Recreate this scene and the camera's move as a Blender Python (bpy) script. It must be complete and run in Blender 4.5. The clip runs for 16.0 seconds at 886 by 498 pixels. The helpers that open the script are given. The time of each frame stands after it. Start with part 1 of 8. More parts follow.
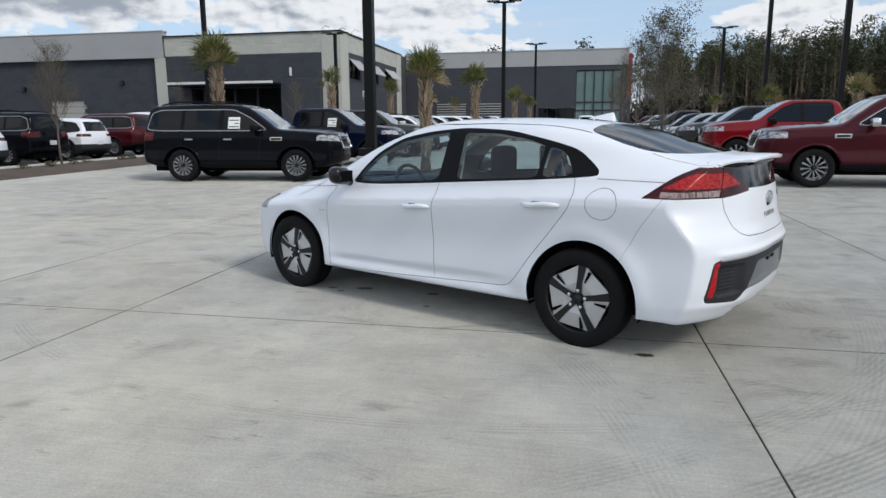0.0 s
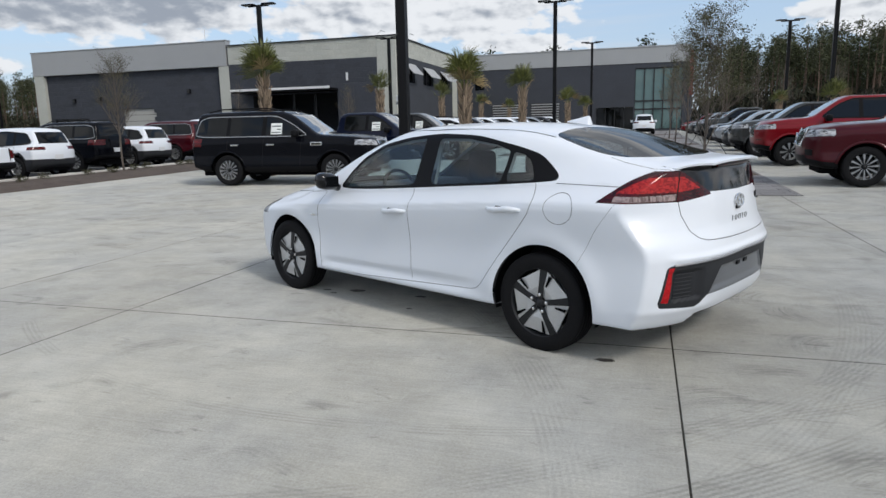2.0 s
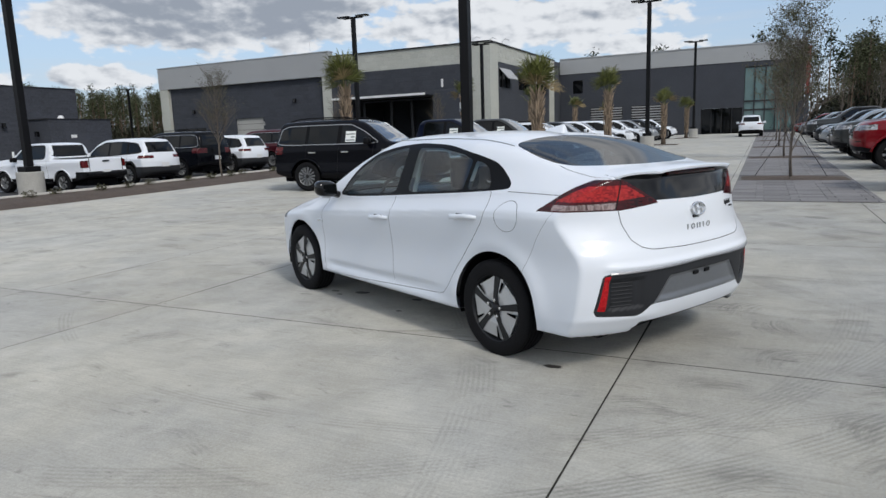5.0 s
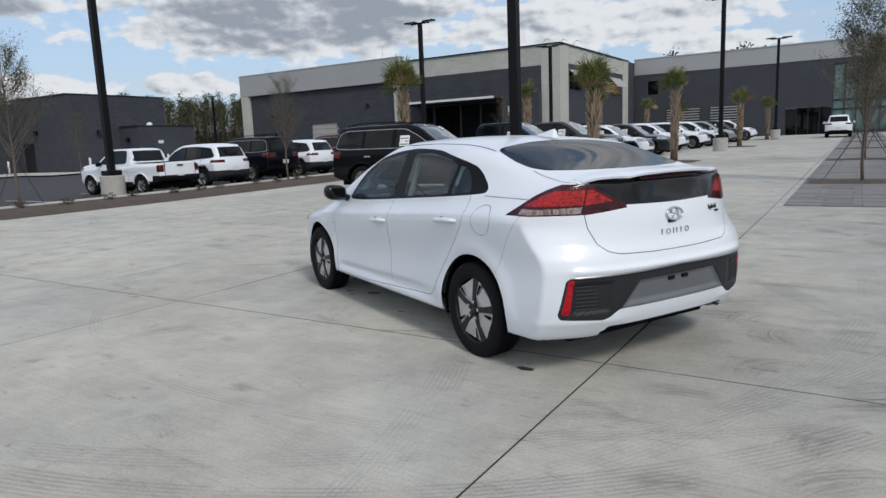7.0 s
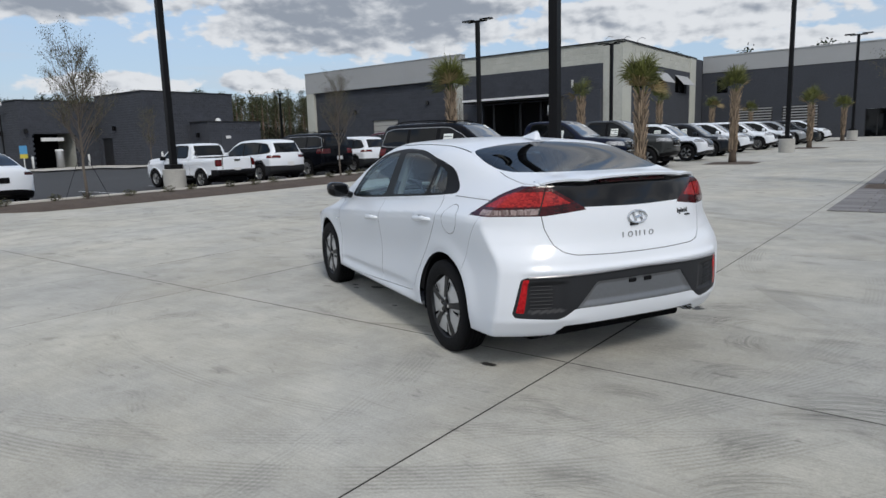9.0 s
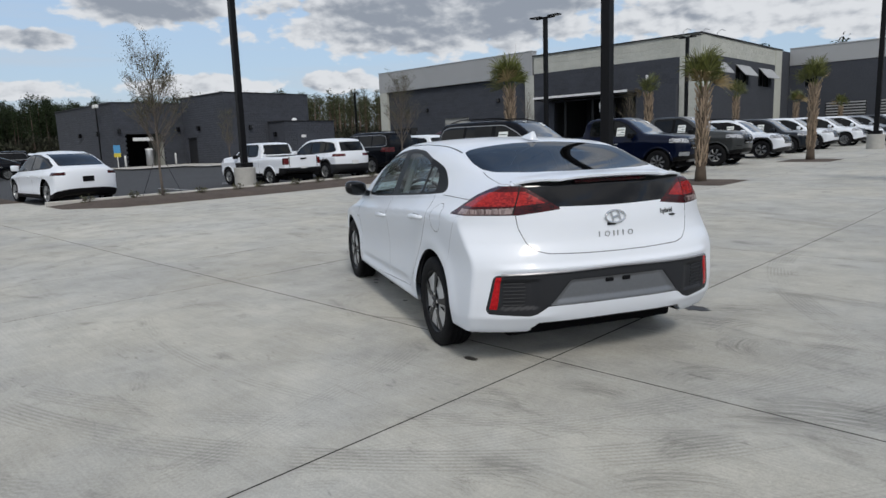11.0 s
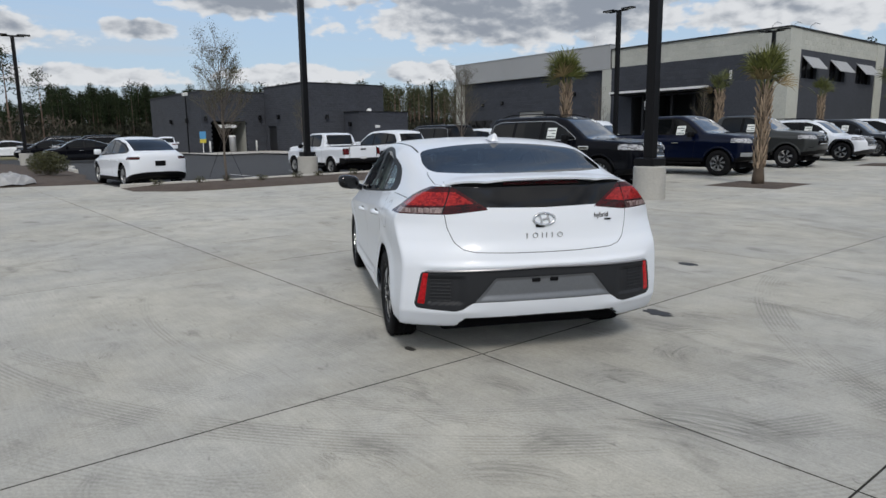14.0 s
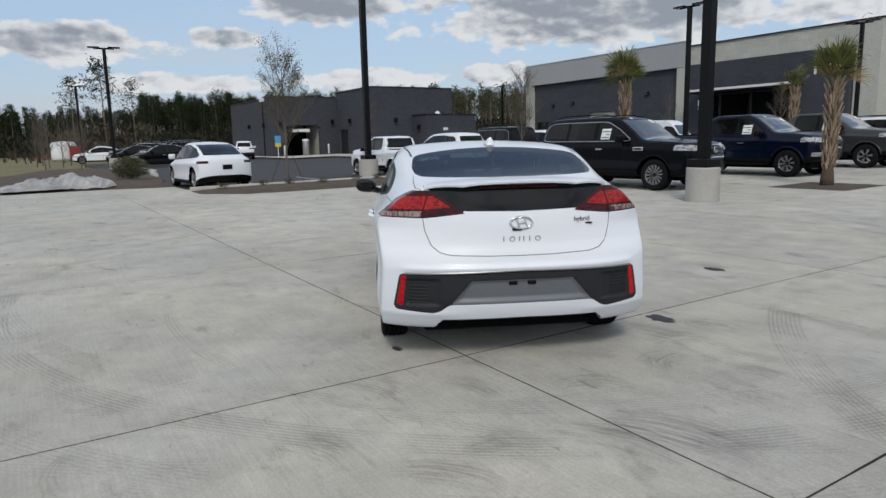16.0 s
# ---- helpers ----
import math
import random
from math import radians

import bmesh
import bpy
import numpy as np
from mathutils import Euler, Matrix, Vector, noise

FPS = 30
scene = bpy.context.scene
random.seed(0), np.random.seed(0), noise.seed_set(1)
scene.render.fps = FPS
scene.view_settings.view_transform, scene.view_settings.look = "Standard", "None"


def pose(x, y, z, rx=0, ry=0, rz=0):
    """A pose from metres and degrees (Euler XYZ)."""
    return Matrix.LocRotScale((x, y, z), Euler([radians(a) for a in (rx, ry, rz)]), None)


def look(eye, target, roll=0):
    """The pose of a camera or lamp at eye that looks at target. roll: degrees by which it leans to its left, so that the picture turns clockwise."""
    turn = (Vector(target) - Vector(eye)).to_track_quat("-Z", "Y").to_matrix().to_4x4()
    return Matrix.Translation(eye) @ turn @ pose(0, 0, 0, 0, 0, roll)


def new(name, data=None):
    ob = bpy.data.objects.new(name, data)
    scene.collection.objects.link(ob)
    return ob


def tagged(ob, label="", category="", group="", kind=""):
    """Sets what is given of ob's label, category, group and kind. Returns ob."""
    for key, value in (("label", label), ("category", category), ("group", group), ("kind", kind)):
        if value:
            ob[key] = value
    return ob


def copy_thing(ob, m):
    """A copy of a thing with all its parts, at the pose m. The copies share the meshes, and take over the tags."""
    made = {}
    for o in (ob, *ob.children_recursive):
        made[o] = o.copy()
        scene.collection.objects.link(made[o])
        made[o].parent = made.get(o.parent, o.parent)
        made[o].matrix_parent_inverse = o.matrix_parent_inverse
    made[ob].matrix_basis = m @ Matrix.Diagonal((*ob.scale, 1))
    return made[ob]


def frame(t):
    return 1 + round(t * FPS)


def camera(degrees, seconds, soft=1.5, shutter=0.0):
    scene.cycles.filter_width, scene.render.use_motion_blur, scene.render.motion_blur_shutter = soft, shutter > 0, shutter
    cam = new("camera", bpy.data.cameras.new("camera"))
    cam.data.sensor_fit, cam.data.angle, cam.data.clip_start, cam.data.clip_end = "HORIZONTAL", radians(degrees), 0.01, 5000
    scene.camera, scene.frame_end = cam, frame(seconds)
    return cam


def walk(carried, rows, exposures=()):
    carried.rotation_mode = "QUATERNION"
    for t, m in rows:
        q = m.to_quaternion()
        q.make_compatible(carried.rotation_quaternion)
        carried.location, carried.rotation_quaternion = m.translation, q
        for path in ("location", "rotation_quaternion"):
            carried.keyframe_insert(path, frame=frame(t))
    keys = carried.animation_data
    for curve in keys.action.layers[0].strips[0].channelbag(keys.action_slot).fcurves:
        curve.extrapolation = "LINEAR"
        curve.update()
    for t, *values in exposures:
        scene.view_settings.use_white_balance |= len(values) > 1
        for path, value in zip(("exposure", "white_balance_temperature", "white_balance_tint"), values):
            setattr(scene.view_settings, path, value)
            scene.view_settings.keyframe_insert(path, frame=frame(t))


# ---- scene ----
cam = camera(67.9, 16.0)
PATH = [
    (0, (-0.041, -0.02, 1.367), (-0.437, 1.907, 1.004), -0.3),
    (0.5, (0.121, -0.007, 1.361), (-0.307, 1.914, 1.007), -0.3),
    (1, (0.278, 0.01, 1.379), (-0.194, 1.919, 1.018), -0.4),
    (1.5, (0.429, 0.03, 1.395), (-0.096, 1.926, 1.036), -0.9),
    (2, (0.576, 0.055, 1.39), (0.001, 1.937, 1.034), -1.2),
    (2.5, (0.73, 0.084, 1.373), (0.102, 1.952, 1.032), -1.3),
    (3, (0.878, 0.12, 1.379), (0.203, 1.971, 1.037), -1.4),
    (5.5, (1.645, 0.264, 1.412), (0.734, 2.013, 1.078), -2.1),
    (6, (1.79, 0.31, 1.421), (0.832, 2.034, 1.087), -2.3),
    (6.5, (1.936, 0.363, 1.403), (0.926, 2.058, 1.081), -2.4),
    (7, (2.084, 0.419, 1.396), (1.023, 2.084, 1.079), -2.3),
    (7.5, (2.224, 0.476, 1.411), (1.123, 2.115, 1.093), -2.2),
    (8, (2.365, 0.532, 1.424), (1.221, 2.14, 1.102), -2.0),
    (8.5, (2.517, 0.576, 1.411), (1.337, 2.159, 1.091), -1.8),
    (9, (2.658, 0.631, 1.4), (1.443, 2.187, 1.082), -1.7),
    (11.5, (3.321, 0.978, 1.409), (1.904, 2.353, 1.09), -2.0),
    (12, (3.44, 1.063, 1.423), (1.998, 2.411, 1.101), -1.8),
    (12.5, (3.572, 1.139, 1.431), (2.102, 2.455, 1.102), -1.3),
    (13, (3.698, 1.233, 1.414), (2.21, 2.529, 1.087), -0.8),
    (13.5, (3.842, 1.305, 1.421), (2.331, 2.575, 1.095), -0.5),
    (14, (3.957, 1.42, 1.442), (2.418, 2.652, 1.106), -0.7),
    (14.5, (4.072, 1.524, 1.455), (2.501, 2.712, 1.111), -0.9),
    (15, (4.175, 1.636, 1.438), (2.571, 2.781, 1.1), -1.0),
    (15.5, (4.269, 1.752, 1.427), (2.633, 2.855, 1.1), -0.9),
    (16, (4.373, 1.864, 1.452), (2.704, 2.916, 1.125), -1.3),
]
walk(cam, [(t, look(eye, target, roll)) for t, eye, target, roll in PATH], [(0, 0.60, 6600, 10), (3, 0.55, 6590, 10), (6, 0.47, 6570, 10), (9, 0.40, 6580, 10), (12.5, 0.35, 6630, 10), (16, 0.35, 6680, 10)])

# ---- world, sun, exposure ----
SUN_AZ, SUN_EL = -34.0, 42.0      # degrees: azimuth from +x towards +y, elevation


# clouds over the lot: azimuth and elevation of the middle, half width and half height, in degrees
CLOUDS = ((133, 10.4, 18, 3.7), (157, 11.9, 8, 2.7), (165, 8.4, 3.4, 0.95), (176, 7.7, 7, 1.7), (169, 4.8, 7.5, 0.95), (153.5, 5.1, 8, 1.15),
          (142.5, 5.3, 4.2, 1.0), (109, 9.4, 14, 2.7), (100, 6.8, 6, 1.0), (74, 7.6, 6, 2.0), (65, 8.2, 6, 2.0))


def light_world():
    """Pale blue sky with cumulus: named clouds low over the lot, a broken deck of them elsewhere and overhead."""
    w = bpy.data.worlds.new("sky")
    scene.world = w
    w.use_nodes = True
    nt = w.node_tree
    nd, ln = nt.nodes, nt.links
    nd.clear()

    def put(socket, v):
        if isinstance(v, (int, float, tuple)):
            socket.default_value = v
        else:
            ln.new(v, socket)

    def op(kind, a, b=0.0):
        n = nd.new("ShaderNodeMath")
        n.operation = kind
        put(n.inputs[0], a)
        put(n.inputs[1], b)
        return n.outputs[0]

    def vec(kind, a, b=(0.0, 0.0, 0.0)):
        n = nd.new("ShaderNodeVectorMath")
        n.operation = kind
        put(n.inputs[0], a)
        put(n.inputs[1], b)
        return n.outputs["Value" if kind == "LENGTH" else "Vector"]

    def fit(v, a, b, lo, hi):
        n = nd.new("ShaderNodeMapRange")
        n.interpolation_type = "SMOOTHSTEP"
        for k, x in zip(("From Min", "From Max", "To Min", "To Max"), (a, b, lo, hi)):
            n.inputs[k].default_value = x
        ln.new(v, n.inputs["Value"])
        return n.outputs[0]

    def trio(x, y, z):
        n = nd.new("ShaderNodeCombineXYZ")
        for k, v in enumerate((x, y, z)):
            put(n.inputs[k], v)
        return n.outputs[0]

    def cloudy(v, scale, detail, rough):
        n = nd.new("ShaderNodeTexNoise")
        for k, x in (("Scale", scale), ("Detail", detail), ("Roughness", rough), ("Distortion", 0.15)):
            n.inputs[k].default_value = x
        ln.new(v, n.inputs["Vector"])
        return n.outputs["Fac"]

    def mix(f, a, b):
        n = nd.new("ShaderNodeMix")
        n.data_type = "RGBA"
        put(n.inputs["Factor"], f)
        put(n.inputs["A"], a)
        put(n.inputs["B"], b)
        return n.outputs["Result"]

    out = nd.new("ShaderNodeOutputWorld")
    bg = nd.new("ShaderNodeBackground")
    bg.inputs["Strength"].default_value = 0.15
    sky = nd.new("ShaderNodeTexSky")
    sky.sky_type = "NISHITA"
    sky.sun_disc = False
    sky.sun_elevation = radians(SUN_EL)
    sky.sun_rotation = radians(90 - SUN_AZ)
    sky.air_density, sky.dust_density, sky.ozone_density = 1.0, 0.6, 2.0
    sep = nd.new("ShaderNodeSeparateXYZ")
    ln.new(nd.new("ShaderNodeTexCoord").outputs["Generated"], sep.inputs[0])
    X, Y, Z = sep.outputs
    zz = op("MAXIMUM", Z, 0.0)
    # azimuth about the middle of the view, and elevation
    c, s_ = math.cos(radians(125)), math.sin(radians(125))
    az = op("ADD", op("MULTIPLY", op("ARCTAN2", op("SUBTRACT", op("MULTIPLY", Y, c), op("MULTIPLY", X, s_)), op("ADD", op("MULTIPLY", X, c), op("MULTIPLY", Y, s_))), 57.29578), 125.0)
    el = op("MULTIPLY", op("ARCSINE", Z), 57.29578)
    ae = trio(az, el, 0.0)
    low = vec("MULTIPLY", ae, (0.20, 0.42, 0.0))
    heap = None
    for ca, ce, wa, we in CLOUDS:
        d = op("SUBTRACT", 1.0, vec("LENGTH", vec("MULTIPLY", vec("SUBTRACT", ae, (ca, ce, 0.0)), (1 / wa, 1 / we, 0.0))))
        heap = d if heap is None else op("MAXIMUM", heap, d)
    puff = cloudy(low, 1.0, 6.0, 0.50)
    higher = cloudy(vec("ADD", low, (-0.12, 0.20, 0.0)), 1.0, 6.0, 0.50)
    fine_at = vec("MULTIPLY", ae, (0.62, 1.15, 0.0))
    tuft = cloudy(fine_at, 1.0, 5.0, 0.50)
    tuft_up = cloudy(vec("ADD", fine_at, (-0.25, 0.42, 0.0)), 1.0, 5.0, 0.50)
    mass = op("ADD", op("MULTIPLY", op("MINIMUM", heap, 0.55), 1.5), op("MULTIPLY", op("SUBTRACT", puff, 0.5), 1.9))
    bulk = op("ADD", op("MULTIPLY", op("SUBTRACT", tuft, 0.5), 1.5), mass)
    near_mask = fit(bulk, 0.02, 0.36, 0.0, 1.0)
    # shade: grey where the heap is thick and where more cloud stands on the sunny side
    shade = op("ADD", op("ADD", op("MULTIPLY", op("SUBTRACT", higher, puff), 1.9), op("MULTIPLY", op("SUBTRACT", tuft_up, tuft), 0.8)), op("MULTIPLY", mass, op("MULTIPLY", fit(el, 5.0, 9.5, 0.25, 0.85), fit(az, 110.0, 126.0, 0.35, 1.0))))
    near_col = mix(fit(shade, 0.05, 0.80, 0.0, 1.0), (3.65, 3.82, 4.05, 1), (1.45, 1.66, 2.0, 1))
    # the deck overhead, on a plane, shrinking to the horizon
    za = op("ADD", zz, 0.30)
    plane = trio(op("DIVIDE", X, za), op("DIVIDE", Y, za), op("MULTIPLY", Z, 4.2))
    deck = cloudy(plane, 2.2, 10.0, 0.57)
    deck_up = cloudy(vec("ADD", plane, (0.04, -0.02, 0.14)), 2.2, 10.0, 0.57)
    elsewhere = op("MAXIMUM", fit(el, 12.5, 17.0, 0.0, 1.0), fit(op("ABSOLUTE", op("SUBTRACT", az, 122.0)), 60.0, 70.0, 0.0, 1.0))
    gap = fit(vec("LENGTH", vec("MULTIPLY", vec("SUBTRACT", ae, (142.0, 37.0, 0.0)), (1 / 46, 1 / 17, 0.0))), 0.6, 1.15, 0.0, 1.0)
    deck_mask = op("MULTIPLY", op("MULTIPLY", fit(deck, 0.435, 0.495, 0.0, 1.0), elsewhere), gap)
    deck_col = mix(fit(deck_up, 0.42, 0.68, 0.0, 1.0), (4.3, 4.45, 4.65, 1), (1.6, 1.85, 2.25, 1))
    # thin white haze to the horizon
    veil = mix(fit(zz, 0.0, 0.65, 0.82, 0.25), sky.outputs[0], (1.75, 2.28, 3.05, 1))
    veil = mix(fit(cloudy(vec("MULTIPLY", ae, (0.05, 0.45, 0.0)), 1.0, 5.0, 0.6), 0.45, 0.75, 0.0, 0.45), veil, (2.75, 3.05, 3.45, 1))
    veil = mix(fit(el, 1.5, 6.0, 0.55, 0.0), veil, (2.7, 3.0, 3.4, 1))
    col = mix(near_mask, veil, near_col)
    col = mix(deck_mask, col, deck_col)
    ln.new(col, bg.inputs[0])
    ln.new(bg.outputs[0], out.inputs[0])


light_world()
sun_data = bpy.data.lights.new("sun", "SUN")
sun_data.energy, sun_data.angle, sun_data.color = 1.15, radians(12.0), (1.0, 0.96, 0.90)
sun_dir = Vector((math.cos(radians(SUN_EL)) * math.cos(radians(SUN_AZ)), math.cos(radians(SUN_EL)) * math.sin(radians(SUN_AZ)), math.sin(radians(SUN_EL))))
sun = new("sun", sun_data)
sun.matrix_world = look(sun_dir * 100, (0, 0, 0))

# ---- materials ----
def mat(name, color, rough=0.6, metal=0.0, grain=(0, 0.0), stain=(0, 0.0), bump=(0, 0.0), coat=0.0, rnd=0.0, island=0.0, spec=0.5):
    """Principled material. grain, stain: (scale per metre, strength) of two noises on the colour; bump: (scale, strength);
    rnd / island: brightness that differs from object to object / from piece to piece."""
    m = bpy.data.materials.new(name)
    m.use_nodes = True
    nt = m.node_tree
    nd, ln = nt.nodes, nt.links
    b = nd["Principled BSDF"]
    b.inputs["Base Color"].default_value = (*color, 1)
    b.inputs["Roughness"].default_value = rough
    b.inputs["Metallic"].default_value = metal
    b.inputs["Coat Weight"].default_value = coat
    b.inputs["Coat Roughness"].default_value = 0.04
    b.inputs["Specular IOR Level"].default_value = spec
    co = nd.new("ShaderNodeTexCoord")
    last = None

    def scaled(prev, fac_socket, lo, hi):
        mr = nd.new("ShaderNodeMapRange")
        mr.inputs["To Min"].default_value, mr.inputs["To Max"].default_value = lo, hi
        ln.new(fac_socket, mr.inputs["Value"])
        mu = nd.new("ShaderNodeMix"); mu.data_type = "RGBA"; mu.blend_type = "MULTIPLY"
        mu.inputs["Factor"].default_value = 1.0
        if prev is None:
            mu.inputs["A"].default_value = (*color, 1)
        else:
            ln.new(prev, mu.inputs["A"])
        ln.new(mr.outputs[0], mu.inputs["B"])
        return mu.outputs["Result"]

    for scale, amount, detail in ((grain[0], grain[1], 3), (stain[0], stain[1], 6)):
        if amount > 0:
            n = nd.new("ShaderNodeTexNoise")
            n.inputs["Scale"].default_value, n.inputs["Detail"].default_value = scale, detail
            n.inputs["Roughness"].default_value = 0.6
            ln.new(co.outputs["Object"], n.inputs["Vector"])
            last = scaled(last, n.outputs["Fac"], 1 - 1.6 * amount, 1 + 1.6 * amount)
    if rnd > 0:
        oi = nd.new("ShaderNodeObjectInfo")
        last = scaled(last, oi.outputs["Random"], 1 - rnd, 1 + rnd)
    if island > 0:
        ge = nd.new("ShaderNodeNewGeometry")
        last = scaled(last, ge.outputs["Random Per Island"], 1 - island, 1 + island)
    if last is not None:
        ln.new(last, b.inputs["Base Color"])
    if bump[1] > 0:
        n = nd.new("ShaderNodeTexNoise")
        n.inputs["Scale"].default_value, n.inputs["Detail"].default_value = bump[0], 5
        ln.new(co.outputs["Object"], n.inputs["Vector"])
        bp = nd.new("ShaderNodeBump")
        bp.inputs["Strength"].default_value = bump[1]
        bp.inputs["Distance"].default_value = 0.02
        ln.new(n.outputs["Fac"], bp.inputs["Height"])
        ln.new(bp.outputs[0], b.inputs["Normal"])
    return m


def glass_mat(name, tint, rough=0.02, least=0.08):
    m = bpy.data.materials.new(name)
    m.use_nodes = True
    nt = m.node_tree
    nd, ln = nt.nodes, nt.links
    out = nd["Material Output"]
    nd.remove(nd["Principled BSDF"])
    tr = nd.new("ShaderNodeBsdfTransparent")
    tr.inputs[0].default_value = (*tint, 1)
    gl = nd.new("ShaderNodeBsdfGlossy")
    gl.inputs["Roughness"].default_value = rough
    lw = nd.new("ShaderNodeLayerWeight")
    lw.inputs[0].default_value = 0.5
    pw = nd.new("ShaderNodeMath"); pw.operation = "POWER"; pw.inputs[1].default_value = 5.0
    ln.new(lw.outputs["Facing"], pw.inputs[0])
    fr = nd.new("ShaderNodeMapRange")
    fr.inputs["To Min"].default_value, fr.inputs["To Max"].default_value = least, 0.65
    ln.new(pw.outputs[0], fr.inputs["Value"])
    mx = nd.new("ShaderNodeMixShader")
    ln.new(fr.outputs[0], mx.inputs[0]); ln.new(tr.outputs[0], mx.inputs[1]); ln.new(gl.outputs[0], mx.inputs[2])
    ln.new(mx.outputs[0], out.inputs[0])
    return m


def lens_mat(name, deep, bright, cells):
    """A lamp lens: clear coat over small moulded facets, with their uneven catch of light put into the colour."""
    m = mat(name, deep, 0.16, coat=0.35, spec=0.2)
    nt = m.node_tree
    nd, ln = nt.nodes, nt.links
    b = nd["Principled BSDF"]
    co = nd.new("ShaderNodeTexCoord")
    mp = nd.new("ShaderNodeMapping")
    mp.inputs["Scale"].default_value = cells
    ln.new(co.outputs["Object"], mp.inputs["Vector"])
    vo = nd.new("ShaderNodeTexVoronoi")
    vo.distance = "CHEBYCHEV"
    vo.inputs["Scale"].default_value = 1.0
    vo.inputs["Randomness"].default_value = 0.35
    ln.new(mp.outputs[0], vo.inputs["Vector"])
    broad = nd.new("ShaderNodeTexNoise")
    broad.inputs["Scale"].default_value, broad.inputs["Detail"].default_value = 9.0, 2
    ln.new(co.outputs["Object"], broad.inputs["Vector"])
    ch = nd.new("ShaderNodeSeparateXYZ")
    ln.new(vo.outputs["Color"], ch.inputs[0])
    ad = nd.new("ShaderNodeMath"); ad.operation = "ADD"
    ln.new(ch.outputs["X"], ad.inputs[0]); ln.new(broad.outputs["Fac"], ad.inputs[1])
    mr = nd.new("ShaderNodeMapRange")
    mr.inputs["From Min"].default_value, mr.inputs["From Max"].default_value = 0.45, 1.35
    ln.new(ad.outputs[0], mr.inputs["Value"])
    mx = nd.new("ShaderNodeMix"); mx.data_type = "RGBA"
    mx.inputs["A"].default_value, mx.inputs["B"].default_value = (*deep, 1), (*bright, 1)
    ln.new(mr.outputs[0], mx.inputs["Factor"])
    ln.new(mx.outputs["Result"], b.inputs["Base Color"])
    bp = nd.new("ShaderNodeBump")
    bp.inputs["Strength"].default_value, bp.inputs["Distance"].default_value = 0.35, 0.003
    ln.new(vo.outputs["Distance"], bp.inputs["Height"])
    ln.new(bp.outputs[0], b.inputs["Normal"])
    return m


M = {}
M["paint_white"] = mat("white_car_paint", (0.79, 0.825, 0.875), 0.34, coat=0.45, spec=0.35)
M["paint_black"] = mat("black_car_paint", (0.003, 0.0035, 0.006), 0.25, coat=0.20, spec=0.05)
M["paint_navy"] = mat("navy_car_paint", (0.002, 0.005, 0.020), 0.28, 0.1, coat=0.4, spec=0.1)
M["paint_grey"] = mat("grey_car_paint", (0.045, 0.048, 0.048), 0.3, 0.3, coat=0.6, spec=0.2)
M["paint_dark"] = mat("dark_blue_grey_car_paint", (0.012, 0.016, 0.022), 0.28, 0.2, coat=0.6, spec=0.1)
M["paint_silver"] = mat("silver_car_paint", (0.36, 0.38, 0.40), 0.3, 0.6, coat=1.0)
M["paint_red"] = mat("red_car_paint", (0.20, 0.005, 0.010), 0.28, 0.15, coat=0.6, spec=0.1)
M["paint_maroon"] = mat("maroon_car_paint", (0.055, 0.0025, 0.007), 0.28, 0.2, coat=0.45, spec=0.1)
M["glass"] = glass_mat("tinted_car_glass", (0.68, 0.80, 0.83), 0.02, 0.09)
M["glass_dark"] = mat("dark_privacy_glass", (0.004, 0.005, 0.006), 0.04, spec=0.3)
M["glass_screen"] = mat("windscreen_glass", (0.040, 0.046, 0.052), 0.05, coat=0.6, spec=0.8)
M["glass_rear"] = glass_mat("dark_rear_glass", (0.10, 0.125, 0.15), 0.015, 0.12)
M["black_trim"] = mat("black_trim", (0.006, 0.006, 0.007), 0.40, spec=0.12)
M["gloss_black"] = mat("gloss_black", (0.004, 0.004, 0.005), 0.08, coat=0.35, spec=0.25)
M["plastic"] = mat("dark_grey_plastic", (0.019, 0.020, 0.023), 0.55, grain=(160, 0.12), spec=0.35)
M["plate_grey"] = mat("mid_grey_plastic", (0.20, 0.21, 0.225), 0.30, 0.5, grain=(60, 0.06))
M["gap"] = mat("panel_gap", (0.010, 0.010, 0.011), 0.9)
M["tyre"] = mat("tyre_rubber", (0.008, 0.008, 0.009), 0.8, grain=(40, 0.15), bump=(120, 0.15), spec=0.2)
M["alloy"] = mat("machined_alloy", (0.60, 0.61, 0.62), 0.34, 0.55, grain=(60, 0.05))
M["alloy_dark"] = mat("dark_alloy", (0.022, 0.023, 0.025), 0.4, 0.2, spec=0.3)
M["alloy_mid"] = mat("satin_alloy", (0.34, 0.35, 0.36), 0.35, 0.6)
M["satin"] = mat("satin_grey_strip", (0.30, 0.30, 0.31), 0.35, 0.5)
M["chrome"] = mat("chrome", (0.78, 0.79, 0.80), 0.10, 1.0)
M["lamp_red"] = lens_mat("red_lamp_lens", (0.026, 0.001, 0.002), (0.075, 0.002, 0.004), (120, 120, 160))
M["lamp_core"] = lens_mat("bright_red_lamp_lens", (0.16, 0.003, 0.005), (0.46, 0.020, 0.018), (85, 60, 140))
M["lamp_dark_red"] = lens_mat("dark_red_lamp_lens", (0.014, 0.001, 0.002), (0.055, 0.002, 0.004), (40, 40, 120))
M["lamp_clear"] = lens_mat("clear_lamp_lens", (0.07, 0.04, 0.04), (0.36, 0.28, 0.27), (90, 90, 40))
M["reflector_red"] = lens_mat("red_reflector", (0.30, 0.004, 0.008), (0.52, 0.012, 0.016), (120, 120, 120))
M["lamp_mid"] = lens_mat("deep_red_lamp_lens", (0.025, 0.002, 0.003), (0.13, 0.006, 0.008), (20, 20, 50))
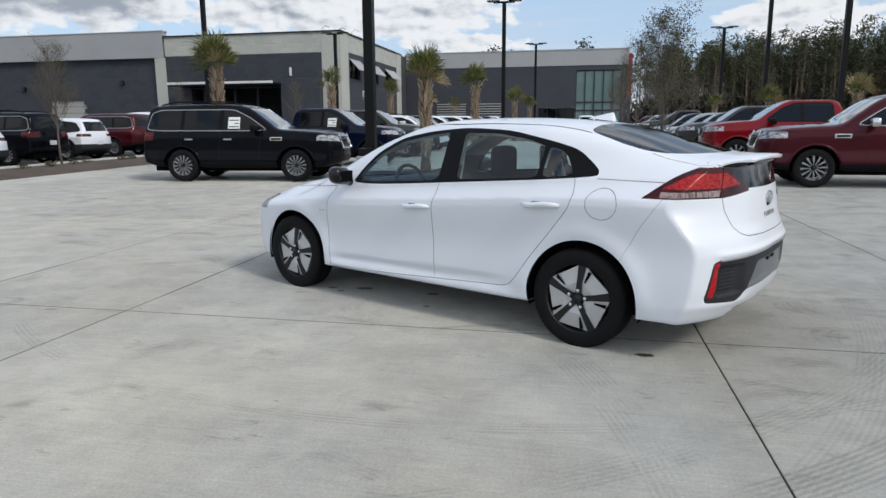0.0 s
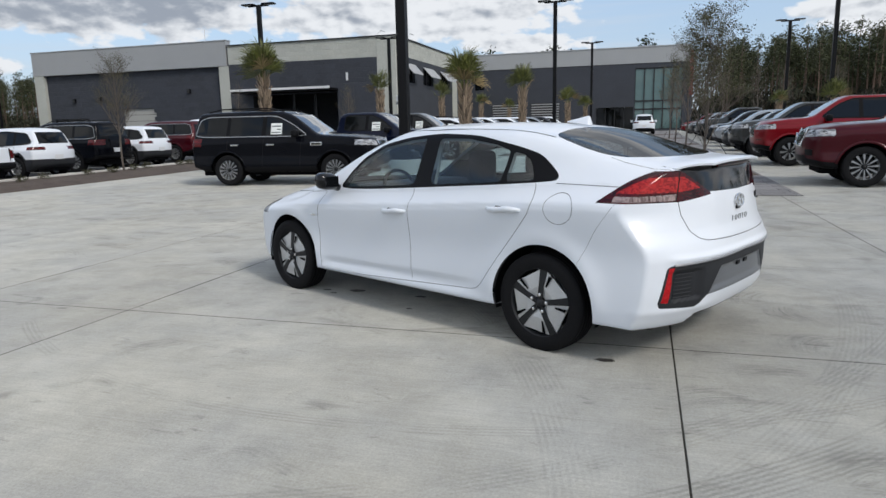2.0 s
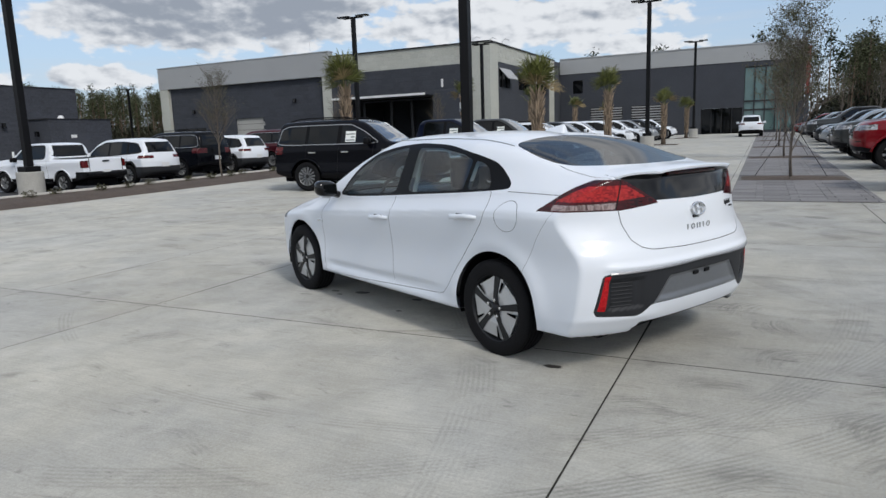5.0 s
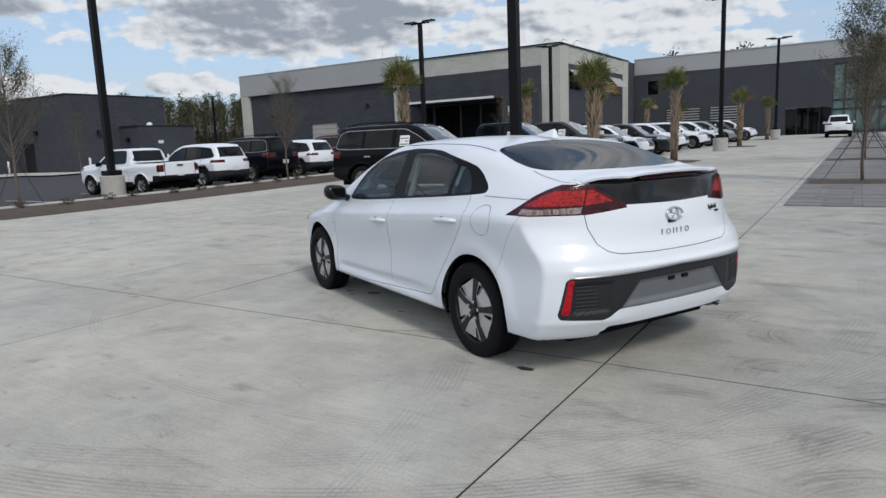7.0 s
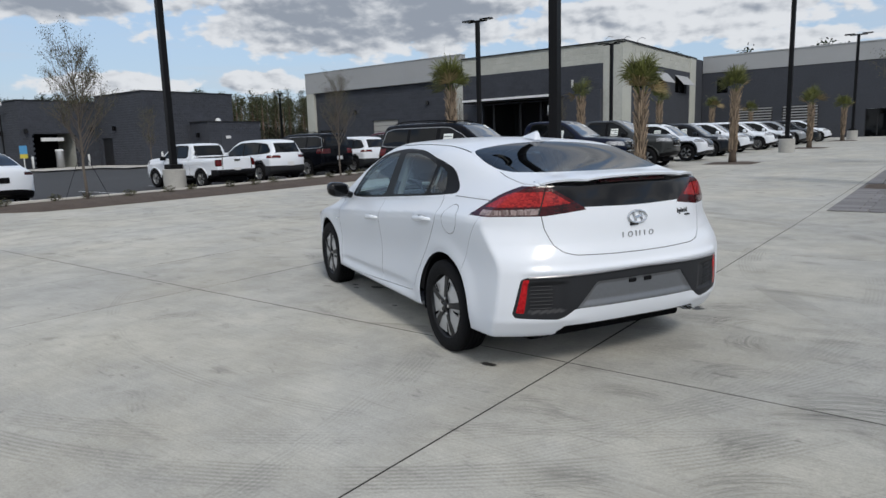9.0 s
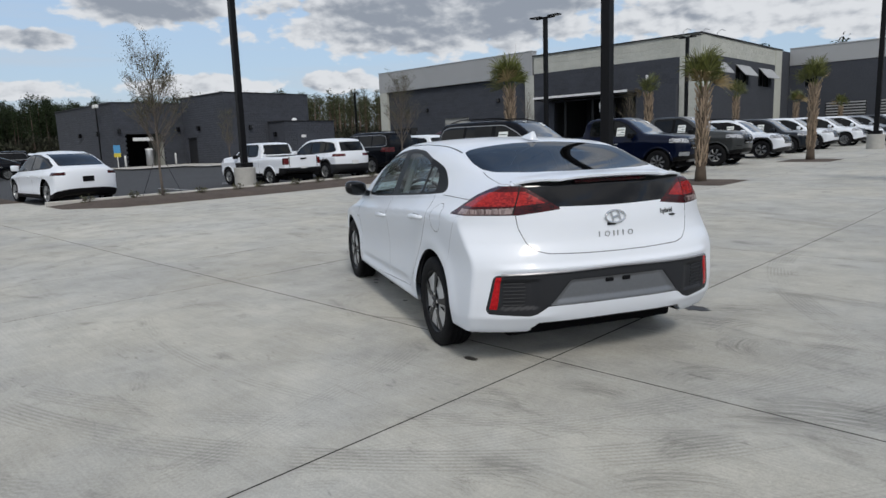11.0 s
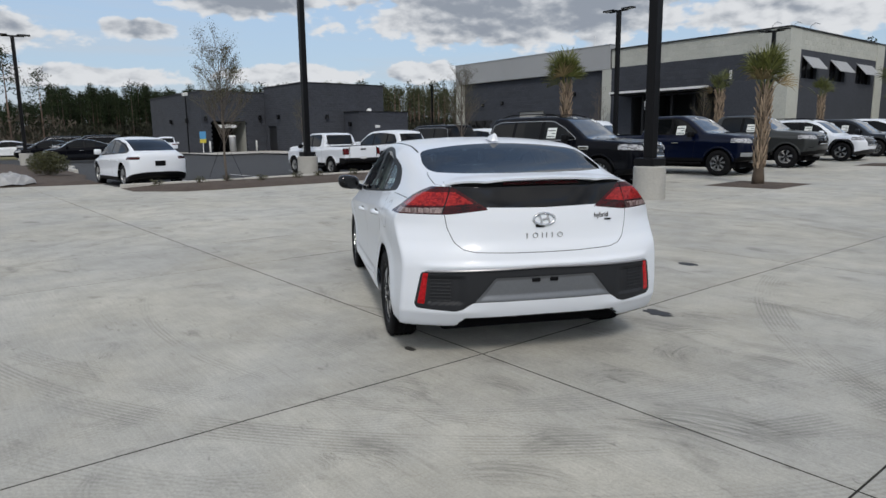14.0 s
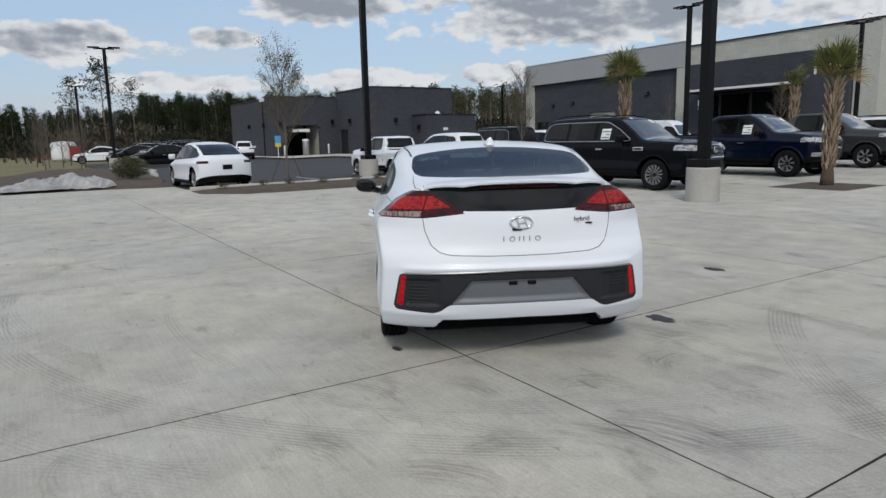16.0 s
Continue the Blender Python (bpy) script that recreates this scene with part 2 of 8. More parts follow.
M["headlamp"] = lens_mat("headlamp_lens", (0.05, 0.052, 0.056), (0.50, 0.51, 0.53), (16, 24, 34))
M["paper"] = mat("white_sticker_paper", (0.80, 0.82, 0.80), 0.8)
M["ink"] = mat("grey_print", (0.10, 0.13, 0.12), 0.8)
M["plate"] = mat("licence_plate_white", (0.70, 0.71, 0.72), 0.5)
M["seat"] = mat("dark_blue_grey_seat_cloth", (0.014, 0.018, 0.027), 0.9, grain=(300, 0.2), spec=0.2)
M["interior"] = mat("dark_interior_plastic", (0.030, 0.031, 0.033), 0.8, grain=(90, 0.1))
M["headliner"] = mat("grey_headliner", (0.30, 0.30, 0.29), 0.95)
M["joint"] = mat("sawn_joint_filler", (0.034, 0.032, 0.028), 0.95, spec=0.1)
M["plinth"] = mat("cast_concrete", (0.42, 0.41, 0.38), 0.9, grain=(30, 0.12), stain=(2.5, 0.14), bump=(40, 0.3))
M["asphalt"] = mat("asphalt", (0.048, 0.049, 0.052), 0.92, grain=(60, 0.2), stain=(0.25, 0.15), bump=(80, 0.4))
M["kerb"] = mat("kerb_concrete", (0.50, 0.48, 0.44), 0.9, grain=(12, 0.1), stain=(1.2, 0.12))
M["mulch"] = mat("brown_mulch", (0.088, 0.066, 0.052), 1.0, grain=(26, 0.5), stain=(2.2, 0.3), bump=(26, 1.0))
M["grass"] = mat("dry_winter_grass", (0.16, 0.145, 0.07), 1.0, grain=(6, 0.3), stain=(0.08, 0.25), bump=(14, 0.8))
M["pavers"] = mat("grey_pavers", (0.205, 0.198, 0.198), 0.9, grain=(20, 0.14), stain=(0.8, 0.12), rnd=0.16, island=0.16)
M["paver_bed"] = mat("grey_jointing_sand", (0.14, 0.135, 0.13), 0.95, grain=(40, 0.2))
M["pole"] = mat("black_pole_paint", (0.004, 0.004, 0.005), 0.45, spec=0.2)
M["wall_dark"] = mat("dark_grey_painted_block", (0.044, 0.049, 0.062), 0.85, grain=(8, 0.28), stain=(0.6, 0.12), bump=(9, 1.0), island=0.10)
M["wall_light"] = mat("light_grey_painted_block", (0.46, 0.47, 0.43), 0.85, grain=(8, 0.16), stain=(0.6, 0.08), bump=(9, 1.0), island=0.06)
M["fascia"] = mat("grey_metal_fascia_panel", (0.36, 0.37, 0.38), 0.5, 0.1, stain=(0.35, 0.06))
M["steel"] = mat("galvanised_steel", (0.45, 0.46, 0.47), 0.45, 0.6)
M["white_metal"] = mat("white_painted_metal", (0.72, 0.73, 0.73), 0.5)
M["door_grey"] = mat("grey_sectional_door", (0.40, 0.40, 0.38), 0.7, stain=(0.8, 0.05))
# near-black: the shade of bays, beds, arches and slots put in as colour
M["void"] = mat("unlit_interior", (0.006, 0.006, 0.007), 0.9, spec=0.1)
M["store_glass"] = mat("green_tinted_shop_glass", (0.10, 0.17, 0.17), 0.06, 0.2, coat=0.5, stain=(0.2, 0.3))
M["louver"] = mat("light_louvre_metal", (0.36, 0.37, 0.38), 0.5)
M["trunk_palm"] = mat("palm_trunk_husk", (0.27, 0.205, 0.145), 0.95, grain=(25, 0.25), island=0.55)
M["trunk_palm_core"] = mat("palm_trunk_core", (0.09, 0.068, 0.05), 0.95, grain=(30, 0.3))
M["frond"] = mat("palm_frond", (0.100, 0.112, 0.028), 0.5, island=0.5)
M["frond_dry"] = mat("dry_palm_frond", (0.24, 0.18, 0.085), 0.8, island=0.35)
M["bark"] = mat("grey_bark", (0.125, 0.105, 0.088), 0.95, grain=(20, 0.25))
M["bark_pine"] = mat("pine_bark", (0.16, 0.11, 0.085), 0.95, grain=(3, 0.3), island=0.3)
M["leaf"] = mat("olive_leaf", (0.075, 0.075, 0.035), 0.7, island=0.45)
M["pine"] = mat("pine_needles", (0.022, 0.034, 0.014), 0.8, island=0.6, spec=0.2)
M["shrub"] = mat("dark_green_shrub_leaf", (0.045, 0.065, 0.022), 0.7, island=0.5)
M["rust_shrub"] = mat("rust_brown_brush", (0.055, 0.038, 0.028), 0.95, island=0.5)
# pine needles again, with sun and haze put into the olive colour
M["pine_sun_tint"] = mat("sun_and_haze_tinted_pine_needles", (0.058, 0.066, 0.030), 0.8, island=0.6)
# thicket and pine bark again, darkened to carry the shade of the woods
M["thicket_dark"] = mat("shade_tinted_evergreen_thicket", (0.030, 0.032, 0.020), 0.95, island=0.6)
M["bark_shade"] = mat("shade_tinted_pine_bark", (0.085, 0.060, 0.048), 0.95, grain=(3, 0.3), island=0.4)
M["thicket"] = mat("brown_winter_thicket", (0.085, 0.072, 0.056), 0.95, island=0.5)
M["brown_shrub"] = mat("brown_green_shrub_leaf", (0.062, 0.064, 0.022), 0.8, island=0.6)
M["tarp"] = mat("grey_white_tarpaulin", (0.34, 0.34, 0.34), 0.5, stain=(1.6, 0.5), bump=(8, 0.6))
M["red_paint"] = mat("red_painted_metal", (0.25, 0.024, 0.024), 0.5)
M["line_paint"] = mat("white_road_paint", (0.60, 0.60, 0.58), 0.8, grain=(20, 0.15))
M["blue_paint"] = mat("blue_painted_metal", (0.02, 0.08, 0.42), 0.5)
M["clay"] = mat("red_clay", (0.15, 0.065, 0.046), 1.0, grain=(3, 0.2), stain=(0.2, 0.2), bump=(4, 0.8))
M["oil"] = mat("dark_oil_stain", (0.035, 0.032, 0.030), 0.55, stain=(9, 0.3))
M["yellow"] = mat("yellow_print", (0.60, 0.50, 0.06), 0.6)
M["skyblue"] = mat("blue_print", (0.08, 0.30, 0.55), 0.6)


def concrete_mat():
    """Broom-finished concrete: mottling, broom lines, wet-looking blotches, scuffs and curved tyre tracks."""
    m = bpy.data.materials.new("broom_finished_concrete")
    m.use_nodes = True
    nt = m.node_tree
    nd, ln = nt.nodes, nt.links
    b = nd["Principled BSDF"]
    b.inputs["Roughness"].default_value = 0.75
    b.inputs["Diffuse Roughness"].default_value = 1.0
    b.inputs["Specular IOR Level"].default_value = 0.35
    co = nd.new("ShaderNodeTexCoord").outputs["Object"]

    def noise_(scale, detail=5, rough=0.6, stretch=None, dist=0.0):
        src = co
        if stretch:
            mp = nd.new("ShaderNodeMapping")
            mp.inputs["Scale"].default_value = stretch[:3]
            mp.inputs["Rotation"].default_value = (0, 0, radians(stretch[3]))
            ln.new(co, mp.inputs["Vector"])
            src = mp.outputs[0]
        n = nd.new("ShaderNodeTexNoise")
        n.inputs["Scale"].default_value, n.inputs["Detail"].default_value = scale, detail
        n.inputs["Roughness"].default_value, n.inputs["Distortion"].default_value = rough, dist
        ln.new(src, n.inputs["Vector"])
        return n.outputs["Fac"]

    def rng(src, a, c, lo, hi):
        r = nd.new("ShaderNodeMapRange")
        r.interpolation_type = "SMOOTHSTEP"
        for k, v in zip(("From Min", "From Max", "To Min", "To Max"), (a, c, lo, hi)):
            r.inputs[k].default_value = v
        ln.new(src, r.inputs["Value"])
        return r.outputs[0]

    def op(kind, a, c):
        n = nd.new("ShaderNodeMath")
        n.operation = kind
        for k, v in enumerate((a, c)):
            if isinstance(v, (int, float)):
                n.inputs[k].default_value = v
            else:
                ln.new(v, n.inputs[k])
        return n.outputs[0]

    mott = rng(noise_(0.30, 6, 0.62), 0.28, 0.72, 0.88, 1.12)
    mid_ = rng(noise_(2.2, 6, 0.66), 0.3, 0.7, 0.88, 1.10)
    fine = op("MULTIPLY", rng(noise_(75, 4, 0.7), 0.3, 0.7, 0.90, 1.09), rng(noise_(240, 3, 0.7), 0.3, 0.7, 0.90, 1.09))
    broom = rng(noise_(1.0, 3, 0.5, (2.0, 60.0, 1.0, 8)), 0.3, 0.7, 0.95, 1.04)
    broom2 = rng(noise_(1.0, 3, 0.5, (70.0, 2.0, 1.0, -24)), 0.3, 0.7, 0.985, 1.015)
    blot = rng(noise_(1.35, 4, 0.55, (1.0, 2.4, 1, 20), 0.6), 0.60, 0.76, 1.0, 0.66)
    scuff = rng(noise_(5.0, 4, 0.6, (0.8, 2.6, 1, 35), 0.9), 0.63, 0.78, 1.0, 0.62)
    streak = rng(noise_(2.4, 5, 0.62, (0.7, 3.6, 1, -28), 1.3), 0.61, 0.75, 1.0, 0.74)
    mott = op("MULTIPLY", mott, streak)
    # pale scratches, and a darker patch with an uneven edge round the parked car's tail
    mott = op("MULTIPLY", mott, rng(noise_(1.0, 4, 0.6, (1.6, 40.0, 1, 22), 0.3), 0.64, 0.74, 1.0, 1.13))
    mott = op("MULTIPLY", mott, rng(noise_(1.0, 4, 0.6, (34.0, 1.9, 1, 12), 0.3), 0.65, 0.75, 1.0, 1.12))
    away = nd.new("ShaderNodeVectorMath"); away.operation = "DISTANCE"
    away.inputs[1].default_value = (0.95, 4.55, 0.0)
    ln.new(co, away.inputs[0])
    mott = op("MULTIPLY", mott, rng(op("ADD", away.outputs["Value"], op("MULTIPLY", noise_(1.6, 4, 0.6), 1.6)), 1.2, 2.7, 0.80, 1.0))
    spots = rng(noise_(3.1, 2, 0.4, (1, 1.5, 1, 0), 0.3), 0.74, 0.79, 1.0, 0.55)
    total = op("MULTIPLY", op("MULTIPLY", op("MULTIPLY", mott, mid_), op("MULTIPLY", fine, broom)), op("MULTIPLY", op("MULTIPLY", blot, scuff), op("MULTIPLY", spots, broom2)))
    sep = nd.new("ShaderNodeSeparateXYZ")
    ln.new(co, sep.inputs[0])
    # tyre tracks: rings about turning centres, worn away in places, with ribs and tread blocks
    worn = rng(noise_(1.3, 4, 0.6), 0.40, 0.56, 0.0, 1.0)
    for cx, cy, r, wdt, depth in ((-2.31, 6.95, 5.44, 0.12, 0.22), (-2.31, 6.95, 5.98, 0.10, 0.12), (-1.0, 7.39, 4.63, 0.06, 0.14), (-5.2, 6.82, 7.43, 0.12, 0.10), (-5.2, 6.82, 7.95, 0.10, 0.08),
                                  (-3.04, 7.4, 5.82, 0.10, 0.14), (-3.0, 8.0, 8.2, 0.12, 0.20), (6.0, 9.5, 5.2, 0.13, 0.20), (-7.0, 1.0, 7.5, 0.13, 0.14), (-2.0, 15.0, 7.0, 0.14, 0.16), (9.0, 4.0, 5.6, 0.13, 0.18)):
        dx, dy = op("SUBTRACT", sep.outputs["X"], cx), op("SUBTRACT", sep.outputs["Y"], cy)
        d = op("SQRT", op("ADD", op("MULTIPLY", dx, dx), op("MULTIPLY", dy, dy)), 0.0)
        off = op("ABSOLUTE", op("SUBTRACT", d, r), 0.0)
        band = rng(off, wdt * 0.82, wdt * 1.05, 1.0, 0.0)
        rib = rng(op("SINE", op("MULTIPLY", d, 205.0), 0.0), -0.3, 0.3, 0.15, 1.0)
        block = rng(op("SINE", op("ADD", op("MULTIPLY", op("ARCTAN2", dy, dx), r * 240.0), op("MULTIPLY", off, 90.0)), 0.0), -0.4, 0.2, 0.82, 1.0)
        total = op("MULTIPLY", total, op("SUBTRACT", 1.0, op("MULTIPLY", op("MULTIPLY", op("MULTIPLY", band, worn), op("MULTIPLY", rib, block)), depth)))
    # scuffs: short dark swirls where tyres were turned on the spot
    for scale, shift, deep in ((0.75, 0.0, 0.15), (1.25, 3.7, 0.14), (2.1, 9.1, 0.12)):
        wob = nd.new("ShaderNodeTexNoise")
        wob.inputs["Scale"].default_value, wob.inputs["Detail"].default_value = 1.7 * scale, 3
        mp = nd.new("ShaderNodeMapping")
        mp.inputs["Location"].default_value = (shift, shift * 1.7, 0)
        mp.inputs["Scale"].default_value = (1.0, 1.45, 0.0)
        ln.new(co, mp.inputs["Vector"]); ln.new(co, wob.inputs["Vector"])
        warp = nd.new("ShaderNodeMix"); warp.data_type = "VECTOR"
        warp.inputs["Factor"].default_value = 0.30 / scale
        ln.new(mp.outputs[0], warp.inputs["A"]); ln.new(wob.outputs["Color"], warp.inputs["B"])
        vo = nd.new("ShaderNodeTexVoronoi")
        vo.voronoi_dimensions = "2D"
        vo.inputs["Scale"].default_value = scale
        ln.new(warp.outputs["Result"], vo.inputs["Vector"])
        dist = vo.outputs["Distance"]
        ring = op("MULTIPLY", rng(dist, 0.20, 0.27, 0.0, 1.0), rng(dist, 0.33, 0.37, 1.0, 0.0))
        lines = rng(op("SINE", op("MULTIPLY", dist, 190.0), 0.0), -0.5, 0.6, 0.4, 1.0)
        chan = nd.new("ShaderNodeSeparateXYZ")
        ln.new(vo.outputs["Color"], chan.inputs[0])
        some = rng(chan.outputs["X"], 0.50, 0.62, 0.0, 1.0)
        arc = rng(noise_(2.1 * scale, 3, 0.55), 0.50, 0.60, 0.0, 1.0)
        total = op("MULTIPLY", total, op("SUBTRACT", 1.0, op("MULTIPLY", op("MULTIPLY", ring, lines), op("MULTIPLY", op("MULTIPLY", some, arc), deep))))
    tint = nd.new("ShaderNodeMix"); tint.data_type = "RGBA"
    tint.inputs["A"].default_value, tint.inputs["B"].default_value = (0.398, 0.388, 0.345, 1), (0.367, 0.367, 0.345, 1)
    ln.new(rng(noise_(0.5, 4), 0.35, 0.65, 0, 1), tint.inputs["Factor"])
    mu = nd.new("ShaderNodeMix"); mu.data_type = "RGBA"; mu.blend_type = "MULTIPLY"
    mu.inputs["Factor"].default_value = 1.0
    ln.new(tint.outputs["Result"], mu.inputs["A"])
    ln.new(total, mu.inputs["B"])
    oi = nd.new("ShaderNodeObjectInfo")
    mu2 = nd.new("ShaderNodeMix"); mu2.data_type = "RGBA"; mu2.blend_type = "MULTIPLY"
    mu2.inputs["Factor"].default_value = 1.0
    ln.new(mu.outputs["Result"], mu2.inputs["A"])
    ln.new(rng(oi.outputs["Random"], 0, 1, 0.95, 1.05), mu2.inputs["B"])
    ln.new(mu2.outputs["Result"], b.inputs["Base Color"])
    bp = nd.new("ShaderNodeBump")
    bp.inputs["Strength"].default_value, bp.inputs["Distance"].default_value = 0.35, 0.006
    ln.new(op("ADD", op("MULTIPLY", broom, 1.2), op("ADD", fine, mid_)), bp.inputs["Height"])
    ln.new(bp.outputs[0], b.inputs["Normal"])
    return m


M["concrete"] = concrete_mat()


# ---- small building helpers ----
def link_mesh(name, verts, faces, material, parent=None, smooth=False):
    me = bpy.data.meshes.new(name)
    me.from_pydata([tuple(v) for v in verts], [], [tuple(f) for f in faces])
    me.update()
    if smooth:
        me.polygons.foreach_set("use_smooth", [True] * len(me.polygons))
    if isinstance(material, str):
        material = M[material]
    me.materials.append(material)
    ob = new(name, me)
    if parent is not None:
        ob.parent = parent
    return ob


def part(name, bm, material, parent, label="", smooth=False):
    """Links a bmesh, or a (verts, faces) pair, as one mesh object under a thing or a part."""
    if isinstance(bm, bmesh.types.BMesh):
        me = bpy.data.meshes.new(name)
        bm.to_mesh(me)
        bm.free()
        if smooth:
            me.polygons.foreach_set("use_smooth", [True] * len(me.polygons))
        me.materials.append(M[material] if isinstance(material, str) else material)
        ob = new(name, me)
        ob.parent = parent
    else:
        ob = link_mesh(name, bm[0], bm[1], material, parent, smooth)
    if label:
        ob["label"] = label
    return ob


def thing(name, m, label, category, group="", kind=""):
    ob = new(name)
    ob.empty_display_size = 0.3
    ob.matrix_basis = m
    return tagged(ob, label, category, group, kind)


def box_bm(x0, x1, y0, y1, z0, z1, bevel=0.0, seg=2, bm=None):
    own = bmesh.new()
    bmesh.ops.create_cube(own, size=1.0)
    for v in own.verts:
        v.co = Vector(((x0 + x1) / 2 + v.co.x * (x1 - x0), (y0 + y1) / 2 + v.co.y * (y1 - y0), (z0 + z1) / 2 + v.co.z * (z1 - z0)))
    if bevel > 0:
        bmesh.ops.bevel(own, geom=list(own.edges), offset=bevel, segments=seg, affect="EDGES", profile=0.5)
    if bm is None:
        return own
    join_bm(bm, own)
    return bm


def join_bm(bm, other):
    vm = [bm.verts.new(v.co) for v in other.verts]
    other.verts.index_update()
    for f in other.faces:
        try:
            bm.faces.new([vm[v.index] for v in f.verts])
        except ValueError:
            pass
    other.free()


def tube(path, radii, n=8, cap=True):
    """(verts, faces) of a tube along a path of points with a radius each."""
    vs, fs = [], []
    path = [Vector(p) for p in path]
    for i, p in enumerate(path):
        d = (path[min(i + 1, len(path) - 1)] - path[max(i - 1, 0)]).normalized()
        a = d.cross(Vector((0, 0, 1)) if abs(d.z) < 0.9 else Vector((1, 0, 0))).normalized()
        b = d.cross(a)
        r = radii[i] if hasattr(radii, "__len__") else radii
        for k in range(n):
            th = 2 * math.pi * k / n
            vs.append(p + r * (math.cos(th) * a + math.sin(th) * b))
    for i in range(len(path) - 1):
        for k in range(n):
            k2 = (k + 1) % n
            fs.append((i * n + k, i * n + k2, (i + 1) * n + k2, (i + 1) * n + k))
    if cap:
        fs.append(tuple(range(n))[::-1])
        fs.append(tuple(range((len(path) - 1) * n, len(path) * n)))
    return vs, fs


def merge(*pairs):
    vs, fs = [], []
    for v, f in pairs:
        o = len(vs)
        vs += list(v)
        fs += [tuple(i + o for i in q) for q in f]
    return vs, fs


def lathe(profile, n=32, axis="z"):
    """(verts, faces) of a turned body from (radius, height) pairs."""
    vs, fs = [], []
    for r, h in profile:
        for k in range(n):
            a = 2 * math.pi * k / n
            vs.append((r * math.cos(a), r * math.sin(a), h) if axis == "z" else (r * math.cos(a), h, r * math.sin(a)))
    for i in range(len(profile) - 1):
        for k in range(n):
            k2 = (k + 1) % n
            q = (i * n + k, i * n + k2, (i + 1) * n + k2, (i + 1) * n + k)
            fs.append(q if axis == "z" else q[::-1])
    return vs, fs


def ground_z(y):
    """The lot rises gently away from the camera and levels out far behind."""
    return 0.00675 * (math.sqrt((y - 12) ** 2 + 16) + (y - 12)) - 0.00675 * (math.sqrt((y - 80) ** 2 + 16) + (y - 80)) - 0.012 * math.exp(-(((y - 4.9) / 2.0) ** 2))

# ---- ground ----
def sheet(name, x0, x1, y0, y1, dz, material, label, category, nx=2, ny=60):
    vs, fs = [], []
    for j in range(ny + 1):
        y = y0 + (y1 - y0) * j / ny
        for i in range(nx + 1):
            vs.append((x0 + (x1 - x0) * i / nx, y, ground_z(y) + dz))
    for j in range(ny):
        for i in range(nx):
            a = j * (nx + 1) + i
            fs.append((a, a + 1, a + nx + 2, a + nx + 1))
    ob = link_mesh(name, vs, fs, material, smooth=True)
    return tagged(ob, label, category, kind="structure")


def strip_rows(y0, y1, step):
    n = max(1, int(round((y1 - y0) / step)))
    return [y0 + (y1 - y0) * i / n for i in range(n + 1)]


# one sheet to the horizon, finer where the lot bends
ys = [-1500, -400, -100, -40] + strip_rows(-20, 100, 4) + [140, 220, 400, 900, 2500]
xs = [-2500, -900, -300, -100, -40, 0, 40, 100, 300, 900, 2500]
gv = [(x, y, ground_z(y) - 0.12) for y in ys for x in xs]
gf = [(j * len(xs) + i, j * len(xs) + i + 1, (j + 1) * len(xs) + i + 1, (j + 1) * len(xs) + i) for j in range(len(ys) - 1) for i in range(len(xs) - 1)]
tagged(link_mesh("ground", gv, gf, "grass", smooth=True), "dry winter grass and bare soil round the car lot", "ground", kind="structure")

ISLE_X0, ISLE_X1 = -18.3, -15.0          # planted island between the two lots
sheet("asphalt_lot", -62.0, -17.9, 6.42, 54.0, -0.05, "asphalt", "dark grey asphalt parking lot beside the buildings", "asphalt lot", 4, 30)

# concrete lot: slabs with sawn joints
X_JOINTS = [-15.0, -13.6, -9.4, -5.23, -3.42, 0.79, 3.07, 7.3, 11.5, 15.7, 19.9, 24.1, 28.3, 32.5, 36.7, 40.9, 45.1]
Y_JOINTS = [4.285 + 4.65 * k for k in range(-8, 16)]
pavement = sheet("pavement", -15.0, 46.0, Y_JOINTS[0], Y_JOINTS[-1], -0.0022, "joint", "pale broom-finished concrete lot with dark sawn joints and tyre marks", "pavement", 4, 60)
GAP = 0.0050


def slab_mesh(x0, x1, y0, y1):
    """One slab: its top follows the lot's slope, with softened edges down into the joint."""
    n = 8
    vs, fs = [], []
    ins = 0.004
    rows = [(y0 + GAP, -0.0018, 0)] + [(y0 + GAP + ins + (y1 - y0 - 2 * GAP - 2 * ins) * k / n, 0.0, 1) for k in range(n + 1)] + [(y1 - GAP, -0.0018, 0)]
    for y, dz, inner in rows:
        z = ground_z(y) + dz
        vs += [(x0 + GAP, y, z - (0.0018 if inner else 0)), (x0 + GAP + ins, y, z), (x1 - GAP - ins, y, z), (x1 - GAP, y, z - (0.0018 if inner else 0))]
    for j in range(len(rows) - 1):
        for i in range(3):
            a = j * 4 + i
            fs.append((a, a + 1, a + 5, a + 4))
    return vs, fs


far_v, far_f = [], []
for i in range(len(X_JOINTS) - 1):
    for j in range(len(Y_JOINTS) - 1):
        x0, x1, y0, y1 = X_JOINTS[i], X_JOINTS[i + 1], Y_JOINTS[j], Y_JOINTS[j + 1]
        vs, fs = slab_mesh(x0, x1, y0, y1)
        if x1 < 13 and -6 < y1 < 38:
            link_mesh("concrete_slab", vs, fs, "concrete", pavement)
        else:
            o = len(far_v)
            far_v += vs
            far_f += [tuple(a + o for a in f) for f in fs]
for i, (x0, x1) in enumerate(((-31.0, -26.0), (-26.0, -22.6), (-22.6, -18.8), (-18.8, -15.0))):
    for y0, y1 in ((-14.315, -9.665), (-9.665, -5.015), (-5.015, -0.365), (-0.365, 4.285), (4.285, 6.42)):
        vs, fs = slab_mesh(x0, x1, y0, y1)
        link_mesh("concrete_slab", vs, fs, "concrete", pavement)
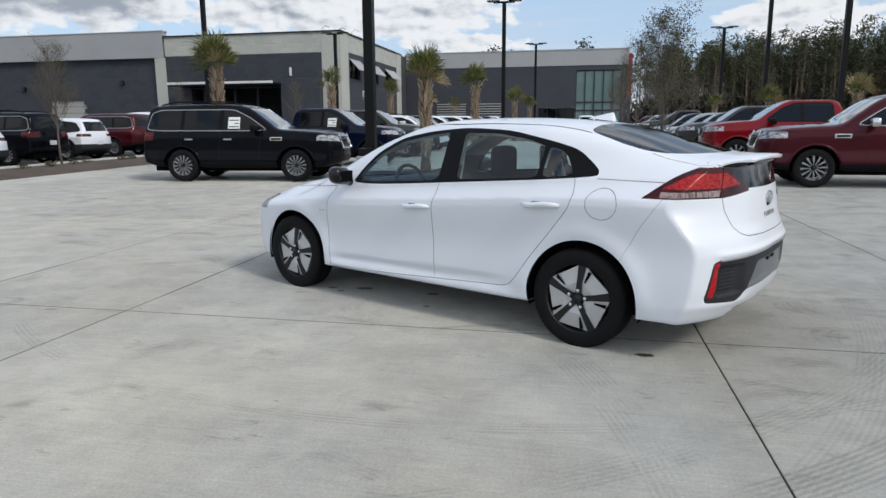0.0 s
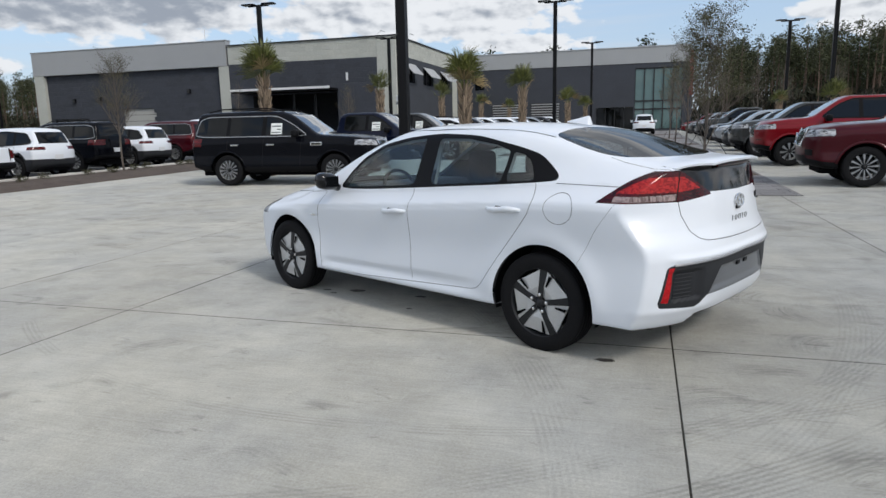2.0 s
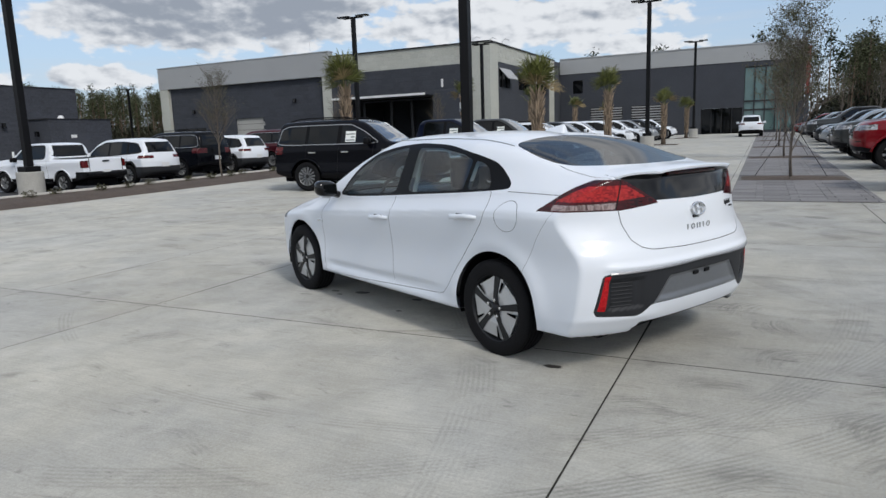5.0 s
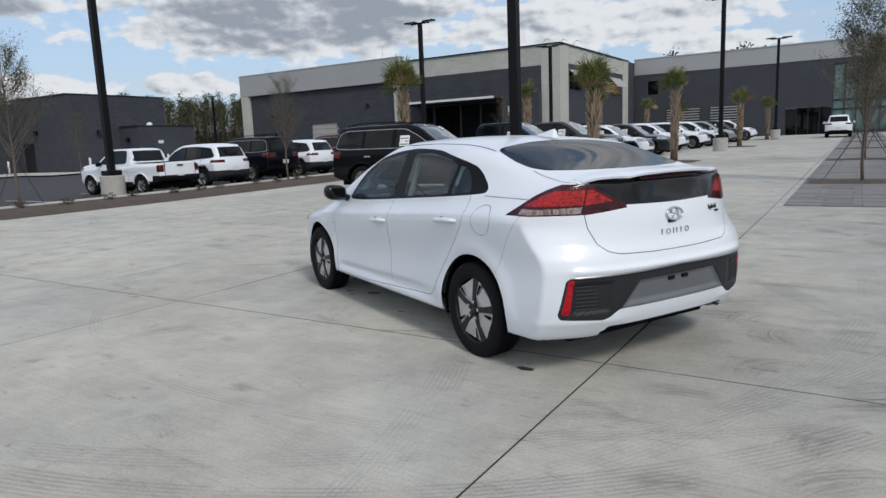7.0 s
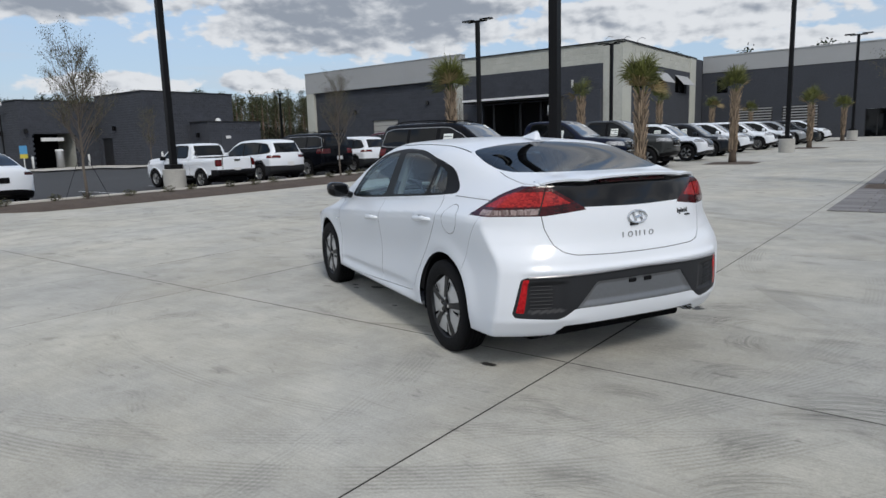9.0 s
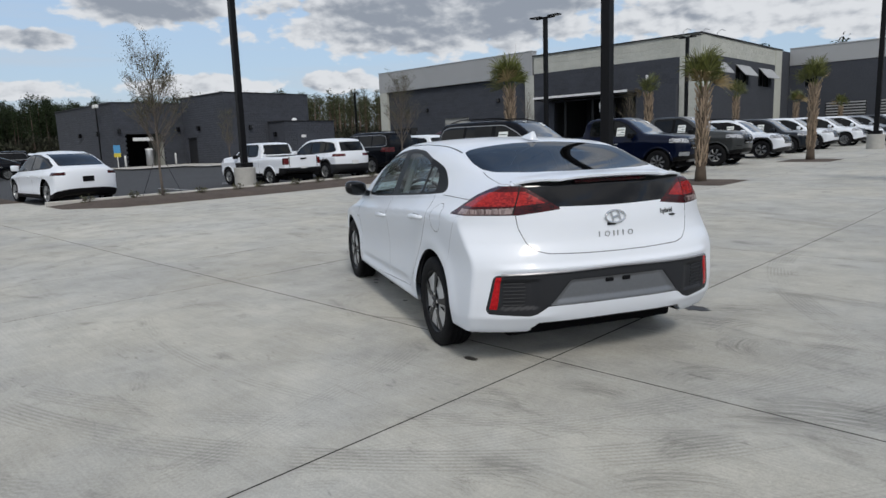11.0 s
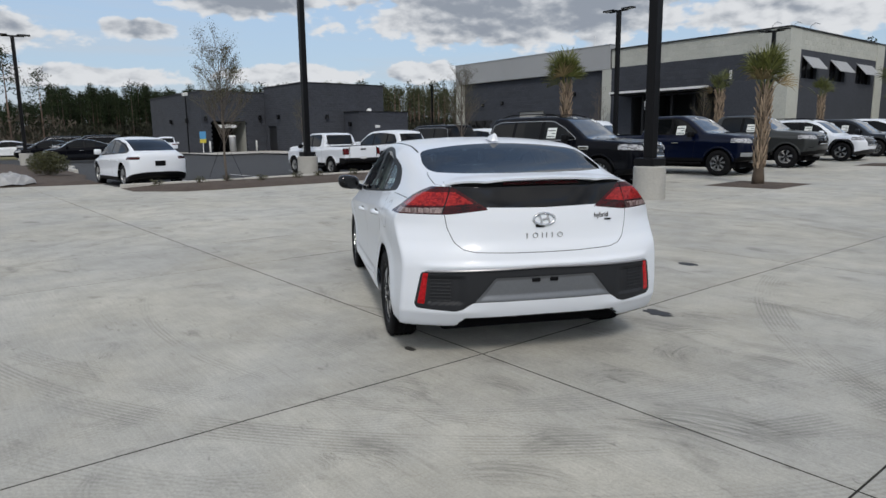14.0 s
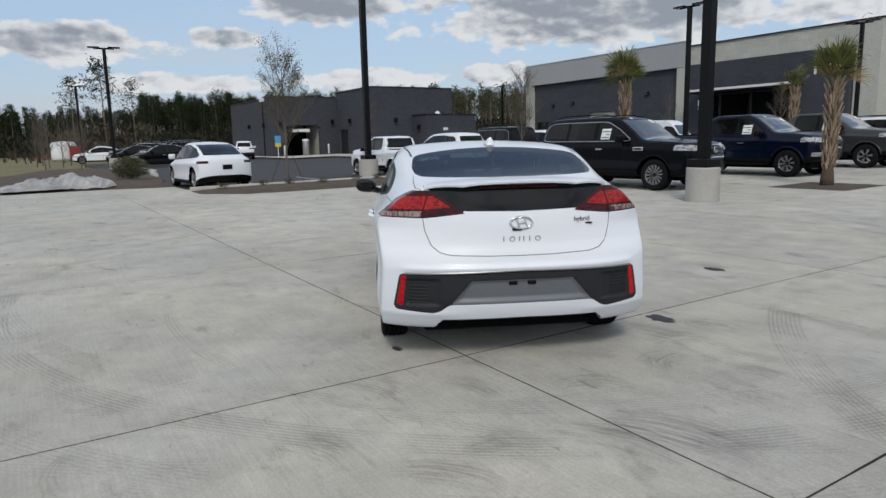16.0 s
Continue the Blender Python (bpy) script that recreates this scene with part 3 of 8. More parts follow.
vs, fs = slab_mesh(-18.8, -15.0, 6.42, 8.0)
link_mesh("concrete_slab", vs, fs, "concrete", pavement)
far = link_mesh("far_slabs", far_v, far_f, "concrete", pavement)
far["kind"] = "stuff"


def flat_bed(name, outline, z, material, label, category, rim=0.05):
    """A planted bed: an outline with a softly raised, lumpy middle."""
    bm = bmesh.new()
    f = bm.faces.new([bm.verts.new((x, y, ground_z(y) + 0.004)) for x, y in outline])
    bmesh.ops.triangulate(bm, faces=[f])
    bmesh.ops.subdivide_edges(bm, edges=bm.edges, cuts=5, use_grid_fill=True)
    P = poly_sd(outline)
    for v in bm.verts:
        d = -float(P(np.array([v.co.x]), np.array([v.co.y]))[0])
        v.co.z = ground_z(v.co.y) + 0.004 + z * min(1, max(0, d) / 0.5) + 0.03 * min(1, max(0, d) / 0.3) * noise.noise((v.co.x * 1.7, v.co.y * 1.7, 3))
    bmesh.ops.recalc_face_normals(bm, faces=bm.faces)
    me = bpy.data.meshes.new(name)
    bm.to_mesh(me)
    bm.free()
    me.polygons.foreach_set("use_smooth", [True] * len(me.polygons))
    me.materials.append(M[material])
    return tagged(new(name, me), label, category, kind="structure")


def poly_sd(points):
    """Signed distance in a plane to a closed outline, negative inside."""
    P = np.array(points, float)
    Q = np.roll(P, -1, 0)

    def sd(x, z):
        x, z = np.asarray(x, float), np.asarray(z, float)
        best = np.full(x.shape, 1e9)
        inside = np.zeros(x.shape, bool)
        for (ax, az), (bx, bz) in zip(P, Q):
            dx, dz = bx - ax, bz - az
            s = np.clip(((x - ax) * dx + (z - az) * dz) / (dx * dx + dz * dz + 1e-12), 0, 1)
            best = np.minimum(best, np.hypot(x - ax - s * dx, z - az - s * dz))
            if dz != 0:
                inside ^= ((az > z) != (bz > z)) & (x < ax + (z - az) / dz * dx)
        return np.where(inside, -best, best)

    return sd


ISLE = [(-17.9, 6.35), (-16.3, 6.30), (-15.1, 7.4), (-14.95, 12.0), (-14.95, 24.0), (-15.6, 26.5), (-17.9, 27.0)]
flat_bed("mulch_bed", ISLE, 0.10, "mulch", "long brown mulch island with small shrubs", "planting bed")
WEST = [(-20.7, 6.46), (-21.3, 4.3), (-21.2, 1.2), (-22.6, -1.5), (-25.0, -4.0), (-31.0, -3.0), (-40.0, 1.2), (-48.0, 3.0), (-48.0, 6.6), (-33.5, 7.4), (-27.5, 7.2), (-24.5, 6.6)]
flat_bed("soil_bed", WEST, 0.08, "mulch", "bare brown soil bed with a clipped shrub", "planting bed")


def kerb(points, wide=0.16, high=0.13):
    """A cast kerb along a line, in separate lengths."""
    pts = [Vector((x, y, 0)) for x, y in points]
    for a, b in zip(pts[:-1], pts[1:]):
        n = max(1, int((b - a).length / 3.0))
        d = (b - a).normalized()
        side = Vector((-d.y, d.x, 0)) * wide / 2
        for k in range(n):
            p, q = a.lerp(b, k / n) + d * 0.006, a.lerp(b, (k + 1) / n) - d * 0.006
            vs = []
            for e in (p, q):
                g = ground_z(e.y)
                vs += [(e.x - side.x, e.y - side.y, g - 0.1), (e.x - side.x, e.y - side.y, g + high - 0.02), (e.x - side.x * 0.75, e.y - side.y * 0.75, g + high), (e.x + side.x * 0.75, e.y + side.y * 0.75, g + high), (e.x + side.x, e.y + side.y, g + high - 0.02), (e.x + side.x, e.y + side.y, g - 0.1)]
            fs = [(j, j + 6, j + 7, j + 1) for j in range(5)] + [(5, 11, 6, 0), tuple(range(6)), tuple(range(6, 12))[::-1]]
            tagged(link_mesh("kerb", vs, fs, "kerb"), "pale cast concrete kerb length", "kerb", "kerb lengths", "structure")


kerb([(-17.95, 6.35), (-17.95, 27.0)])
kerb([(-31.0, 7.45), (-33.5, 7.6), (-36.0, 8.2), (-60, 8.4)])
sheet("sidewalk", -59.4, -51.3, 21.5, 29.5, 0.06, "kerb", "pale concrete walk before the low building", "sidewalk", 2, 4)
sheet("sidewalk", -51.1, -46.9, 25.5, 41.0, 0.06, "kerb", "pale concrete walk before the low building", "sidewalk", 2, 6)
sheet("sidewalk", -78.0, -59.6, 20.0, 23.1, 0.06, "kerb", "pale concrete walk before the low building", "sidewalk", 2, 4)

# paved strip with tree pits along the drive
strip = sheet("paver_strip", 0.93, 3.45, 13.65, 74.0, 0.006, "paver_bed", "grey paver strip with tree pits along the drive", "paver strip", 1, 40)
PITS = [18.9, 28.5, 38.2, 47.9, 57.6]
far_pv, far_pf = [], []
row = 0
y = 13.66
while y < 73.5:
    long_row = 0.30
    x = 0.94 - (0.15 if row % 2 else 0.0)
    while x < 3.44:
        x0, x1 = max(x, 0.94), min(x + 0.60, 3.44)
        x += 0.60
        if x1 - x0 < 0.05 or any(abs(y + 0.15 - p) < 0.72 for p in PITS):
            continue
        g0, g1 = ground_z(y + 0.004), ground_z(y + long_row - 0.004)
        o = len(far_pv)
        lip = random.Random(row * 97 + int(x * 10)).uniform(0.018, 0.024)
        far_pv += [(x0 + 0.004, y + 0.004, g0 + 0.007), (x1 - 0.004, y + 0.004, g0 + 0.007), (x1 - 0.004, y + long_row - 0.004, g1 + 0.007), (x0 + 0.004, y + long_row - 0.004, g1 + 0.007),
                   (x0 + 0.010, y + 0.010, g0 + lip), (x1 - 0.010, y + 0.010, g0 + lip), (x1 - 0.010, y + long_row - 0.010, g1 + lip), (x0 + 0.010, y + long_row - 0.010, g1 + lip)]
        quad = [(4, 5, 6, 7), (0, 1, 5, 4), (1, 2, 6, 5), (2, 3, 7, 6), (3, 0, 4, 7)]
        if row < 40:
            link_mesh("paver", far_pv[o:], quad, "pavers", strip)
            del far_pv[o:]
        else:
            far_pf += [tuple(k + o for k in q) for q in quad]
    y += long_row
    row += 1
ob = link_mesh("far_pavers", far_pv, far_pf, "pavers", strip)
ob["kind"] = "stuff"
for p in PITS:
    flat_bed("tree_pit", [(0.98, p - 0.70), (3.40, p - 0.70), (3.40, p + 0.70), (0.98, p + 0.70)], 0.05, "mulch", "brown mulch tree pit in the paver strip", "tree pit")
for px, py in ((-4.4, 18.75), (-4.6, 29.3), (-4.4, 45.5), (-4.5, 60.5)):
    flat_bed("palm_pit", [(px - 0.95, py - 1.0), (px + 0.95, py - 1.0), (px + 0.95, py + 1.0), (px - 0.95, py + 1.0)], 0.04, "mulch", "square brown mulch pit round a palm", "tree pit")
for k in range(9):
    y0 = 9.2 + 2.75 * k
    tagged(link_mesh("stall_line", [(-23.8, y0, ground_z(y0) - 0.044), (-18.3, y0, ground_z(y0) - 0.044), (-18.3, y0 + 0.1, ground_z(y0) - 0.044), (-23.8, y0 + 0.1, ground_z(y0) - 0.044)], [(0, 1, 2, 3)], "line_paint"), "worn white stall line painted on asphalt", "road marking", "stall lines", "structure")

# ---- buildings ----
def wall_box(name, x0, x1, y0, y1, z0, z1, material, parent, bevel=0.0, label=""):
    return part(name, box_bm(x0, x1, y0, y1, z0, z1, bevel), material, parent, label)


def holed_wall(name, along, fixed, depth, a0, a1, z0, z1, holes, material, parent):
    """A wall in the plane x = fixed or y = fixed with rectangular openings (a0, a1, z0, z1) through it, depth thick (towards inside)."""
    As = sorted({a0, a1, *[h[0] for h in holes], *[h[1] for h in holes]})
    Zs = sorted({z0, z1, *[h[2] for h in holes], *[h[3] for h in holes]})
    bm = bmesh.new()
    for i in range(len(As) - 1):
        for j in range(len(Zs) - 1):
            ca, cz = (As[i] + As[i + 1]) / 2, (Zs[j] + Zs[j + 1]) / 2
            if any(h[0] < ca < h[1] and h[2] < cz < h[3] for h in holes):
                continue
            lo, hi = min(fixed, fixed + depth), max(fixed, fixed + depth)
            if along == "x":
                box_bm(As[i], As[i + 1], lo, hi, Zs[j], Zs[j + 1], bm=bm)
            else:
                box_bm(lo, hi, As[i], As[i + 1], Zs[j], Zs[j + 1], bm=bm)
    bmesh.ops.remove_doubles(bm, verts=bm.verts, dist=1e-4)
    # faces shared by neighbours are inside the wall
    seen = {}
    for f in bm.faces:
        seen.setdefault(tuple(sorted(v.index for v in f.verts)), []).append(f)
    bm.verts.index_update()
    dup = [f for fs in seen.values() if len(fs) > 1 for f in fs]
    bmesh.ops.delete(bm, geom=dup, context="FACES")
    return part(name, bm, material, parent)


def block_course(name, along, fixed, out, a0, a1, z0, z1, bl, bh, skip, material, parent):
    """Split-face block relief: thin uneven blocks standing proud of a wall, joined into one part."""
    vs, fs = [], []
    rng = random.Random(name + str(a0))
    nz = int(round((z1 - z0) / bh))
    for j in range(nz):
        off = 0.5 * bl if j % 2 else 0.0
        a = a0 - off
        while a < a1:
            lo, hi = max(a, a0) + 0.003, min(a + bl, a1) - 0.003
            zl, zh = z0 + j * (z1 - z0) / nz + 0.003, z0 + (j + 1) * (z1 - z0) / nz - 0.003
            a += bl
            if hi - lo < 0.05 or any(h[0] < (lo + hi) / 2 < h[1] and h[2] < (zl + zh) / 2 < h[3] for h in skip):
                continue
            d = rng.uniform(0.010, 0.026)
            o = len(vs)
            sg = 1 if out > 0 else -1
            for aa, zz, dd in ((lo, zl, 0.002), (hi, zl, 0.002), (hi, zh, 0.002), (lo, zh, 0.002), (lo + 0.03, zl + 0.03, d), (hi - 0.03, zl + 0.03, d * rng.uniform(0.5, 1)), (hi - 0.03, zh - 0.03, d * rng.uniform(0.5, 1)), (lo + 0.03, zh - 0.03, d)):
                vs.append((aa, fixed + sg * dd, zz) if along == "x" else (fixed + sg * dd, aa, zz))
            q = [(4, 5, 6, 7), (0, 1, 5, 4), (1, 2, 6, 5), (2, 3, 7, 6), (3, 0, 4, 7)]
            flip = (along == "x") == (out > 0)
            fs += [tuple(o + k for k in (f[::-1] if flip else f)) for f in q]
    ob = link_mesh(name, vs, fs, material, parent)
    ob["kind"] = "stuff"
    return ob


def building_a():
    """Service building: metal fascia on one half, painted block on the other, awning windows on its side."""
    g = ground_z(55) - 0.1
    b = thing("service_building", pose(0, 0, 0), "dark grey block service building with pale fascia and canopy", "building")
    yf, xr = 55.4, -20.3
    # half with the metal fascia
    holes = [(-49.9, -45.9, g, 4.1), (-58.8, -54.3, 1.5, 3.3)]
    holed_wall("wall", "x", yf + 0.35, 0.35, -60.3, -38.1, g, 7.8, holes, "wall_dark", b)
    block_course("block_face", "x", yf + 0.35, -1, -59.1, -38.1, g, 7.7, 0.81, 0.41, holes, "wall_dark", b)
    wall_box("fascia", -60.5, -37.15, yf - 0.05, yf + 0.7, 7.7, 10.0, "fascia", b, 0.02)
    wall_box("coping", -60.55, -37.1, yf - 0.1, yf + 0.75, 10.0, 10.09, "steel", b, 0.01)
    for x0, x1 in ((-60.45, -59.2), (-38.1, -37.0)):
        wall_box("pilaster", x0, x1, yf - 0.02, yf + 0.9, g, 7.7, "wall_light", b, 0.02)
    wall_box("side_wall", -60.4, -60.0, yf + 0.9, 80, g, 9.9, "wall_dark", b)
    door = wall_box("sectional_door", -49.9, -45.9, yf + 0.50, yf + 0.56, g, 4.1, "door_grey", b)
    for k in range(1, 6):
        wall_box("door_joint", -49.9, -45.9, yf + 0.488, yf + 0.50, g + k * (4.1 - g) / 6 - 0.015, g + k * (4.1 - g) / 6 + 0.015, "plastic", door)
    win = wall_box("window", -58.8, -54.3, yf + 0.52, yf + 0.56, 1.5, 3.3, "glass_dark", b)
    for k in range(4):
        x = -58.8 + 1.5 * k
        wall_box("window_frame", x - 0.05, x + 0.05, yf + 0.44, yf + 0.52, 1.5, 3.3, "plastic", win)
    # half of painted block
    holes = [(-34.6, -25.7, g, 4.9)]
    holed_wall("wall", "x", yf, 0.4, -37.0, xr, g, 9.5, holes, "wall_dark", b)
    block_course("block_face", "x", yf, -1, -37.0, -22.1, 4.9, 7.8, 0.81, 0.41, holes, "wall_dark", b)
    block_course("block_band", "x", yf - 0.004, -1, -37.0, -22.0, 7.8, 9.45, 0.81, 0.41, (), "wall_light", b)
    wall_box("band", -36.99, -22.0, yf - 0.004, yf + 0.3, 7.8, 9.48, "wall_light", b)
    wall_box("corner_pilaster", -22.0, xr + 0.06, yf - 0.06, yf + 1.9, g, 9.48, "wall_light", b, 0.02)
    wall_box("parapet_cap", -37.05, xr + 0.15, yf - 0.15, yf + 0.5, 9.48, 9.58, "plastic", b, 0.01)
    wall_box("lower_wall", -25.7, -22.05, yf - 0.5, yf - 0.008, g, 5.6, "wall_dark", b, 0.02)
    can = wall_box("canopy", -35.4, -25.6, yf - 2.2, yf - 0.01, 5.02, 5.22, "pole", b, 0.01)
    wall_box("canopy_edge", -35.45, -25.6, yf - 2.28, yf - 2.2, 5.16, 5.36, "white_metal", can, 0.01)
    wall_box("canopy_side", -35.5, -35.42, yf - 2.28, yf - 0.01, 5.16, 5.36, "white_metal", can, 0.01)
    wall_box("bay_interior", -36.0, -24.5, yf + 8.0, yf + 8.2, g, 5.4, "wall_dark", b)
    wall_box("bay_side", -36.2, -36.0, yf + 0.4, yf + 8.2, g, 5.4, "wall_dark", b)
    wall_box("bay_side", -24.5, -24.3, yf + 0.4, yf + 8.2, g, 5.4, "wall_dark", b)
    wall_box("bay_ceiling", -36.2, -24.3, yf + 0.4, yf + 8.2, 5.4, 5.6, "wall_dark", b)
    for x in (-33.4, -30.4, -28.2):
        wall_box("bay_post", x - 0.12, x + 0.12, yf + 0.1, yf + 0.34, g, 4.9, "plastic", b)
    # side with awnings
    wins = [(57.7, 60.5), (63.0, 66.2), (68.7, 72.2)]
    holes = [(a, c, 5.75, 7.35) for a, c in wins]
    holed_wall("side_wall", "y", xr, -0.4, yf + 1.9, 73.2, g, 9.5, holes, "wall_dark", b)
    block_course("block_band", "y", xr + 0.004, 1, yf + 1.95, 73.2, 7.95, 9.45, 0.81, 0.41, (), "wall_light", b)
    wall_box("band", xr - 0.3, xr + 0.004, yf + 1.92, 73.2, 7.95, 9.48, "wall_light", b)
    wall_box("parapet_cap", xr - 0.4, xr + 0.15, yf + 0.5, 75.1, 9.48, 9.58, "plastic", b, 0.01)
    wall_box("pilaster", xr - 0.5, xr + 0.08, 73.2, 75.0, g, 9.48, "wall_light", b, 0.02)
    wall_box("link_wall", -21.5, xr - 0.15, 75.0, 78.2, g, 9.55, "wall_dark", b)
    for a, c in wins:
        w = wall_box("awning_window", xr - 0.3, xr - 0.25, a, c, 5.75, 7.35, "glass_dark", b)
        mid = (a + c) / 2
        wall_box("window_frame", xr - 0.25, xr - 0.18, mid - 0.04, mid + 0.04, 5.75, 7.35, "plastic", w)
        aw = part("awning", ([(xr + 0.02, a, 7.45), (xr + 0.02, c, 7.45), (xr + 0.85, c, 6.52), (xr + 0.85, a, 6.52), (xr + 0.02, a, 7.39), (xr + 0.02, c, 7.39), (xr + 0.85, c, 6.46), (xr + 0.85, a, 6.46)],
                             [(0, 3, 2, 1), (4, 5, 6, 7), (0, 1, 5, 4), (1, 2, 6, 5), (2, 3, 7, 6), (3, 0, 4, 7)]), "fascia", b, "pale metal awning panel")
        for k in range(6):
            y = a + (c - a) * k / 5
            part("awning_rib", tube([(xr + 0.02, y, 7.47), (xr + 0.85, y, 6.54)], 0.022, 6), "steel", aw)
    # roof, roof fans
    wall_box("roof", -60.0, xr - 0.4, yf + 0.7, 80.0, 9.0, 9.3, "steel", b)
    for k, (x, y) in enumerate(((-22.6, 57.2), (-21.6, 58.6), (-20.9, 60.2))):
        v, f = tube([(x, y, 9.3), (x, y, 10.0), (x + 0.35, y, 10.25), (x + 0.7, y, 10.1)], 0.035, 6)
        part("roof_pipe", (v, f), "steel", b)
    for x, z in ((-52.5, 5.2), (-41.8, 5.6), (-55.8, 5.1)):
        wall_box("wall_light", x - 0.16, x + 0.16, yf + 0.1, yf + 0.34, z - 0.2, z + 0.2, "gloss_black", b, 0.02)
    part("antenna", tube([(-41.5, yf + 3, 9.3), (-41.5, yf + 3, 11.6)], 0.03, 6), "white_metal", b)
    wall_box("wall_vent", -25.0, -24.8, yf - 0.1, yf - 0.05, 5.9, 6.6, "white_metal", b)


def building_b():
    """Showroom behind: pale band over dark wall, tall green glass bay, louvres."""
    g = ground_z(78) - 0.1
    b = thing("showroom_building", pose(0, 0, 0), "long dark grey showroom with pale top band and green glass bay", "building")
    yf = 78.0
    holes = [(-4.8, -0.7, g, 3.5), (-0.62, 4.4, 1.0, 7.65), (-18.9, -17.7, 5.9, 7.4)]
    holed_wall("wall", "x", yf, 0.4, -20.4, 5.0, g, 8.15, holes, "wall_dark", b)
    wall_box("band", -20.4, 5.05, yf - 0.06, yf + 0.5, 8.15, 9.85, "fascia", b, 0.02)
    wall_box("coping", -20.4, 5.1, yf - 0.12, yf + 0.55, 9.85, 9.95, "steel", b)
    wall_box("side_wall", 4.6, 5.0, yf + 0.4, yf + 30, g, 9.85, "wall_dark", b)
    wall_box("roof", -20.4, 4.6, yf + 0.5, yf + 30, 9.3, 9.5, "steel", b)
    bay = wall_box("glass_bay", -0.62, 4.4, yf + 0.2, yf + 0.24, 1.0, 7.65, "store_glass", b, label="green tinted glass bay")
    for k in range(6):
        x = -0.62 + 5.02 * k / 5
        wall_box("mullion", x - 0.06, x + 0.06, yf + 0.06, yf + 0.2, 1.0, 7.65, "plastic", bay)
    for z in (1.0, 3.2, 4.1, 7.6):
        wall_box("transom", -0.62, 4.4, yf + 0.08, yf + 0.2, z - 0.08, z + 0.08, "plastic", bay)
    for x0, x1 in ((-16.7, -13.2), (-12.1, -8.9)):
        lv = wall_box("louvre_frame", x0 - 0.08, x1 + 0.08, yf - 0.03, yf - 0.01, 1.6, 4.2, "plastic", b)
        for k in range(9):
            z = 1.75 + 0.28 * k
            wall_box("slat", x0, x1, yf - 0.12, yf - 0.03, z, z + 0.12, "louver", lv)
    shop = wall_box("shop_front", -4.8, -0.7, yf + 0.6, yf + 0.64, g, 3.5, "glass_dark", b)
    for k in range(5):
        x = -4.8 + 4.1 * k / 4
        wall_box("mullion", x - 0.05, x + 0.05, yf + 0.45, yf + 0.6, g, 3.5, "plastic", shop)
    wall_box("small_window", -18.9, -17.7, yf + 0.2, yf + 0.24, 5.9, 7.4, "glass_dark", b)
    wall_box("pier", 5.06, 5.40, yf - 0.1, yf + 0.3, g, 4.6, "wall_dark", b)
    wall_box("red_panel", 5.06, 5.42, yf - 0.2, yf + 0.35, 4.605, 9.3, "red_paint", b)


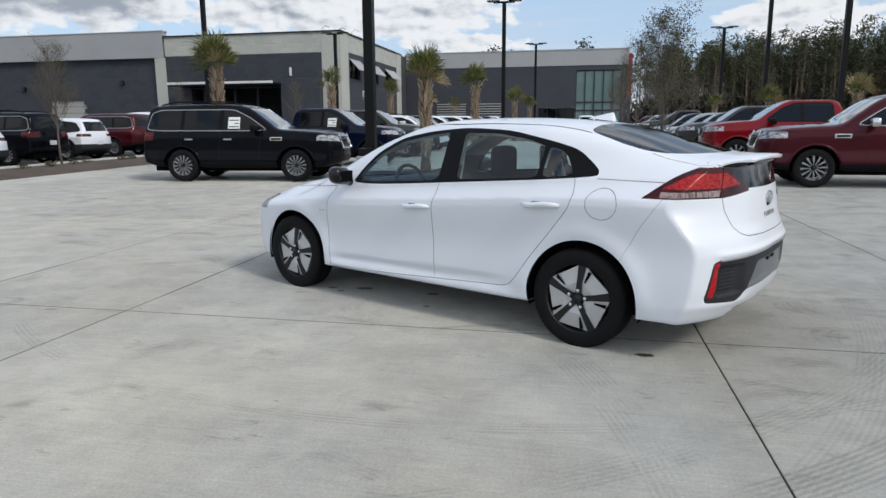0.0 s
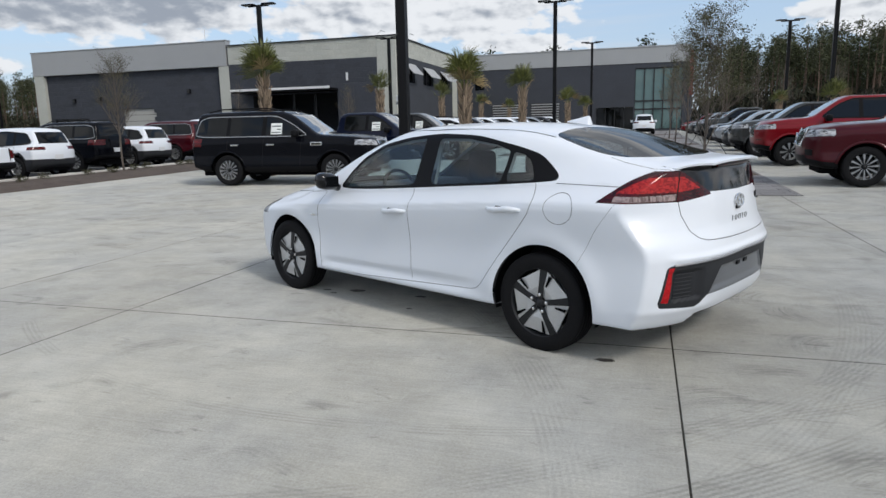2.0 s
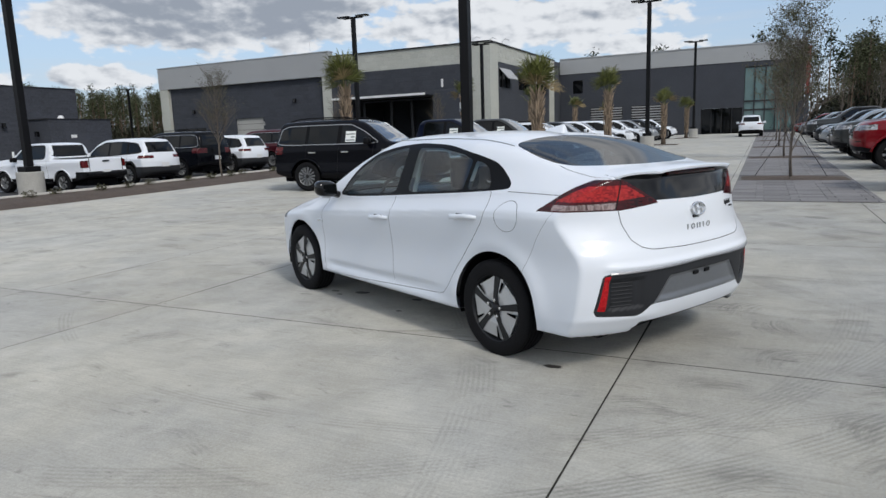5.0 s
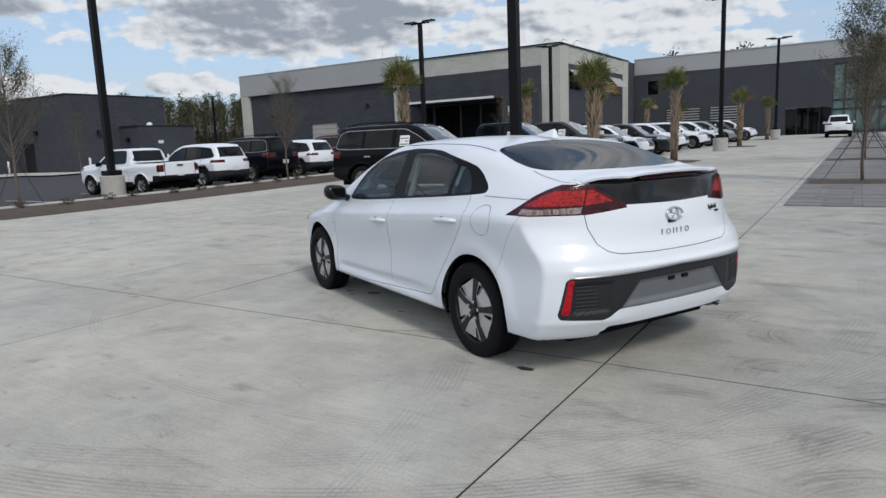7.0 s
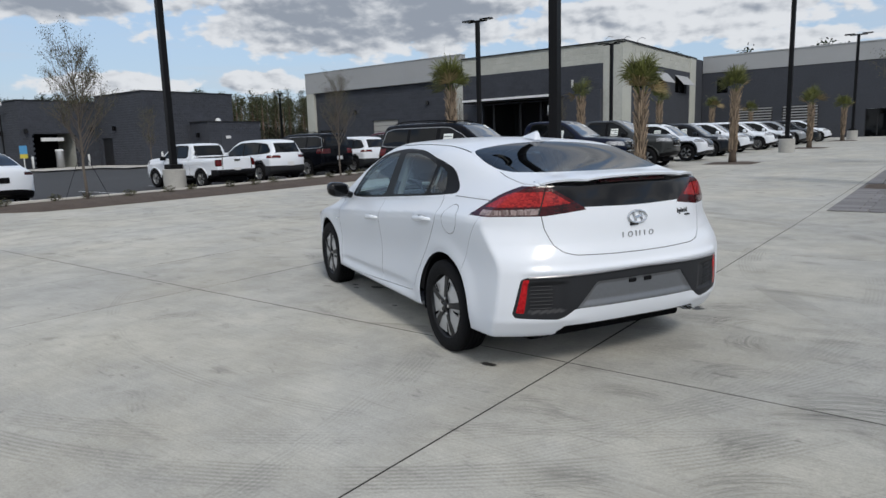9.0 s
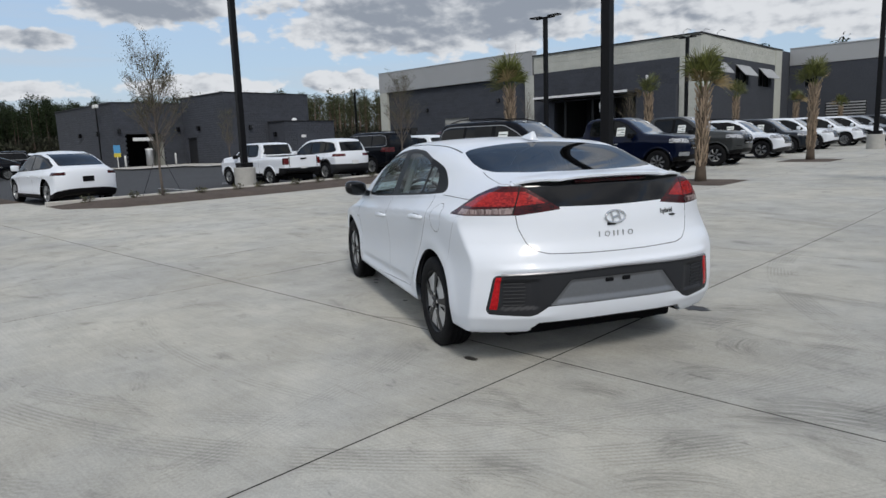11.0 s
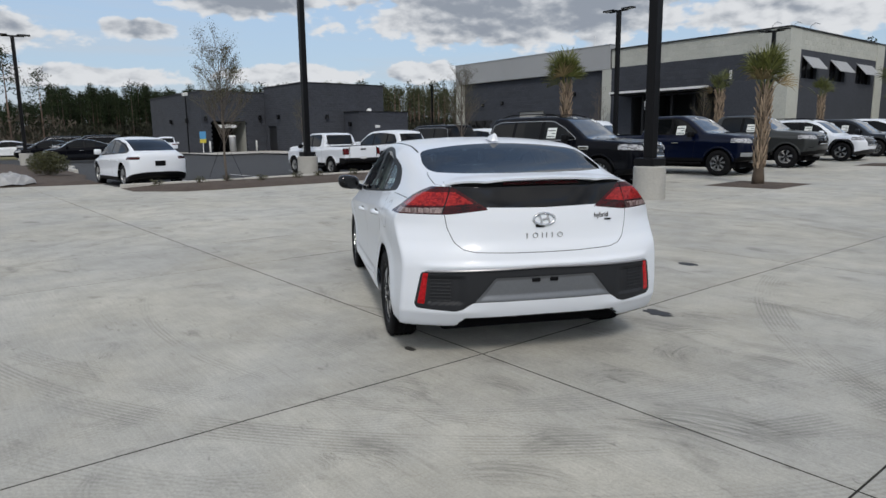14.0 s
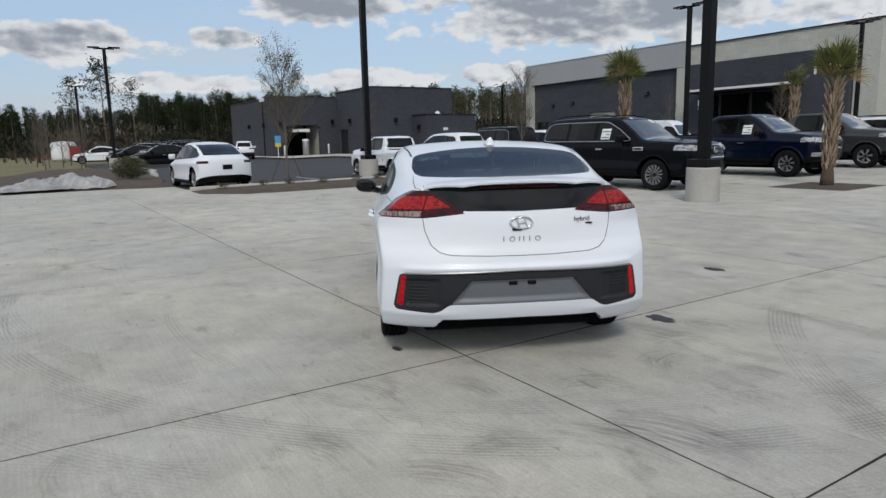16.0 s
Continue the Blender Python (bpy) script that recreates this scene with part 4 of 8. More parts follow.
def building_l():
    """Low dark block building beyond the asphalt lot: two stepped wings and an annex."""
    g = 0.0
    b = thing("carwash_building", pose(0, 0, 0), "low dark grey block building with entrance bay and annex", "building")
    # tall wing
    holed_wall("wall", "y", -51.2, -0.4, 29.6, 38.3, g, 6.4, (), "wall_dark", b)
    block_course("block_face", "y", -51.2, 1, 29.6, 38.3, g, 6.35, 0.41, 0.205, (), "wall_dark", b)
    holed_wall("wall", "x", 29.6, 0.4, -59.5, -51.6, g, 6.4, [(-58.9, -56.9, g, 2.7)], "wall_dark", b)
    block_course("block_face", "x", 29.6, -1, -59.5, -51.2, g, 6.35, 0.41, 0.205, [(-59.1, -56.7, g, 2.8)], "wall_dark", b)
    wall_box("back_wall", -66, -51.6, 37.9, 38.3, g, 6.4, "wall_dark", b)
    wall_box("roof", -66, -51.6, 30.0, 37.9, 6.0, 6.15, "steel", b)
    wall_box("parapet_cap", -51.7, -51.12, 29.5, 38.4, 6.4, 6.47, "plastic", b)
    wall_box("parapet_cap", -59.6, -51.7, 29.5, 30.05, 6.4, 6.47, "plastic", b)
    d = wall_box("steel_door", -58.9, -56.9, 29.75, 29.8, g, 2.7, "plastic", b)
    # low wing with the entrance bay
    hol = [(24.1, 27.7, g, 3.2)]
    holed_wall("wall", "y", -59.5, -0.4, 23.2, 29.6, g, 5.95, hol, "wall_dark", b)
    block_course("block_face", "y", -59.5, 1, 23.2, 29.6, g, 5.9, 0.41, 0.205, hol, "wall_dark", b)
    holed_wall("wall", "x", 23.2, 0.4, -75.5, -59.9, g, 5.95, (), "wall_dark", b)
    block_course("block_face", "x", 23.2, -1, -75.5, -59.5, g, 5.9, 0.41, 0.205, (), "wall_dark", b)
    wall_box("roof", -75.5, -59.9, 23.6, 34, 5.5, 5.65, "steel", b)
    wall_box("parapet_cap", -60.0, -59.42, 23.1, 29.6, 5.95, 6.02, "plastic", b)
    wall_box("parapet_cap", -75.6, -60.0, 23.1, 23.65, 5.95, 6.02, "plastic", b)
    wall_box("bay_back", -63.6, -63.4, 24.0, 28.0, g, 3.2, "void", b)
    wall_box("bay_side", -63.4, -59.9, 27.72, 27.9, g, 3.2, "wall_light", b, label="pale painted bay wall")
    wall_box("bay_side", -63.4, -59.9, 23.9, 24.08, g, 3.2, "wall_dark", b)
    wall_box("bay_ceiling", -63.4, -59.9, 24.0, 27.9, 3.2, 3.3, "wall_dark", b)
    wall_box("bay_sign", -59.6, -59.45, 24.8, 26.6, 2.55, 2.85, "white_metal", b, label="white sign bar over the bay")
    # annex
    an = wall_box("annex", -51.19, -48.5, 33.8, 39.25, g, 3.8, "wall_dark", b, 0.01)
    block_course("block_face", "y", -48.5, 1, 33.8, 39.25, g, 3.75, 0.41, 0.205, [(35.0, 37.2, g, 2.8)], "wall_dark", b)
    wall_box("annex_door", -48.52, -48.46, 35.05, 37.15, g, 2.75, "wall_dark", b)
    wall_box("annex_cap", -51.1, -48.42, 33.7, 39.35, 3.8, 3.87, "plastic", b)
    wall_box("door_sign", -48.46, -48.44, 35.5, 36.0, 2.35, 2.6, "white_metal", b)
    v, f = lathe([(0.001, 0.30), (0.16, 0.26), (0.24, 0.12), (0.26, 0.0)], 14)
    part("roof_vent", ([(p[0] - 49.6, p[1] + 35.6, p[2] + 3.87) for p in v], f), "white_metal", b, smooth=True)
    for x, y, z, ax in ((-51.15, 31.9, 3.4, 0), (-59.45, 29.0, 3.55, 0), (-59.45, 23.6, 3.4, 0), (-56.0, 29.55, 3.5, 1), (-63.0, 23.15, 3.3, 1), (-68.0, 23.15, 3.3, 1), (-49.8, 33.75, 2.7, 1)):
        if ax:
            wall_box("wall_light", x - 0.12, x + 0.12, y - 0.28, y - 0.02, z - 0.2, z + 0.2, "gloss_black", b, 0.02)
        else:
            wall_box("wall_light", x + 0.02, x + 0.28, y - 0.12, y + 0.12, z - 0.2, z + 0.2, "gloss_black", b, 0.02)


building_a()
building_b()
building_l()

# ---- car bodies: a smooth solid, sampled as a skin and cut along panel lines ----
def curve(points, soft=0.0):
    """A smooth function through (x, value) points, averaged over +-soft."""
    px = np.array([p[0] for p in points], float)
    py = np.array([p[1] for p in points], float)
    order = np.argsort(px)
    px, py = px[order], py[order]
    d = np.diff(py) / np.diff(px)
    m = np.r_[d[0], (d[1:] + d[:-1]) / 2, d[-1]]
    m[1:-1][d[1:] * d[:-1] <= 0] = 0
    lim = 3 * np.minimum(np.abs(d[1:]), np.abs(d[:-1]))
    m[1:-1] = np.clip(m[1:-1], -lim, lim)

    def value(x):
        x = np.clip(np.asarray(x, float), px[0], px[-1])
        k = np.clip(np.searchsorted(px, x) - 1, 0, len(px) - 2)
        h = px[k + 1] - px[k]
        s = (x - px[k]) / h
        return ((1 + 2 * s) * (1 - s) ** 2 * py[k] + s * (1 - s) ** 2 * h * m[k] + s * s * (3 - 2 * s) * py[k + 1] + s * s * (s - 1) * h * m[k + 1])

    if soft <= 0:
        return value
    step = np.linspace(-soft, soft, 13)
    share = np.cos(step / soft * math.pi / 2) ** 2
    share /= share.sum()
    return lambda x: sum(k * value(np.asarray(x, float) + d) for k, d in zip(share, step))


def smax(a, b, k):
    h = np.clip(0.5 + 0.5 * (a - b) / k, 0, 1)
    return b + (a - b) * h + k * h * (1 - h)


def ramp(x, a, b):
    s = np.clip((x - a) / (b - a), 0, 1)
    return s * s * (3 - 2 * s)


class Skin:
    """Triangles with positions and normals, which can be cut along the zero line of any function."""

    def __init__(self, solid, xr, xf, zc, nx, nt, ncap, wide=1.3):
        rows = []
        th = np.linspace(0, 2 * np.pi, nt, endpoint=False)
        ring = np.stack([0 * th, wide * np.sin(th), np.cos(th)], 1)
        org, way = [], []
        for k in range(ncap, 0, -1):
            ph = 0.5 * np.pi * k / ncap * (0.985 if k == ncap else 1)
            way.append(ring * np.cos(ph) + np.array([-np.sin(ph), 0, 0]))
            org.append(np.tile([xr, 0, zc], (nt, 1)))
        for x in np.linspace(xr, xf, nx):
            way.append(ring)
            org.append(np.tile([x, 0, zc], (nt, 1)))
        for k in range(1, ncap + 1):
            ph = 0.5 * np.pi * k / ncap * (0.985 if k == ncap else 1)
            way.append(ring * np.cos(ph) + np.array([np.sin(ph), 0, 0]))
            org.append(np.tile([xf, 0, zc], (nt, 1)))
        nr = len(org)
        org, way = np.concatenate(org), np.concatenate(way)
        way = way / np.linalg.norm(way, axis=1)[:, None]
        lo, hi = np.zeros(len(org)), np.full(len(org), 3.0)
        for _ in range(32):
            mid = (lo + hi) / 2
            p = org + mid[:, None] * way
            inside = solid(p[:, 0], p[:, 1], p[:, 2]) < 0
            lo, hi = np.where(inside, mid, lo), np.where(inside, hi, mid)
        v = org + lo[:, None] * way
        r, c = np.meshgrid(np.arange(nr - 1), np.arange(nt), indexing="ij")
        a, b = r * nt + c, r * nt + (c + 1) % nt
        t = np.concatenate([np.stack([a, b, b + nt], -1).reshape(-1, 3), np.stack([a, b + nt, a + nt], -1).reshape(-1, 3)])
        for base, rev in ((0, True), ((nr - 1) * nt, False)):
            cen = len(v)
            v = np.concatenate([v, v[base : base + nt].mean(0)[None]])
            k = np.arange(nt)
            f = np.stack([np.full(nt, cen), base + k, base + (k + 1) % nt], 1)
            t = np.concatenate([t, f[:, [0, 2, 1]] if rev else f])
        self.v, self.t = v, t
        e = 2e-3
        g = np.stack([solid(v[:, 0] + e, v[:, 1], v[:, 2]) - solid(v[:, 0] - e, v[:, 1], v[:, 2]),
                      solid(v[:, 0], v[:, 1] + e, v[:, 2]) - solid(v[:, 0], v[:, 1] - e, v[:, 2]),
                      solid(v[:, 0], v[:, 1], v[:, 2] + e) - solid(v[:, 0], v[:, 1], v[:, 2] - e)], 1)
        self.n = g / np.maximum(np.linalg.norm(g, axis=1), 1e-9)[:, None]
        # outward winding
        p = v[t]
        flat = np.cross(p[:, 1] - p[:, 0], p[:, 2] - p[:, 0])
        bad = (flat * self.n[t].sum(1)).sum(1) < 0
        self.t[bad] = self.t[bad][:, [0, 2, 1]]

    def cut(self, fn):
        f = fn(self.v[:, 0], self.v[:, 1], self.v[:, 2])
        f = np.where(np.abs(f) < 1e-6, 1e-6, f)
        s = f[self.t] > 0
        cnt = s.sum(1)
        mixed = (cnt == 1) | (cnt == 2)
        if not mixed.any():
            return self
        t, sm = self.t[mixed], s[mixed]
        lone = np.where(sm.sum(1) == 1, sm.argmax(1), (~sm).argmax(1))
        idx = (lone[:, None] + np.arange(3)) % 3
        t = np.take_along_axis(t, idx, 1)
        e = np.concatenate([t[:, [0, 1]], t[:, [0, 2]]])
        e.sort(1)
        u, inv = np.unique(e, axis=0, return_inverse=True)
        inv = inv.reshape(-1)
        w = (f[u[:, 0]] / (f[u[:, 0]] - f[u[:, 1]]))[:, None]
        nv = self.v[u[:, 0]] * (1 - w) + self.v[u[:, 1]] * w
        nn = self.n[u[:, 0]] * (1 - w) + self.n[u[:, 1]] * w
        nn /= np.maximum(np.linalg.norm(nn, axis=1), 1e-9)[:, None]
        base, m = len(self.v), len(t)
        p, q = base + inv[:m], base + inv[m:]
        self.v, self.n = np.concatenate([self.v, nv]), np.concatenate([self.n, nn])
        self.t = np.concatenate([self.t[~mixed], np.stack([t[:, 0], p, q], 1), np.stack([p, t[:, 1], t[:, 2]], 1), np.stack([p, t[:, 2], q], 1)])
        return self

    def where(self, fn):
        c = self.v[self.t].mean(1)
        return fn(c[:, 0], c[:, 1], c[:, 2])

    def part(self, name, mask, material, parent, label="", sink=0.0, flip=False):
        t = self.t[mask]
        if len(t) == 0:
            return None
        u, inv = np.unique(t, return_inverse=True)
        t = inv.reshape(-1, 3)
        v, n = self.v[u] - sink * self.n[u], self.n[u]
        if flip:
            t, n = t[:, ::-1], -n
        me = bpy.data.meshes.new(name)
        me.from_pydata(v.tolist(), [], t.tolist())
        me.polygons.foreach_set("use_smooth", [True] * len(t))
        me.normals_split_custom_set_from_vertices(n.tolist())
        me.materials.append(M[material])
        ob = new(name, me)
        ob.parent = parent
        if label:
            ob["label"] = label
        return ob


def line_sd(points):
    """Distance in a plane to an open line."""
    P = np.array(points, float)

    def sd(x, z):
        best = np.full(np.shape(x), 1e9)
        for (ax, az), (bx, bz) in zip(P[:-1], P[1:]):
            dx, dz = bx - ax, bz - az
            s = np.clip(((x - ax) * dx + (z - az) * dz) / (dx * dx + dz * dz + 1e-12), 0, 1)
            best = np.minimum(best, np.hypot(x - ax - s * dx, z - az - s * dz))
        return best

    return sd


def line_side(points):
    """Distance to an open line, negative on one side of it."""
    P = np.array(points, float)

    def sd(x, z):
        best, sign = np.full(np.shape(x), 1e9), np.ones(np.shape(x))
        for (ax, az), (bx, bz) in zip(P[:-1], P[1:]):
            dx, dz = bx - ax, bz - az
            s = np.clip(((x - ax) * dx + (z - az) * dz) / (dx * dx + dz * dz + 1e-12), 0, 1)
            d = np.hypot(x - ax - s * dx, z - az - s * dz)
            near = d < best
            best = np.where(near, d, best)
            sign = np.where(near, np.where(dx * (z - az) - dz * (x - ax) > 0, 1.0, -1.0), sign)
        return best * sign

    return sd


def rounded(points, n=5, r=0.25):
    """A closed outline with its corners cut round: r is the share of each side that is rounded."""
    P = [Vector(p).to_2d() for p in points]
    out = []
    for i, p in enumerate(P):
        a, b = P[i - 1], P[(i + 1) % len(P)]
        s, e = p + (a - p) * r, p + (b - p) * r
        for k in range(n + 1):
            u = k / n
            out.append(tuple((1 - u) ** 2 * s + 2 * u * (1 - u) * p + u * u * e))
    return out


def car_solid(S):
    """The signed function of a body from its curves: see the specifications below."""
    top, belt, width, rear, front, sill = (curve(S[k], S.get("soft", 0.0) if k in ("top", "width") else 0.0) for k in ("top", "belt", "width", "rear", "front", "sill"))
    tumble, hip, crown = S.get("tumble", 0.40), S.get("hip", 0.045), S.get("crown", 0.09)
    zsh = S.get("shoulder", 0.16)
    kr, kt, pr, pf = S.get("edge", 0.10), S.get("tail_edge", 0.05), S.get("rear_bow", 0.24), S.get("front_bow", 0.36)
    wmax = max(p[1] for p in S["width"])
    tail = S.get("tail_taper", 0.10)
    tail_x = S.get("tail_x", 0.4)
    bow_low, bow_high = S.get("bow_exp", (3.0, 3.0))
    bow = curve(S["bow_z"]) if "bow_z" in S else (lambda z: pr)

    def solid(x, y, z):
        ay = np.abs(y)
        zb, w0 = belt(x), width(x)
        w = w0 - 0.30 * np.maximum(0, 0.34 + S.get("lift", 0) - z) ** 1.5 - hip * ramp(z, zb - zsh, zb)
        w = w - tumble * np.maximum(0, z - zb) - tail * np.maximum(0, tail_x - x) * ramp(z, zb - 0.16, zb + 0.16)
        w = w - 0.016 * np.exp(-((z - (zb - 0.42)) / 0.16) ** 2) * S.get("scoop", 1)
        g_side = ay - w
        g_top = 0.9 * (z - (top(x) - crown * ay ** 2))
        rel = ay / wmax
        g_rear = rear(z) + bow(z) * rel ** (bow_low + (bow_high - bow_low) * ramp(z, 0.64, 0.80)) - x
        g_front = x - (front(z) - pf * rel ** 2.6)
        g_bot = sill(x) - z
        g = smax(g_side, g_top, kr)
        g = smax(g, g_rear, kt)
        g = smax(g, g_front, S.get("nose_edge", 0.08))
        return smax(g, g_bot, 0.04)

    return solid


def arch_liner(x, y0, y1, zc, r, n=22, parent=None):
    """The dark inside of a wheel arch: a half drum with its inner wall."""
    vs, fs = [], []
    angles = np.linspace(radians(-14), radians(194), n)
    for y in (y0, y1):
        vs += [(x + r * math.cos(a), y, zc + r * math.sin(a)) for a in angles]
    fs += [(i, i + 1, n + i + 1, n + i) for i in range(n - 1)]
    fs.append(tuple(range(n)))
    return part("wheel_liner", (vs, fs), "void", parent)


def wheel(parent, x, y, r, width, rim_r, spokes, side, fancy=0, name="wheel", dark=False, drop=0.0):
    """A wheel at a hub place: tyre with tread grooves, barrel, spokes, nuts and cap. side: +1 left, -1 right."""
    hub = new(name)
    hub.parent = parent
    hub.matrix_basis = pose(x, y, r - drop, 0, 0, 0 if side > 0 else 180)
    h = width / 2
    prof = [(rim_r - 0.01, -h * 0.9), (rim_r + 0.012, -h * 0.98), (r * 0.86, -h), (r * 0.955, -h * 0.93), (r * 0.99, -h * 0.80)]
    for g in (-0.5, -0.17, 0.17, 0.5):
        prof += [(r, h * (g - 0.10)), (r - 0.008, h * (g - 0.06)), (r - 0.008, h * (g + 0.06)), (r, h * (g + 0.10))]
    prof += [(r * 0.99, h * 0.80), (r * 0.955, h * 0.93), (r * 0.86, h), (rim_r + 0.012, h * 0.98), (rim_r - 0.01, h * 0.9)]
    n = 48 if fancy else 28
    part("tyre", lathe(prof, n, "y"), "tyre", hub, smooth=True)
    part("rim", lathe([(rim_r - 0.006, -h * 0.8), (rim_r - 0.02, h * 0.2), (rim_r - 0.012, h * 0.86), (rim_r, h * 0.93), (rim_r + 0.004, h * 0.90)], n, "y"), "alloy_dark" if dark or fancy else "alloy_mid", hub, smooth=True)
    part("brake_disc", lathe([(0.001, -0.01), (rim_r * 0.8, -0.01), (rim_r * 0.8, -0.03), (0.001, -0.03)], n, "y"), "alloy_dark", hub)
    yo = h * 0.80
    for k in range(spokes):
        a = 2 * math.pi * (k + 0.854) / spokes
        vs, fs = [], []
        half = (0.46 if fancy else 0.17) * 6.2832 / spokes
        spread = [(0.055, half * 1.3, yo - 0.012), (rim_r * 0.5, half * (1.08 if fancy else 1.0), yo - 0.002), (rim_r - 0.010, half * (1.06 if fancy else 1.1), yo - 0.010)]
        for rr, hw, yy in spread:
            for da, dy in ((-hw, 0), (-hw * 0.86, 0.006), (hw * 0.86, 0.006), (hw, 0), (hw, -0.03), (-hw, -0.03)):
                vs.append((rr * math.cos(a + da), yy + dy, rr * math.sin(a + da)))
        for i in range(2):
            for j in range(6):
                j2 = (j + 1) % 6
                fs.append((i * 6 + j, (i + 1) * 6 + j, (i + 1) * 6 + j2, i * 6 + j2))
        fs += [(0, 1, 2, 3, 4, 5), (17, 16, 15, 14, 13, 12)]
        part("spoke", (vs, fs), "alloy" if fancy else "alloy_mid", hub)
    if fancy:
        # dark arms between the machined blades, with nuts and a cap
        for k in range(spokes):
            a = 2 * math.pi * (k + 0.354) / spokes
            vs, fs = [], []
            for rr, hw, yy in ((0.03, 0.016, yo + 0.010), (rim_r * 0.55, 0.019, yo + 0.008), (rim_r - 0.006, 0.027, yo + 0.002)):
                for da, dy in ((-hw, 0), (hw, 0), (hw, -0.03), (-hw, -0.03)):
                    c, s = math.cos(a), math.sin(a)
                    vs.append((rr * c - da * s, yy + dy, rr * s + da * c))
            for i in range(2):
                for j in range(4):
                    j2 = (j + 1) % 4
                    fs.append((i * 4 + j, (i + 1) * 4 + j, (i + 1) * 4 + j2, i * 4 + j2))
            part("arm", (vs, fs), "alloy_dark", hub)
            # slot: a flat black quad, an opening's shade laid on the blade
            b = a + 0.30
            sl = []
            for rr, hw in ((rim_r * 0.52, 0.005), (rim_r * 0.86, 0.012)):
                for da in (-hw, hw):
                    sl.append((rr * math.cos(b) - da * math.sin(b), yo + 0.0075, rr * math.sin(b) + da * math.cos(b)))
            part("slot", (sl, [(0, 1, 3, 2), (2, 3, 1, 0)]), "void", hub)
            v, f = lathe([(0.001, 0.006), (0.011, 0.004), (0.013, -0.02)], 8, "y")
            part("wheel_nut", ([(p[0] + 0.058 * math.cos(a), p[1] + yo + 0.012, p[2] + 0.056 * math.sin(a)) for p in v], f), "chrome", hub)
    v, f = lathe([(0.001, 0.012), (0.026, 0.010), (0.032, 0.0), (0.034, -0.03)], 20, "y")
    part("hub_cap", ([(p[0], p[1] + yo, p[2]) for p in v], f), "alloy_dark", hub, smooth=True)
    return hub

